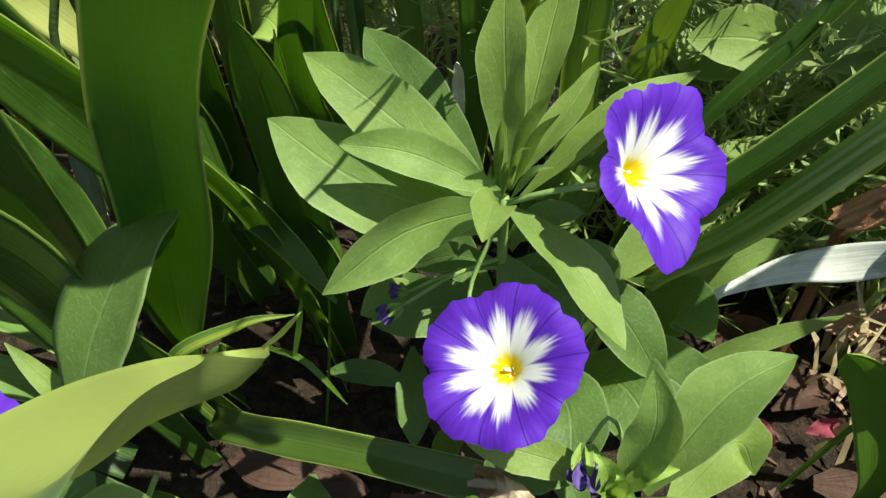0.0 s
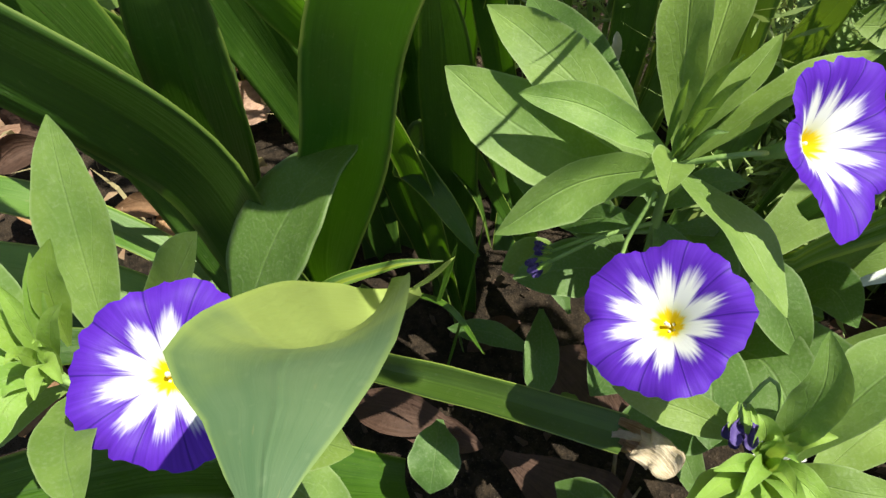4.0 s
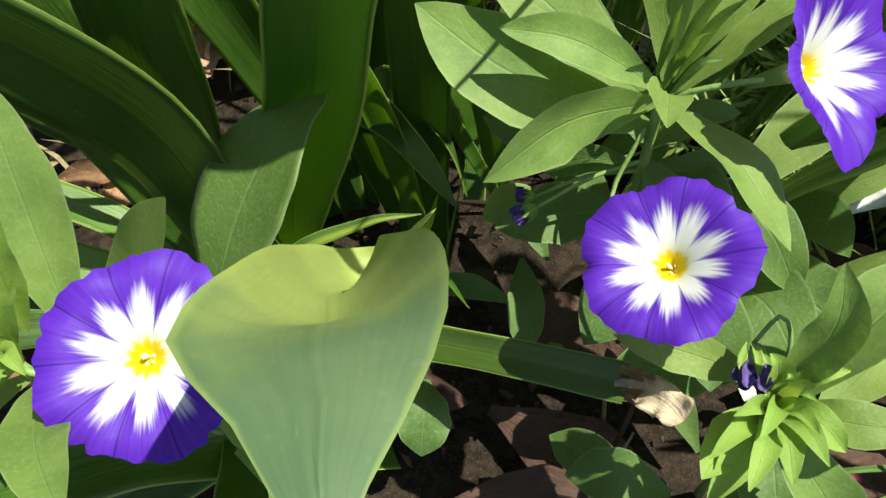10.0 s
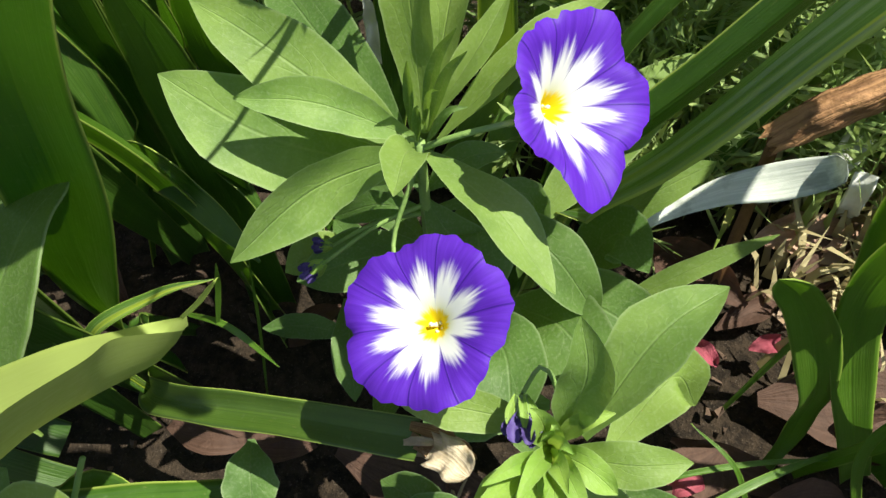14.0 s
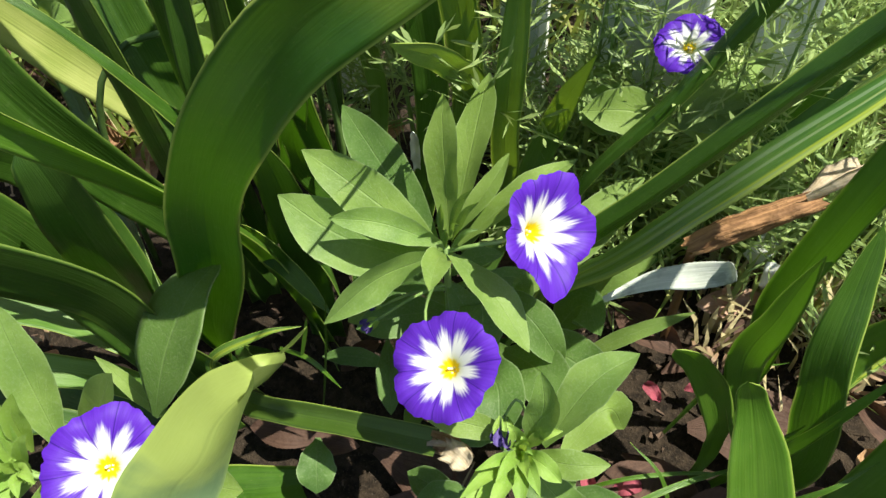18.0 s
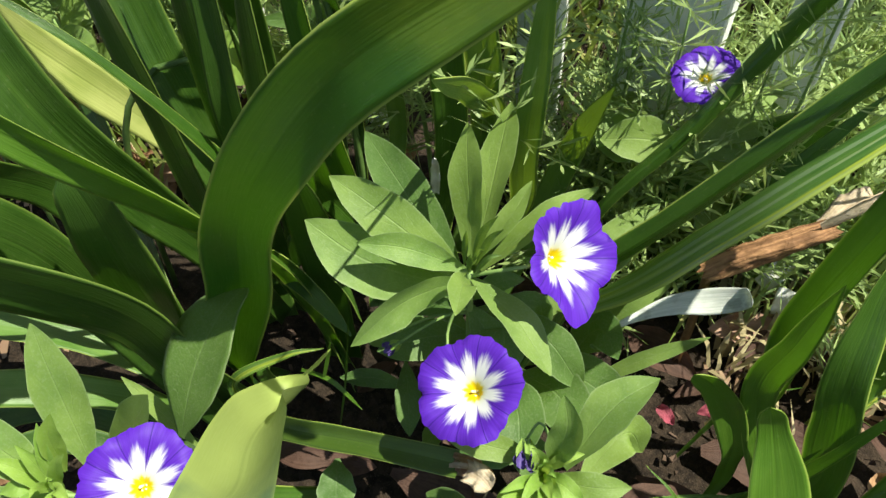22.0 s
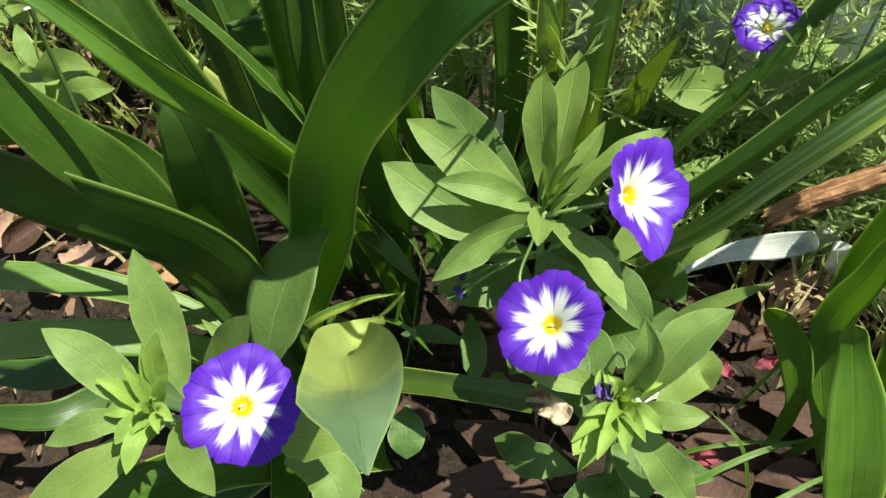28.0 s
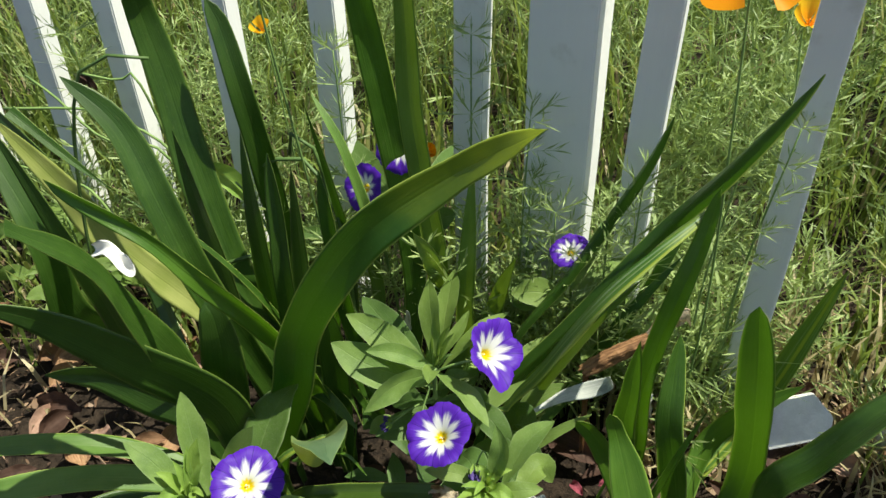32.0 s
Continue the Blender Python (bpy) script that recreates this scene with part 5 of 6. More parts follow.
stem(glory_centre, ((0.002, 0.152, 0.13), (-0.012, 0.143, 0.126), (-0.026, 0.132, 0.118)), 0.0008, 0.0006, "flower_stalk")
stem(glory_centre, ((0.002, 0.152, 0.125), (-0.014, 0.150, 0.118), (-0.030, 0.146, 0.105)), 0.0008, 0.0006, "flower_stalk")
withered(glory_centre, (-0.026, 0.132, 0.118), (-0.6, -0.5, -0.2), 0.005)
withered(glory_centre, (-0.030, 0.146, 0.105), (-0.7, -0.2, 0.1), 0.004)
withered(glory_right, (0.042, 0.094, 0.137), (0.15, -0.6, -0.15), 0.0075)
stem(glory_right, ((0.042, 0.094, 0.136), (0.046, 0.099, 0.146), (0.051, 0.096, 0.138), (0.052, 0.088, 0.122)), 0.0006, 0.0007, "flower_stalk")
stem(glory_right, ((0.058, 0.105, 0.0), (0.055, 0.095, 0.05), (0.053, 0.088, 0.09), (0.052, 0.086, 0.124)), 0.0020, 0.0014)
_, back = corolla(glory_left, (-0.0822, 0.025, 0.175), (0.30, -0.30, 0.90), 0.0212, 0.1, 5)
stem(glory_left, (back, (-0.100, 0.026, 0.160), (-0.112, 0.020, 0.156), (-0.118, 0.018, 0.158)), 0.0009, 0.0010, "flower_stalk")
stem(glory_left, ((-0.120, 0.050, 0.0), (-0.122, 0.040, 0.06), (-0.120, 0.026, 0.11), (-0.118, 0.018, 0.162)), 0.0022, 0.0015)
stem(glory_left, ((-0.120, 0.045, 0.03), (-0.100, 0.050, 0.06), (-0.088, 0.064, 0.09)), 0.0013, 0.0010)
stem(glory_left, ((-0.121, 0.034, 0.085), (-0.105, 0.034, 0.10), (-0.088, 0.034, 0.108)), 0.0013, 0.0010)
_, back = corolla(glory_far, (0.085, 0.279, 0.175), (-0.10, -0.30, 0.92), 0.0162, 0.2, 11)
stem(glory_far, (back, (0.088, 0.276, 0.14), (0.090, 0.272, 0.07), (0.092, 0.275, 0.0)), 0.0010, 0.0018)
_, back = corolla(glory_back, (-0.079, 0.279, 0.2175), (-0.40, -0.72, 0.48), 0.0190, 0.5, 13)
stem(glory_back, (back, (-0.076, 0.292, 0.17), (-0.066, 0.295, 0.09), (-0.062, 0.295, 0.0)), 0.0010, 0.0018)
_, back = corolla(glory_back, (-0.048, 0.275, 0.2596), (-0.20, -0.80, 0.48), 0.0190, 0.9, 17)
stem(glory_back, (back, (-0.050, 0.292, 0.21), (-0.058, 0.298, 0.10), (-0.062, 0.295, 0.0)), 0.0010, 0.0018)


# ---- poppies ----
def poppy(head, normal, radius, foot, open_by, material, seed, label, petals=None):
    """A four-petalled poppy on a bare stalk. petals: turn, half width in degrees, length and lift of each."""
    rng = random.Random(seed)
    n = Vector(normal).normalized()
    side = (Vector((1, 0, 0)) - n * n.x).normalized()
    up = n.cross(side)
    thing = plant("poppy", foot, label, "poppy", "poppies by the fence")
    for k in range(4):
        a0 = math.pi / 2 * k + 0.6 + rng.uniform(-0.28, 0.28)
        bend, tall = rng.uniform(-0.25, 0.25), rng.uniform(0.88, 1.12)
        spread, rise = 0.64 + 0.26 * open_by, open_by
        if petals:
            a0, spread, tall, rise = radians(petals[k][0]), radians(petals[k][1]), petals[k][2], petals[k][3]
        bm = bmesh.new()
        uv = bm.loops.layers.uv.new("UVMap")
        grid = []
        for i in range(11):
            s = i / 10
            row = []
            for j in range(13):
                u = -1 + 2 * j / 12
                a = a0 + u * spread * (0.45 + 0.55 * s ** 0.5)
                lift = rise * s ** 1.6 + 0.012 * math.sin(5 * u + k) * s + bend * u * s + 0.16 * abs(u) ** 3 * s * s
                far = radius * s * tall * (1 - 0.10 * u * u + 0.03 * math.sin(5 * u + 2 * k)) * (1 - 0.35 * open_by)
                row.append(bm.verts.new(Vector(head) + (side * math.cos(a) + up * math.sin(a)) * far + n * radius * (lift + 0.012 * k)))
            grid.append(row)
        for i in range(10):
            for j in range(12):
                f = bm.faces.new((grid[i][j], grid[i][j + 1], grid[i + 1][j + 1], grid[i + 1][j]))
                for loop, (x, y) in zip(f.loops, ((i, j), (i, j + 1), (i + 1, j + 1), (i + 1, j))):
                    loop[uv].uv = (y / 12, x / 10)
        bmesh.ops.remove_doubles(bm, verts=bm.verts, dist=0.00002)
        part("petal", bm, material, thing)
    p = Vector(head)
    for k in range(7):
        a = 2 * math.pi * k / 7
        off = (side * math.cos(a) + up * math.sin(a)) * radius * 0.12
        part("stamen", tube((p + off * 0.2, p + off * 0.7 + n * radius * 0.10, p + off + n * radius * 0.20), 0.0004, 0.0006, 5, 5), POPPY_GOLD, thing)
    part("stalk", tube((Vector(foot), Vector(foot).lerp(p, 0.4) + Vector((0.008, -0.006, 0)), p - n * radius * 0.6, p), 0.0011, 0.0008, 7, 16), STEM, thing)
    return thing


poppy(POP_BIG, (0.05, 0.05, 0.99), 0.021, (POP_BIG[0] + 0.02, POP_BIG[1] + 0.03, 0), 0.55, POPPY, 1, "orange poppy flower, half open, on a thin stalk by the fence", ((-35, 60, 1.10, 0.70), (-148, 58, 1.10, 0.66), (58, 58, 0.95, 0.80), (150, 55, 0.95, 0.80)))
poppy(POP_RIGHT, (-0.20, -0.72, 0.66), 0.0315, (0.190, 0.272, 0), 0.22, POPPY, 2, "wide open orange poppy with four separate petals by the fence", ((127, 27, 1.0, 0.25), (-128, 37, 1.12, 0.12), (40, 34, 0.80, 0.45), (-33, 30, 1.25, 0.15)))
poppy((0.2430, 0.4080, 0.3210), (0.1, -0.5, 0.8), 0.022, (0.272, 0.440, 0), 0.6, POPPY_GOLD, 7, "golden yellow poppy flower on a thin stalk by the fence")
poppy(POP_SMALL, (0.0, -0.5, 0.85), 0.014, (POP_SMALL[0] + 0.005, POP_SMALL[1] + 0.02, 0), 0.9, POPPY_GOLD, 4, "small closed golden poppy on a thin stalk")
poppy((-0.008, 0.357, 0.200), (0.0, -0.6, 0.7), 0.011, (-0.006, 0.375, 0), 0.9, POPPY, 5, "small orange poppy bud low between the leaves")
poppy((-0.041, 0.333, 0.221), (0.2, -0.6, 0.7), 0.009, (-0.040, 0.35, 0), 0.9, POPPY, 6, "small orange poppy bud low between the leaves")


# ---- fence ----
def board(name, foot, width, depth, height, turn, parent, label="", lean=0.0):
    bm = bmesh.new()
    bmesh.ops.create_cube(bm, size=1)
    for v in bm.verts:
        v.co = Vector((v.co.x * width, v.co.y * depth, (v.co.z + 0.5) * height))
    bmesh.ops.subdivide_edges(bm, edges=[e for e in bm.edges if abs(e.verts[0].co.z - e.verts[1].co.z) > height / 2], cuts=10)
    bmesh.ops.bevel(bm, geom=[e for e in bm.edges if len(e.link_faces) == 2 and e.calc_face_angle(0) > 0.5], offset=0.0012, segments=2, affect="EDGES")
    rng = random.Random(name + str(foot[0]))
    for v in bm.verts:
        v.co.x += 0.0007 * math.sin(v.co.z * 21 + foot[0] * 40)
        v.co.y += 0.0006 * math.sin(v.co.z * 17 + foot[0] * 70)
    m = pose(foot[0], foot[1], -0.04, 0, lean, turn)
    bmesh.ops.transform(bm, matrix=m, verts=bm.verts)
    return part(name, bm, PAINT, parent, label, smooth=False)


FENCE_TURN = math.degrees(math.atan(-0.2))
fence = plant("picket_fence", (-0.1, 0.37, 0), "low white-painted picket fence of square slats with gaps between them", "fence")
for x, y, lean in ((-0.585, 0.467, 0.0), (-0.466, 0.443, 0.4), (-0.361, 0.422, -0.3), (-0.241, 0.398, 0.5), (-0.134, 0.377, 0.0), (-0.008, 0.352, 0.0), (0.130, 0.324, 0.3), (0.239, 0.302, -0.4), (0.365, 0.277, 0.0), (0.48, 0.254, 0.0)):
    board("picket", (x, y), 0.025, 0.019, 0.50, FENCE_TURN, fence, lean=lean)
post = plant("fence_post", (0.068, 0.336, 0), "square white-painted wooden fence post, weathered along its corner", "post")
board("post_body", (0.068, 0.338), 0.050, 0.046, 0.58, FENCE_TURN, post)


# ---- ground ----
def ground():
    steps = [math.copysign(abs(k / 60) ** 3 * 40 + abs(k / 60) * 0.9, k) for k in range(-60, 61)]
    bm = bmesh.new()
    grid = [[bm.verts.new((x, y + 0.3, 0.006 * noise.noise((x * 9, y * 9, 1)) + 0.003 * noise.noise((x * 40, y * 40, 2)) - 0.004)) for x in steps] for y in steps]
    for a, b in zip(grid, grid[1:]):
        for k in range(len(a) - 1):
            bm.faces.new((a[k], a[k + 1], b[k + 1], b[k]))
    return tagged(part("ground", bm, SOIL), "dark crumbly garden soil with leaf litter", "ground", kind="structure")


ground()


def scatter_mesh(name, pieces, material, label, category):
    """Many loose pieces, each a small fan of points, as one mesh."""
    verts, faces = [], []
    for points, polygons in pieces:
        at = len(verts)
        verts += [tuple(p) for p in points]
        faces += [tuple(at + k for k in poly) for poly in polygons]
    me = bpy.data.meshes.new(name)
    me.from_pydata(verts, [], faces)
    me.materials.append(material)
    return tagged(new(name, me), label, category, kind="stuff")


def chips(count):
    rng = random.Random(4)
    made = []
    for _ in range(count):
        c = Vector((rng.uniform(-0.45, 0.45), rng.uniform(-0.08, 0.42), 0.002))
        size, turn = rng.uniform(0.0012, 0.0042), rng.uniform(0, 6.28)
        a = Vector((math.cos(turn), math.sin(turn), rng.uniform(-0.25, 0.25))) * size
        b = Vector((-math.sin(turn), math.cos(turn), rng.uniform(-0.3, 0.3))) * size * rng.uniform(0.25, 0.6)
        h = Vector((0, 0, rng.uniform(0.0012, 0.004)))
        low = [c + a * rng.uniform(0.5, 1.1) + b, c - a * rng.uniform(0.4, 1.0) + b * rng.uniform(0.4, 1.2), c - a - b * rng.uniform(0.2, 1.0), c + a * rng.uniform(0.3, 0.9) - b]
        made.append(([*low, *[p.lerp(c, rng.uniform(0.1, 0.5)) + h * rng.uniform(0.4, 1.1) for p in low]], [(4, 5, 6, 7), (0, 1, 5, 4), (1, 2, 6, 5), (2, 3, 7, 6), (3, 0, 4, 7)]))
    return made


scatter_mesh("bark_mulch", chips(1000), BARK, "brown bark chips and crumbs over the soil", "mulch")


def flakes(count, box, seed):
    """Bits of dry leaf and straw, bent once across."""
    rng = random.Random(seed)
    made = []
    for _ in range(count):
        c = Vector((rng.uniform(box[0], box[2]), rng.uniform(box[1], box[3]), rng.uniform(0.003, 0.014)))
        turn, size, thin = rng.uniform(0, 6.28), rng.uniform(0.002, 0.008), rng.choice((0.08, 0.12, 0.25, 0.5))
        a = Vector((math.cos(turn), math.sin(turn), rng.uniform(-0.35, 0.35))) * size
        b = Vector((-math.sin(turn), math.cos(turn), rng.uniform(-0.4, 0.4))) * size * thin
        up = Vector((0, 0, size * rng.uniform(0.05, 0.5)))
        made.append(((c - a - b * 0.4, c - b + up, c + a - b * 0.3, c + a * 0.9 + b * 0.5, c + b + up, c - a * 0.8 + b * 0.6), ((0, 1, 4, 5), (1, 2, 3, 4))))
    return made


scatter_mesh("dry_leaf_bits", flakes(800, (0.13, 0.20, 0.50, 0.34), 61) + flakes(420, (-0.55, 0.02, -0.24, 0.36), 62), LITTER, "bits of dry leaf and straw over the soil", "leaf litter")


def dead_leaf(place, turn, length, width, material, label, curl=0.5, tilt=0.0, lift=0.004):
    """A dry fallen leaf, cupped and twisted."""
    a = Vector((math.cos(turn), math.sin(turn), tilt))
    p = Vector(place)
    thing = plant("dead_leaf", (p.x, p.y, 0), label, "dead leaf", "fallen leaves on the soil")
    mid = p + a * length * 0.5 + Vector((0, 0, lift + length * 0.12 * curl))
    oval(thing, (p + Vector((0, 0, lift)), mid, p + a * length + Vector((0, 0, lift * 0.6))), width, fold=curl, ruffle=0.22, material=material)
    return thing


rng = random.Random(21)
spots = [(rng.uniform(-0.42, 0.40), rng.uniform(-0.04, 0.34)) for _ in range(54)]
spots += [(rng.uniform(-0.48, -0.20), rng.uniform(-0.02, 0.33)) for _ in range(44)]
spots += [(rng.uniform(0.10, 0.40), rng.uniform(0.10, 0.32)) for _ in range(26)]
KINDS = ((DRY_RED, "dry reddish-brown fallen leaf curled on the soil"), (DRY, "dry brown fallen leaf curled on the soil"), (DRY_PINK, "pale pinkish-brown fallen leaf, crumpled"), (DRY_RED, "dry reddish-brown fallen leaf curled on the soil"), (DRY_TAN, "dry tan fallen leaf curled on the soil"))
for k, (x, y) in enumerate(spots):
    # Under the plants only the dark reddish kind: shade there is put into the colour.
    near = -0.20 < x < 0.22 and y < 0.25
    kind = KINDS[0] if near else KINDS[k % 5]
    dead_leaf((x, y, rng.uniform(0.0, 0.012)), rng.uniform(0, 6.28), rng.uniform(0.024, 0.056), rng.uniform(0.014, 0.030), kind[0], kind[1], rng.uniform(0.3, 1.0), 0.0 if near else rng.uniform(-0.12, 0.22))


for x, y, turn, long, wide in ((-0.035, 0.060, 0.3, 0.070, 0.036), (-0.030, 0.105, -0.2, 0.075, 0.034), (0.000, 0.035, 0.5, 0.066, 0.040), (-0.050, 0.020, -0.4, 0.060, 0.034), (0.095, 0.075, 1.2, 0.070, 0.044), (0.020, 0.130, 2.6, 0.060, 0.036), (-0.005, 0.070, -0.1, 0.062, 0.028), (0.132, 0.163, 0.2, 0.074, 0.046), (0.150, 0.115, -0.6, 0.060, 0.040)):
    dead_leaf((x, y, 0.010), turn, long, wide, DRY_RED, "large flat reddish-brown fallen leaf on the soil", 0.12)


def petal_scrap(place, turn, size):
    thing = plant("fallen_petal", (place[0], place[1], 0), "crumpled pink fallen petal on the soil", "petal", "pink petals on the soil")
    a = Vector((math.cos(turn), math.sin(turn), 0.2)) * size
    p = Vector(place)
    oval(thing, (p, p + a * 0.5 + Vector((0, 0, size * 0.2)), p + a), size * 0.7, fold=0.7, ruffle=0.5, material=PINK)


for x, y, z, a, s in ((0.098, 0.118, 0.012, 0.4, 0.016), (0.090, 0.110, 0.008, 2.0, 0.014), (0.104, 0.104, 0.006, 4.0, 0.016), (0.118, 0.108, 0.006, 1.2, 0.013), (0.128, 0.186, 0.012, 0.3, 0.014), (0.116, 0.176, 0.010, 2.5, 0.013), (-0.345, 0.230, 0.012, 1.0, 0.018), (-0.335, 0.245, 0.01, 3.0, 0.014), (-0.075, 0.020, 0.02, 2.0, 0.010), (0.060, 0.195, 0.010, 2.0, 0.012)):
    petal_scrap((x, y, z), a, s)


def twig(points, r, label):
    thing = plant("twig", (points[0][0], points[0][1], 0), label, "twig", "twigs on the soil")
    part("branch", tube(points, r, r * 0.5, 7, 14), TWIG, thing)
    return thing


t1 = twig(((0.052, 0.062, 0.006), (0.030, 0.080, 0.012), (0.018, 0.102, 0.016), (0.012, 0.125, 0.020)), 0.0016, "thin dry forked twig on the soil")
part("branch", tube(((0.026, 0.086, 0.013), (0.022, 0.092, 0.022), (0.026, 0.108, 0.030)), 0.0009, 0.0005, 6, 8), TWIG, t1)
part("branch", tube(((0.034, 0.076, 0.012), (0.016, 0.082, 0.012), (-0.004, 0.094, 0.010)), 0.0009, 0.0004, 6, 8), TWIG, t1)
twig(((-0.03, 0.045, 0.012), (0.05, 0.085, 0.020), (0.12, 0.100, 0.020), (0.20, 0.125, 0.014)), 0.0009, "long thin greenish twig lying across the soil")
twig(((-0.30, 0.14, 0.006), (-0.26, 0.11, 0.02), (-0.22, 0.07, 0.01)), 0.0010, "thin dark dry twig on the soil")

# dry rolled leaf, silvery leaf and scraps beside the fan
dry = plant("dry_rolled_leaf", (0.11, 0.22, 0), "brown withered strap leaf, rolled, with a papery pale end", "dead leaf")
rolled(dry, ((0.1040, 0.2060, 0.1215), (0.1160, 0.2110, 0.1300), (0.1290, 0.2160, 0.1365), (0.1430, 0.2220, 0.1425), (0.1560, 0.2280, 0.1470)), (0.0058, 0.0072, 0.0068, 0.0060, 0.0050), 5.4, 61, DRY_ROLL)
rolled(dry, ((0.1100, 0.2090, 0.1230), (0.1240, 0.2150, 0.1310), (0.1400, 0.2220, 0.1390), (0.1520, 0.2270, 0.1440)), (0.0030, 0.0048, 0.0052, 0.0040), 4.0, 62, DRY_ROLL)
blade(dry, (((0.1500, 0.2245, 0.1470), (0.0010, -0.0040, 0.0050)), ((0.1570, 0.2280, 0.1510), (0.0036, -0.0056, 0.0076)), ((0.1640, 0.2325, 0.1540), (0.0040, -0.0066, 0.0090)), ((0.1710, 0.2390, 0.1560), (0.0046, -0.0050, 0.0060)), ((0.1770, 0.2440, 0.1520), (0.0020, -0.0020, 0.0030))), fold=0.8, blunt=True, material=STRAW, label="pale papery torn end")
strap(dry, ((0.112, 0.214, 0.004), (0.110, 0.212, 0.07), (0.107, 0.208, 0.121)), 0.006, fold=0.9, tip=0.0, material=DRY)
paper = plant("papery_leaf_end", (0.016, 0.086, 0), "torn brown and straw-coloured papery end beside a cut leaf", "dead leaf")
rng = random.Random(55)
for k in range(12):
    a = Vector((0.0120 + 0.0005 * k, 0.0862 + rng.uniform(-0.004, 0.004), 0.1095 + rng.uniform(-0.0045, 0.0045)))
    b = a + Vector((rng.uniform(0.007, 0.016), rng.uniform(-0.003, 0.003), rng.uniform(-0.006, 0.002)))
    strap(paper, (a, (a + b) / 2 + Vector((0, 0, rng.uniform(-0.001, 0.002))), b), rng.uniform(0.002, 0.005), roll=rng.uniform(-40, 40), tip=0.5, fold=0.6, ruffle=0.4, material=TORN if k % 3 else STRAW).name = "shred"
strap(paper, ((0.0200, 0.0840, 0.1120), (0.0265, 0.0805, 0.1165), (0.0320, 0.0770, 0.1160)), 0.0120, tip=0.5, fold=0.5, ruffle=0.45, material=STRAW, label="pale papery shred")
strap(paper, ((0.0200, 0.0890, 0.1060), (0.0200, 0.0930, 0.0600), (0.0180, 0.0950, 0.0050)), 0.002, tip=0.0, material=DRY_RED, label="dry stalk")
silver = plant("silvery_leaf", (0.07, 0.19, 0), "spoon-shaped leaf with a silvery white face, lying over litter", "leaf")
blade(silver, (((0.0480, 0.1830, 0.0300), (0.0003, -0.0006, -0.0005)), ((0.0663, 0.1790, 0.0897), (0.0006, -0.0007, -0.0003)), ((0.0803, 0.1876, 0.0988), (0.0016, -0.0018, -0.0010)), ((0.0948, 0.1938, 0.1058), (0.0021, -0.0040, -0.0022)), ((0.1110, 0.1959, 0.1128), (0.0021, -0.0055, -0.0033)), ((0.1244, 0.1947, 0.1235), (0.0020, -0.0042, -0.0023)), ((0.1250, 0.1913, 0.1323), (0.0002, -0.0001, -0.0001))), fold=0.12, material=SILVER)
for pts, w in ((((0.148, 0.260, 0.045), (0.154, 0.263, 0.055), (0.164, 0.285, 0.045)), 0.013), (((0.165, 0.258, 0.020), (0.160, 0.248, 0.050), (0.160, 0.251, 0.060)), 0.010)):
    scrap = plant("white_scrap", (pts[0][0], pts[0][1], 0), "crumpled white papery scrap among the litter", "scrap", "white scraps")
    strap(scrap, pts, w, tip=0.0, fold=0.3, ruffle=0.25, material=PAPER)
for pts, w in ((((0.068, 0.141, 0.028), (0.074, 0.146, 0.032), (0.081, 0.149, 0.026)), 0.009), (((0.066, 0.150, 0.006), (0.078, 0.158, 0.012), (0.088, 0.166, 0.01)), 0.010), (((-0.282, 0.203, 0.184), (-0.268, 0.199, 0.190), (-0.258, 0.195, 0.184), (-0.246, 0.192, 0.172)), 0.014), (((-0.20, 0.34, 0.05), (-0.195, 0.335, 0.09), (-0.185, 0.33, 0.10)), 0.02), (((-0.04, 0.235, 0.10), (-0.037, 0.227, 0.133), (-0.036, 0.222, 0.145)), 0.006)):
    scrap = plant("white_scrap", (pts[0][0], pts[0][1], 0), "small white dry bract among the leaves", "scrap", "white scraps")
    strap(scrap, pts, w, tip=0.5, fold=0.75, ruffle=0.5, material=PAPER)
shard = plant("white_tile_shard", (0.288, 0.259, 0), "broken white glazed shard half sunk in the soil", "shard")
bm = bmesh.new()
ring = [(0.0, 0.0), (0.050, 0.004), (0.056, 0.020), (0.044, 0.042), (0.010, 0.040), (-0.006, 0.020)]
low = [bm.verts.new((x, y, 0)) for x, y in ring]
top = [bm.verts.new((x * 0.97, y * 0.97, 0.006)) for x, y in ring]
bm.faces.new(top)
bm.faces.new(low[::-1])
for k in range(6):
    bm.faces.new((low[k], low[(k + 1) % 6], top[(k + 1) % 6], top[k]))
bmesh.ops.bevel(bm, geom=bm.edges[:], offset=0.0008, segments=2, affect="EDGES")
bmesh.ops.transform(bm, matrix=pose(0.262, 0.240, 0.024, 42, -12, 10), verts=bm.verts)
part("shard_body", bm, PAPER, shard, smooth=False)

# thin bent scapes and a yellow-green leaf behind the clump
scape = plant("old_flower_stalks", (-0.10, 0.23, 0), "thin bent green flower stalks with dry broken ends", "stalk")
stem(scape, ((-0.085, 0.235, 0.0), (-0.088, 0.245, 0.12), (-0.098, 0.255, 0.21), (-0.127, 0.268, 0.247), (-0.165, 0.262, 0.236)), 0.0022, 0.0016, material=STALK_DARK)
stem(scape, ((-0.10, 0.245, 0.0), (-0.098, 0.25, 0.15), (-0.102, 0.245, 0.26), (-0.118, 0.242, 0.285), (-0.126, 0.248, 0.262)), 0.0018, 0.0014, material=STALK_DARK)
stem(scape, ((-0.21, 0.19, 0.0), (-0.205, 0.200, 0.12), (-0.185, 0.215, 0.17), (-0.150, 0.231, 0.179)), 0.0020, 0.0018, material=STALK_DARK)
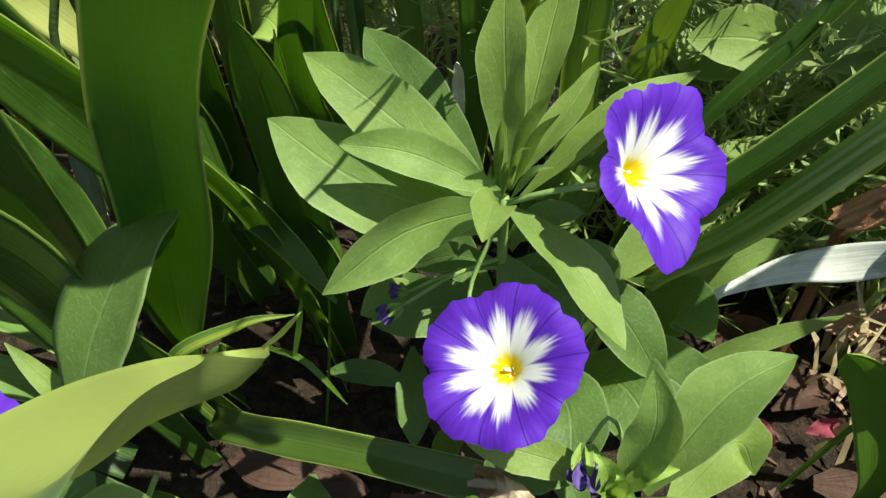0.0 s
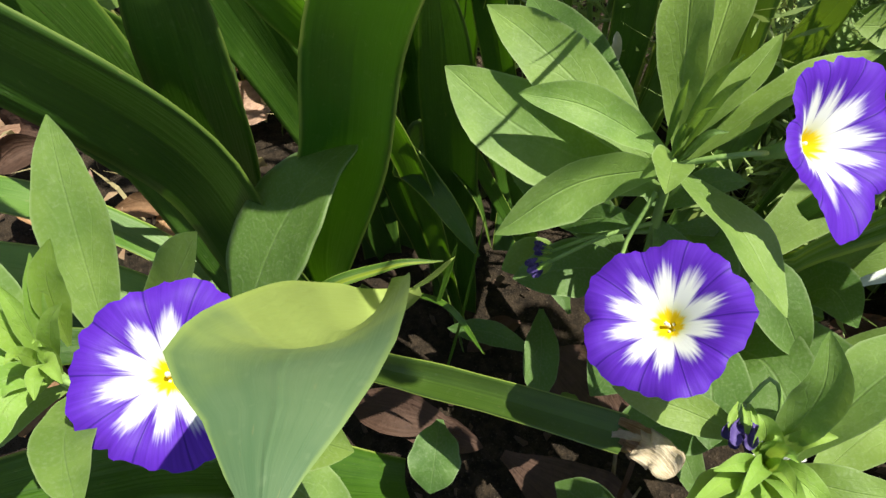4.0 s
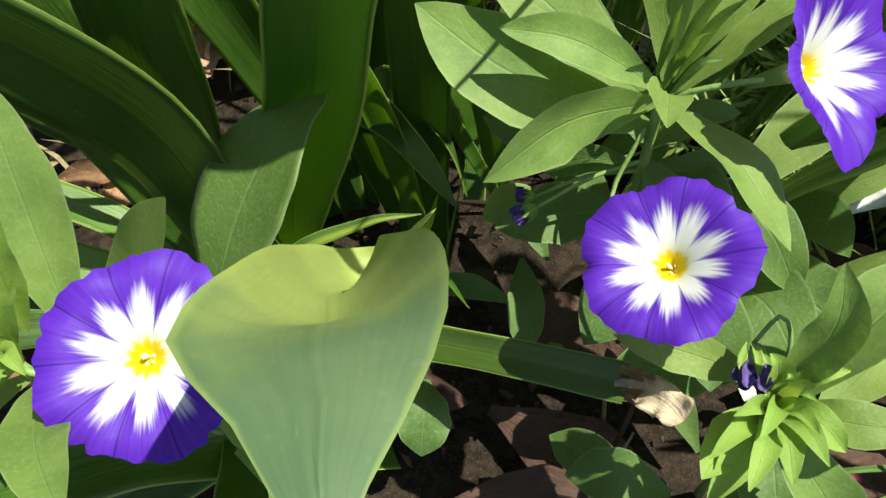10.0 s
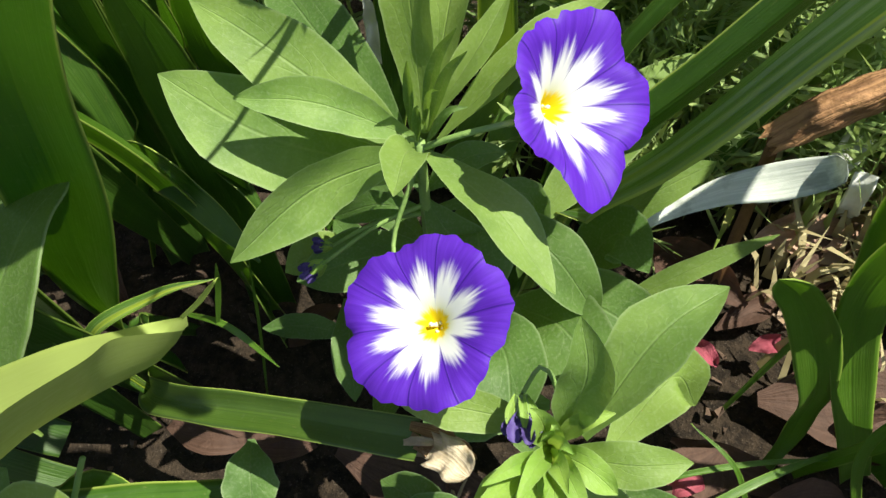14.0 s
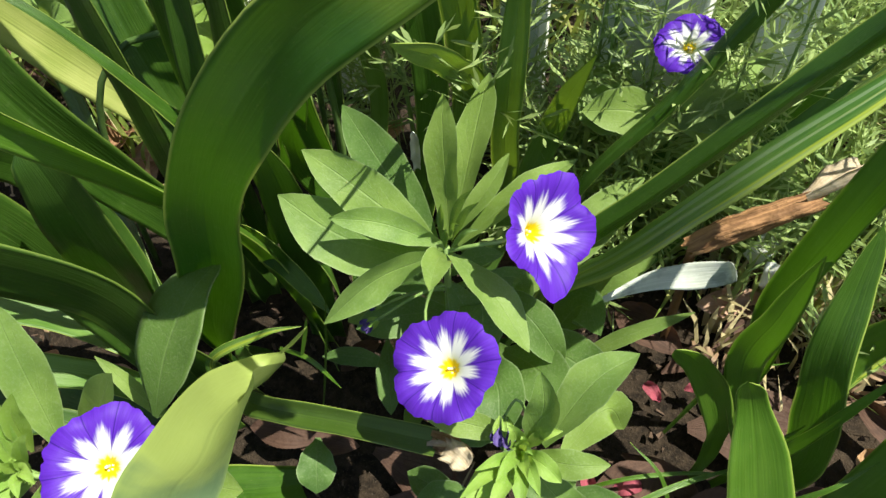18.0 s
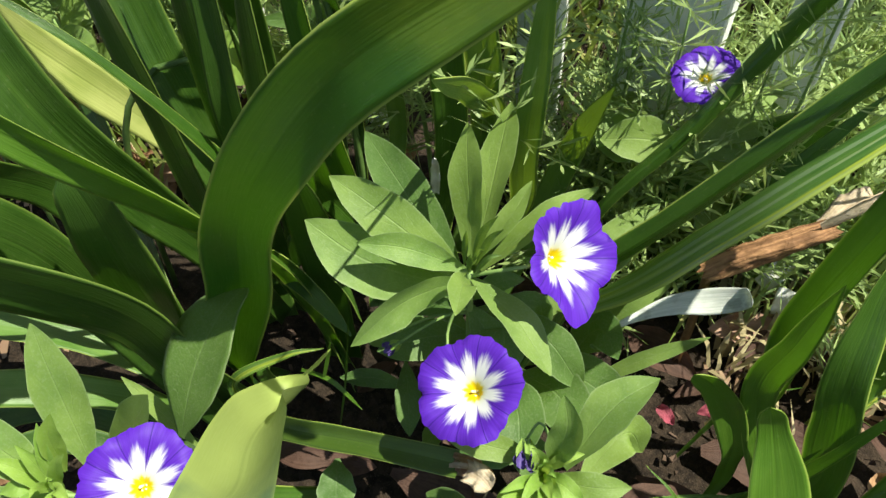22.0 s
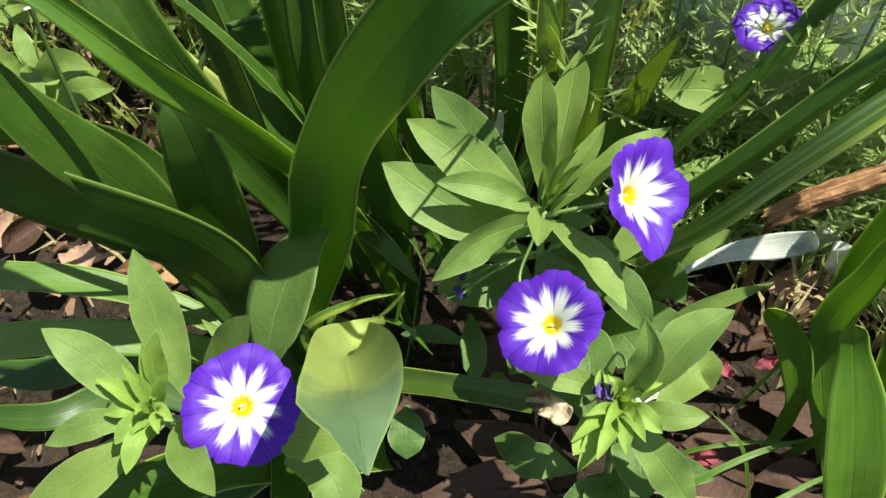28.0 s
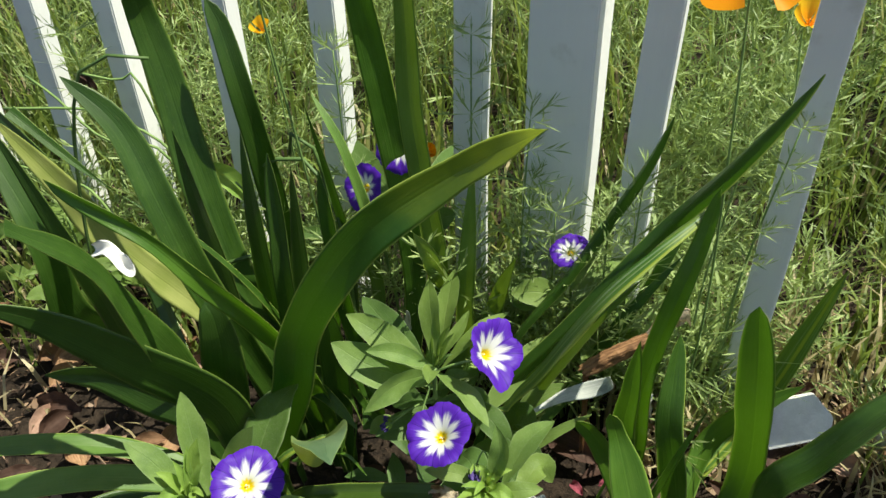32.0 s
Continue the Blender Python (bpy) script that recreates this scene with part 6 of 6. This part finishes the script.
stem(scape, ((-0.30, 0.20, 0.0), (-0.29, 0.21, 0.20), (-0.26, 0.22, 0.33), (-0.21, 0.23, 0.34)), 0.0016, 0.0012, material=STALK_DARK)
bright = plant("yellow_green_seedling", (-0.165, 0.26, 0), "bright yellow-green seedling with rounded leaves", "seedling")
stem(bright, ((-0.155, 0.275, 0.0), (-0.158, 0.27, 0.12), (-0.168, 0.262, 0.20), (-0.177, 0.253, 0.228)), 0.0012, 0.0009)
oval(bright, ((-0.168, 0.262, 0.20), (-0.180, 0.256, 0.225), (-0.200, 0.252, 0.245)), 0.020, fold=0.5, ruffle=0.15, material=OVAL_YOUNG)
oval(bright, ((-0.158, 0.270, 0.12), (-0.165, 0.266, 0.140), (-0.185, 0.268, 0.15)), 0.030, fold=0.2, ruffle=0.15, material=OVAL_YOUNG)
oval(bright, ((-0.158, 0.270, 0.10), (-0.140, 0.262, 0.115), (-0.125, 0.252, 0.11)), 0.026, fold=0.2, ruffle=0.15, material=OVAL_YOUNG)


# ---- feathery foliage and grass behind ----
def fence_y(x):
    return 0.350 - 0.2 * x


def fronds(count, box, tall, seed, reach=1.0, clumps=0, before_fence=False):
    """Feathery sprigs: a bent stem with paired arms, each split into flat needles; gathered in clumps."""
    rng = random.Random(seed)
    made = []
    hearts = [(rng.uniform(box[0], box[2]), rng.uniform(box[1], box[3])) for _ in range(clumps)]

    def needle(a, b, w):
        d = b - a
        s = d.cross(Vector((rng.uniform(-1, 1), rng.uniform(-1, 1), rng.uniform(-1, 1)))).normalized() * w
        m = a.lerp(b, 0.55)
        made.append(((a, m - s, b, m + s), ((0, 1, 2, 3),)))

    for _ in range(count):
        if clumps:
            c = rng.choice(hearts)
            x, y = rng.gauss(c[0], 0.035), rng.gauss(c[1], 0.035)
        else:
            x, y = rng.uniform(box[0], box[2]), rng.uniform(box[1], box[3])
        if before_fence:
            y = fence_y(x) - rng.uniform(0.022, 0.06)
        h = tall * rng.uniform(0.5, 1.0)
        turn = rng.uniform(0, 6.28) if not before_fence else rng.uniform(3.4, 6.0)
        out = Vector((math.cos(turn), math.sin(turn), 0)) * h * rng.uniform(0.1, 0.5)
        foot = Vector((x, y, 0))
        last = foot
        for i in range(1, 9):
            s = i / 8
            p = foot + out * s ** 1.6 + Vector((0, 0, h * s))
            needle(last, p + (p - last) * 0.5, 0.0008)
            if i > 2:
                for half in (-1, 1):
                    arm = (out.cross(Vector((0, 0, 1))).normalized() * half + Vector((0, 0, 0.5)) + Vector((rng.uniform(-0.7, 0.7), rng.uniform(-0.7, 0.7), 0))).normalized()
                    size = (0.026 * (1.15 - s) + 0.008) * reach
                    end = p + arm * size
                    needle(p, end, 0.0007)
                    for k in range(4):
                        q = p.lerp(end, 0.30 + 0.22 * k)
                        way = (arm * 1.2 + Vector((rng.uniform(-1, 1), rng.uniform(-1, 1), rng.uniform(-0.4, 0.9)))).normalized()
                        needle(q, q + way * size * rng.uniform(0.7, 1.1), 0.0010)
            last = p
    return made


def sprig(foot, head, seed, tufts=5, size=0.020):
    """A bare poppy stem that ends in finely divided feathery leaves."""
    rng = random.Random(seed)
    thing = plant("feathery_sprig", (foot[0], foot[1], 0), "thin upright stem with finely cut feathery grey-green leaves", "sprig", "feathery sprigs by the fence")
    a, b = Vector(foot), Vector(head)
    line = [a, a.lerp(b, 0.5) + Vector((rng.uniform(-0.01, 0.01), rng.uniform(-0.006, 0.006), 0)), b]
    places, ways, _ = curve_through(line, 20)
    part("stem", tube(line, 0.0012, 0.0006, 6, 12), STEM, thing)
    for k in range(tufts):
        at = places[20 - k * 2 if k < 4 else 12 - (k - 4) * 2]
        turn = rng.uniform(0, 6.28)
        verts, faces = [], []

        def needle(x, y, w):
            s = (y - x).cross(Vector((rng.uniform(-1, 1), rng.uniform(-1, 1), rng.uniform(-1, 1)))).normalized() * w
            n = len(verts)
            verts.extend((x, x.lerp(y, 0.5) - s, y, x.lerp(y, 0.5) + s))
            faces.append((n, n + 1, n + 2, n + 3))

        for arm in range(5):
            t = turn + 1.257 * arm
            out = Vector((math.cos(t), math.sin(t), rng.uniform(0.1, 0.9))).normalized()
            end = at + out * size * rng.uniform(0.7, 1.1)
            needle(at, end, 0.0010)
            for i in range(5):
                q = at.lerp(end, 0.3 + 0.16 * i)
                for _ in range(2):
                    way = (out + Vector((rng.uniform(-1, 1), rng.uniform(-1, 1), rng.uniform(-0.6, 1)))).normalized()
                    needle(q, q + way * size * rng.uniform(0.45, 0.75), 0.0006)
        me = bpy.data.meshes.new("feathery_leaf")
        me.from_pydata([tuple(v) for v in verts], [], faces)
        me.materials.append(FERNY)
        leaf = new("feathery_leaf", me)
        leaf.parent = thing
        leaf.matrix_parent_inverse = thing.matrix_basis.inverted()
    return thing


for k, (foot, head) in enumerate((((0.049, 0.302, 0), (0.049, 0.290, 0.227)), ((0.080, 0.297, 0), (0.070, 0.285, 0.209)), ((-0.010, 0.342, 0), (-0.005, 0.330, 0.329)), ((0.222, 0.292, 0), (0.228, 0.282, 0.300)), ((0.121, 0.292, 0), (0.111, 0.280, 0.210)), ((-0.108, 0.352, 0), (-0.118, 0.340, 0.303)), ((-0.187, 0.352, 0), (-0.187, 0.340, 0.224)), ((0.045, 0.312, 0), (0.045, 0.300, 0.279)), ((-0.389, 0.412, 0), (-0.399, 0.400, 0.271)), ((0.196, 0.282, 0), (0.196, 0.270, 0.294)), ((0.132, 0.297, 0), (0.132, 0.285, 0.240)))):
    sprig(foot, head, 40 + k, 5 + k % 3, 0.020 + 0.003 * (k % 3))

def blades(count, box, tall, seed, clumps=0):
    rng = random.Random(seed)
    made = []
    hearts = [(rng.uniform(box[0], box[2]), rng.uniform(box[1], box[3])) for _ in range(clumps)]
    for _ in range(count):
        x, y = rng.uniform(box[0], box[2]), rng.uniform(box[1], box[3])
        if clumps:
            heart = rng.choice(hearts)
            x, y = rng.gauss(heart[0], 0.030), max(rng.gauss(heart[1], 0.030), box[1])
        h, turn = tall * rng.uniform(0.35, 1.0), rng.uniform(0, 6.28)
        out = Vector((math.cos(turn), math.sin(turn), 0)) * h * rng.uniform(0.1, 0.9)
        s = Vector((-math.sin(turn), math.cos(turn), 0)) * rng.uniform(0.0010, 0.0026)
        a, b, c = Vector((x, y, 0)), Vector((x, y, h * 0.6)) + out * 0.35, Vector((x, y, h * 0.92)) + out
        made.append(((a - s, a + s, b + s * 0.8, b - s * 0.8, c), ((0, 1, 2, 3), (3, 2, 4))))
    return made


scatter_mesh("feathery_foliage", fronds(420, (-0.75, 0.50, 0.75, 0.95), 0.30, 3, 1.3, 34) + fronds(260, (-1.1, 0.95, 1.0, 1.6), 0.34, 4, 1.6, 26) + fronds(46, (-0.5, 0.34, -0.02, 0.47), 0.20, 5, 1.0, 0, True) + fronds(70, (0.12, 0.345, 0.27, 0.47), 0.15, 6, 1.1, 10) + fronds(40, (0.27, 0.375, 0.55, 0.47), 0.13, 26, 0.9, 8) + fronds(34, (0.03, 0.28, 0.16, 0.33), 0.17, 7, 0.8, 0, True) + fronds(26, (-0.16, 0.30, 0.03, 0.36), 0.25, 8, 0.9, 0, True) + fronds(12, (0.13, 0.285, 0.25, 0.32), 0.09, 19, 0.9, 14) + fronds(70, (0.02, 0.285, 0.22, 0.330), 0.12, 20, 0.9, 16) + blades(150, (0.03, 0.275, 0.235, 0.325), 0.19, 31) + blades(40, (0.10, 0.245, 0.22, 0.29), 0.09, 32) + fronds(30, (0.38, 0.18, 0.60, 0.30), 0.12, 9, 1.0, 9), FERNY, "feathery grey-green poppy foliage behind and through the fence", "foliage")
scatter_mesh("grass", blades(700, (-0.9, 0.48, 0.85, 1.1), 0.42, 33) + blades(2600, (-0.95, 0.42, 0.85, 1.1), 0.20, 11, 110) + blades(2400, (-0.8, 0.40, 0.75, 0.85), 0.09, 21, 90) + blades(2300, (-1.2, 1.1, 1.1, 1.8), 0.25, 12) + blades(420, (0.33, 0.22, 0.7, 0.45), 0.12, 13) + blades(420, (-0.6, 0.22, -0.22, 0.42), 0.10, 14) + blades(160, (-0.05, 0.25, 0.25, 0.36), 0.09, 15), GRASS, "green grass behind the fence", "grass")
scatter_mesh("dry_grass", blades(800, (-0.95, 0.45, 0.85, 1.2), 0.14, 16) + blades(180, (0.12, 0.16, 0.55, 0.36), 0.05, 17) + blades(300, (0.13, 0.215, 0.255, 0.31), 0.045, 23) + blades(420, (0.325, 0.20, 0.52, 0.31), 0.055, 24) + blades(260, (0.22, 0.295, 0.55, 0.42), 0.10, 19) + blades(160, (-0.55, 0.15, -0.2, 0.40), 0.05, 18), GRASS_DRY, "straw-coloured dry grass between the green", "grass")
for pts, w in ((((0.080, 0.084, 0.005), (0.094, 0.094, 0.032), (0.125, 0.118, 0.042), (0.160, 0.143, 0.030)), 0.0034), (((0.070, 0.108, 0.0), (0.095, 0.116, 0.030), (0.125, 0.127, 0.036), (0.160, 0.139, 0.028)), 0.0024), (((0.048, 0.040, 0.0), (0.052, 0.052, 0.030), (0.049, 0.062, 0.040)), 0.0030), (((0.150, 0.120, 0.0), (0.190, 0.130, 0.05), (0.215, 0.150, 0.06)), 0.0030), (((0.135, 0.100, 0.0), (0.120, 0.120, 0.04), (0.100, 0.132, 0.05)), 0.0022), (((0.120, 0.160, 0.0), (0.140, 0.175, 0.06), (0.165, 0.180, 0.08)), 0.0026), (((0.085, 0.098, 0.005), (0.12, 0.085, 0.045), (0.155, 0.11, 0.05), (0.175, 0.125, 0.035)), 0.003), (((0.06, 0.05, 0.0), (0.064, 0.055, 0.03), (0.060, 0.060, 0.05)), 0.003), (((-0.075, 0.118, 0.09), (-0.055, 0.112, 0.10), (-0.040, 0.108, 0.085)), 0.0024), (((-0.06, 0.113, 0.098), (-0.057, 0.118, 0.115), (-0.0545, 0.1195, 0.128)), 0.002), (((-0.07, 0.125, 0.0), (-0.058, 0.128, 0.07), (-0.050, 0.132, 0.13)), 0.0012), (((0.175, 0.115, 0.0), (0.155, 0.13, 0.06), (0.165, 0.135, 0.11)), 0.004), (((0.15, 0.14, 0.0), (0.165, 0.13, 0.10), (0.185, 0.14, 0.17)), 0.006)):
    tuft = plant("grass_blade", (pts[0][0], pts[0][1], 0), "single thin green grass blade between the plants", "grass blade", "stray grass blades")
    strap(tuft, pts, w, material=STRAP_YOUNG)

# ---- low broad-leaved weeds in the sun behind the clump ----
rng = random.Random(91)
for x, y, reach in ((-0.33, 0.31, 0.050), (-0.42, 0.34, 0.055), (-0.26, 0.36, 0.045), (-0.50, 0.30, 0.060), (-0.36, 0.24, 0.045), (-0.16, 0.33, 0.045), (0.04, 0.30, 0.040), (0.12, 0.29, 0.040)):
    weed = plant("low_weed", (x, y, 0), "low weed with pale grey-green oval leaves by the fence", "weed", "low weeds by the fence")
    for k in range(9):
        turn = 2.4 * k + rng.uniform(-0.3, 0.3)
        out = Vector((math.cos(turn), math.sin(turn), 0))
        root = Vector((x, y, rng.uniform(0.03, 0.09)))
        tip = root + out * reach * rng.uniform(0.7, 1.1) + Vector((0, 0, rng.uniform(0.0, 0.035)))
        oval(weed, (root, (root + tip) / 2 + Vector((0, 0, 0.010)), tip), rng.uniform(0.012, 0.022), ruffle=0.16)
    stem(weed, ((x, y, 0.0), (x + 0.003, y - 0.002, 0.05), (x, y, 0.10)), 0.0016, 0.0010)

# ---- spent poppy stems leaning over the clump ----
for pts, withered_end in ((((-0.257, 0.316, 0.190), (-0.304, 0.309, 0.240), (-0.332, 0.304, 0.250), (-0.400, 0.293, 0.250)), False), (((-0.278, 0.328, 0.190), (-0.337, 0.323, 0.210), (-0.381, 0.335, 0.240), (-0.419, 0.352, 0.250)), False), (((-0.318, 0.275, 0.170), (-0.363, 0.294, 0.180), (-0.420, 0.298, 0.190)), False), (((-0.305, 0.356, 0.240), (-0.330, 0.356, 0.250), (-0.359, 0.347, 0.260)), True)):
    foot = Vector((pts[0][0] + 0.02, pts[0][1] + 0.03, 0))
    bare = plant("bare_stem", tuple(foot), "pale green bare flower stem leaning to one side", "stem", "bare leaning stems")
    part("stem", tube((foot, *(Vector(p) for p in pts)), 0.0016, 0.0011, 7, 24), STEM, bare)
    if withered_end:
        p = Vector(pts[-1])
        for k in range(4):
            q = p + Vector((0.004 * k - 0.004, 0.002 * k, -0.010 - 0.003 * k))
            strap(bare, (p, (p + q) / 2 + Vector((0.002, 0, 0.001)), q), 0.006, fold=0.6, ruffle=0.5, material=DRY_RED, label="shrivelled brown petal").name = "withered_petal"

# Inner leaves, mostly hidden, added to shade the soil; their dark colour holds shade too.
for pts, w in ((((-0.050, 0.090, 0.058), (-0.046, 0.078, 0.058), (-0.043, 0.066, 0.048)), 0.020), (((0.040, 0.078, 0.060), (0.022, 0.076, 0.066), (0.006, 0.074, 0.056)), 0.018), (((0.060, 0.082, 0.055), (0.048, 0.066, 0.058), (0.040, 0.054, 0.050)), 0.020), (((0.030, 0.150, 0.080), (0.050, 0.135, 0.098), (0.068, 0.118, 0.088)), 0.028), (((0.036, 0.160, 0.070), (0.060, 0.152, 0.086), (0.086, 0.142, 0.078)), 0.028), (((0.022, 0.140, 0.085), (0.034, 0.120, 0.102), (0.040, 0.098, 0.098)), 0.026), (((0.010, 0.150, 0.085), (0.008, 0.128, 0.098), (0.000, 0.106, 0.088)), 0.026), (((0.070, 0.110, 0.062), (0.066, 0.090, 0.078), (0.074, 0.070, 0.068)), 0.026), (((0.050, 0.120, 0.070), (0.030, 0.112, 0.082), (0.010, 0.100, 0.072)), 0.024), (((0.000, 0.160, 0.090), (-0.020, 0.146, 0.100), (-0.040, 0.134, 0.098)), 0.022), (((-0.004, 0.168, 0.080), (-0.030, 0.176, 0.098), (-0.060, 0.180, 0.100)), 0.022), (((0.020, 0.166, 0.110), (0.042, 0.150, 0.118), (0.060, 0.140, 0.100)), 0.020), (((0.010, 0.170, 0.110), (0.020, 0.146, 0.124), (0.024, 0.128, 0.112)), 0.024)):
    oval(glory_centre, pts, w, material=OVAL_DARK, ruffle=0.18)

# ---- low leaves, shade put into their colour, that hide the soil under the morning glories ----
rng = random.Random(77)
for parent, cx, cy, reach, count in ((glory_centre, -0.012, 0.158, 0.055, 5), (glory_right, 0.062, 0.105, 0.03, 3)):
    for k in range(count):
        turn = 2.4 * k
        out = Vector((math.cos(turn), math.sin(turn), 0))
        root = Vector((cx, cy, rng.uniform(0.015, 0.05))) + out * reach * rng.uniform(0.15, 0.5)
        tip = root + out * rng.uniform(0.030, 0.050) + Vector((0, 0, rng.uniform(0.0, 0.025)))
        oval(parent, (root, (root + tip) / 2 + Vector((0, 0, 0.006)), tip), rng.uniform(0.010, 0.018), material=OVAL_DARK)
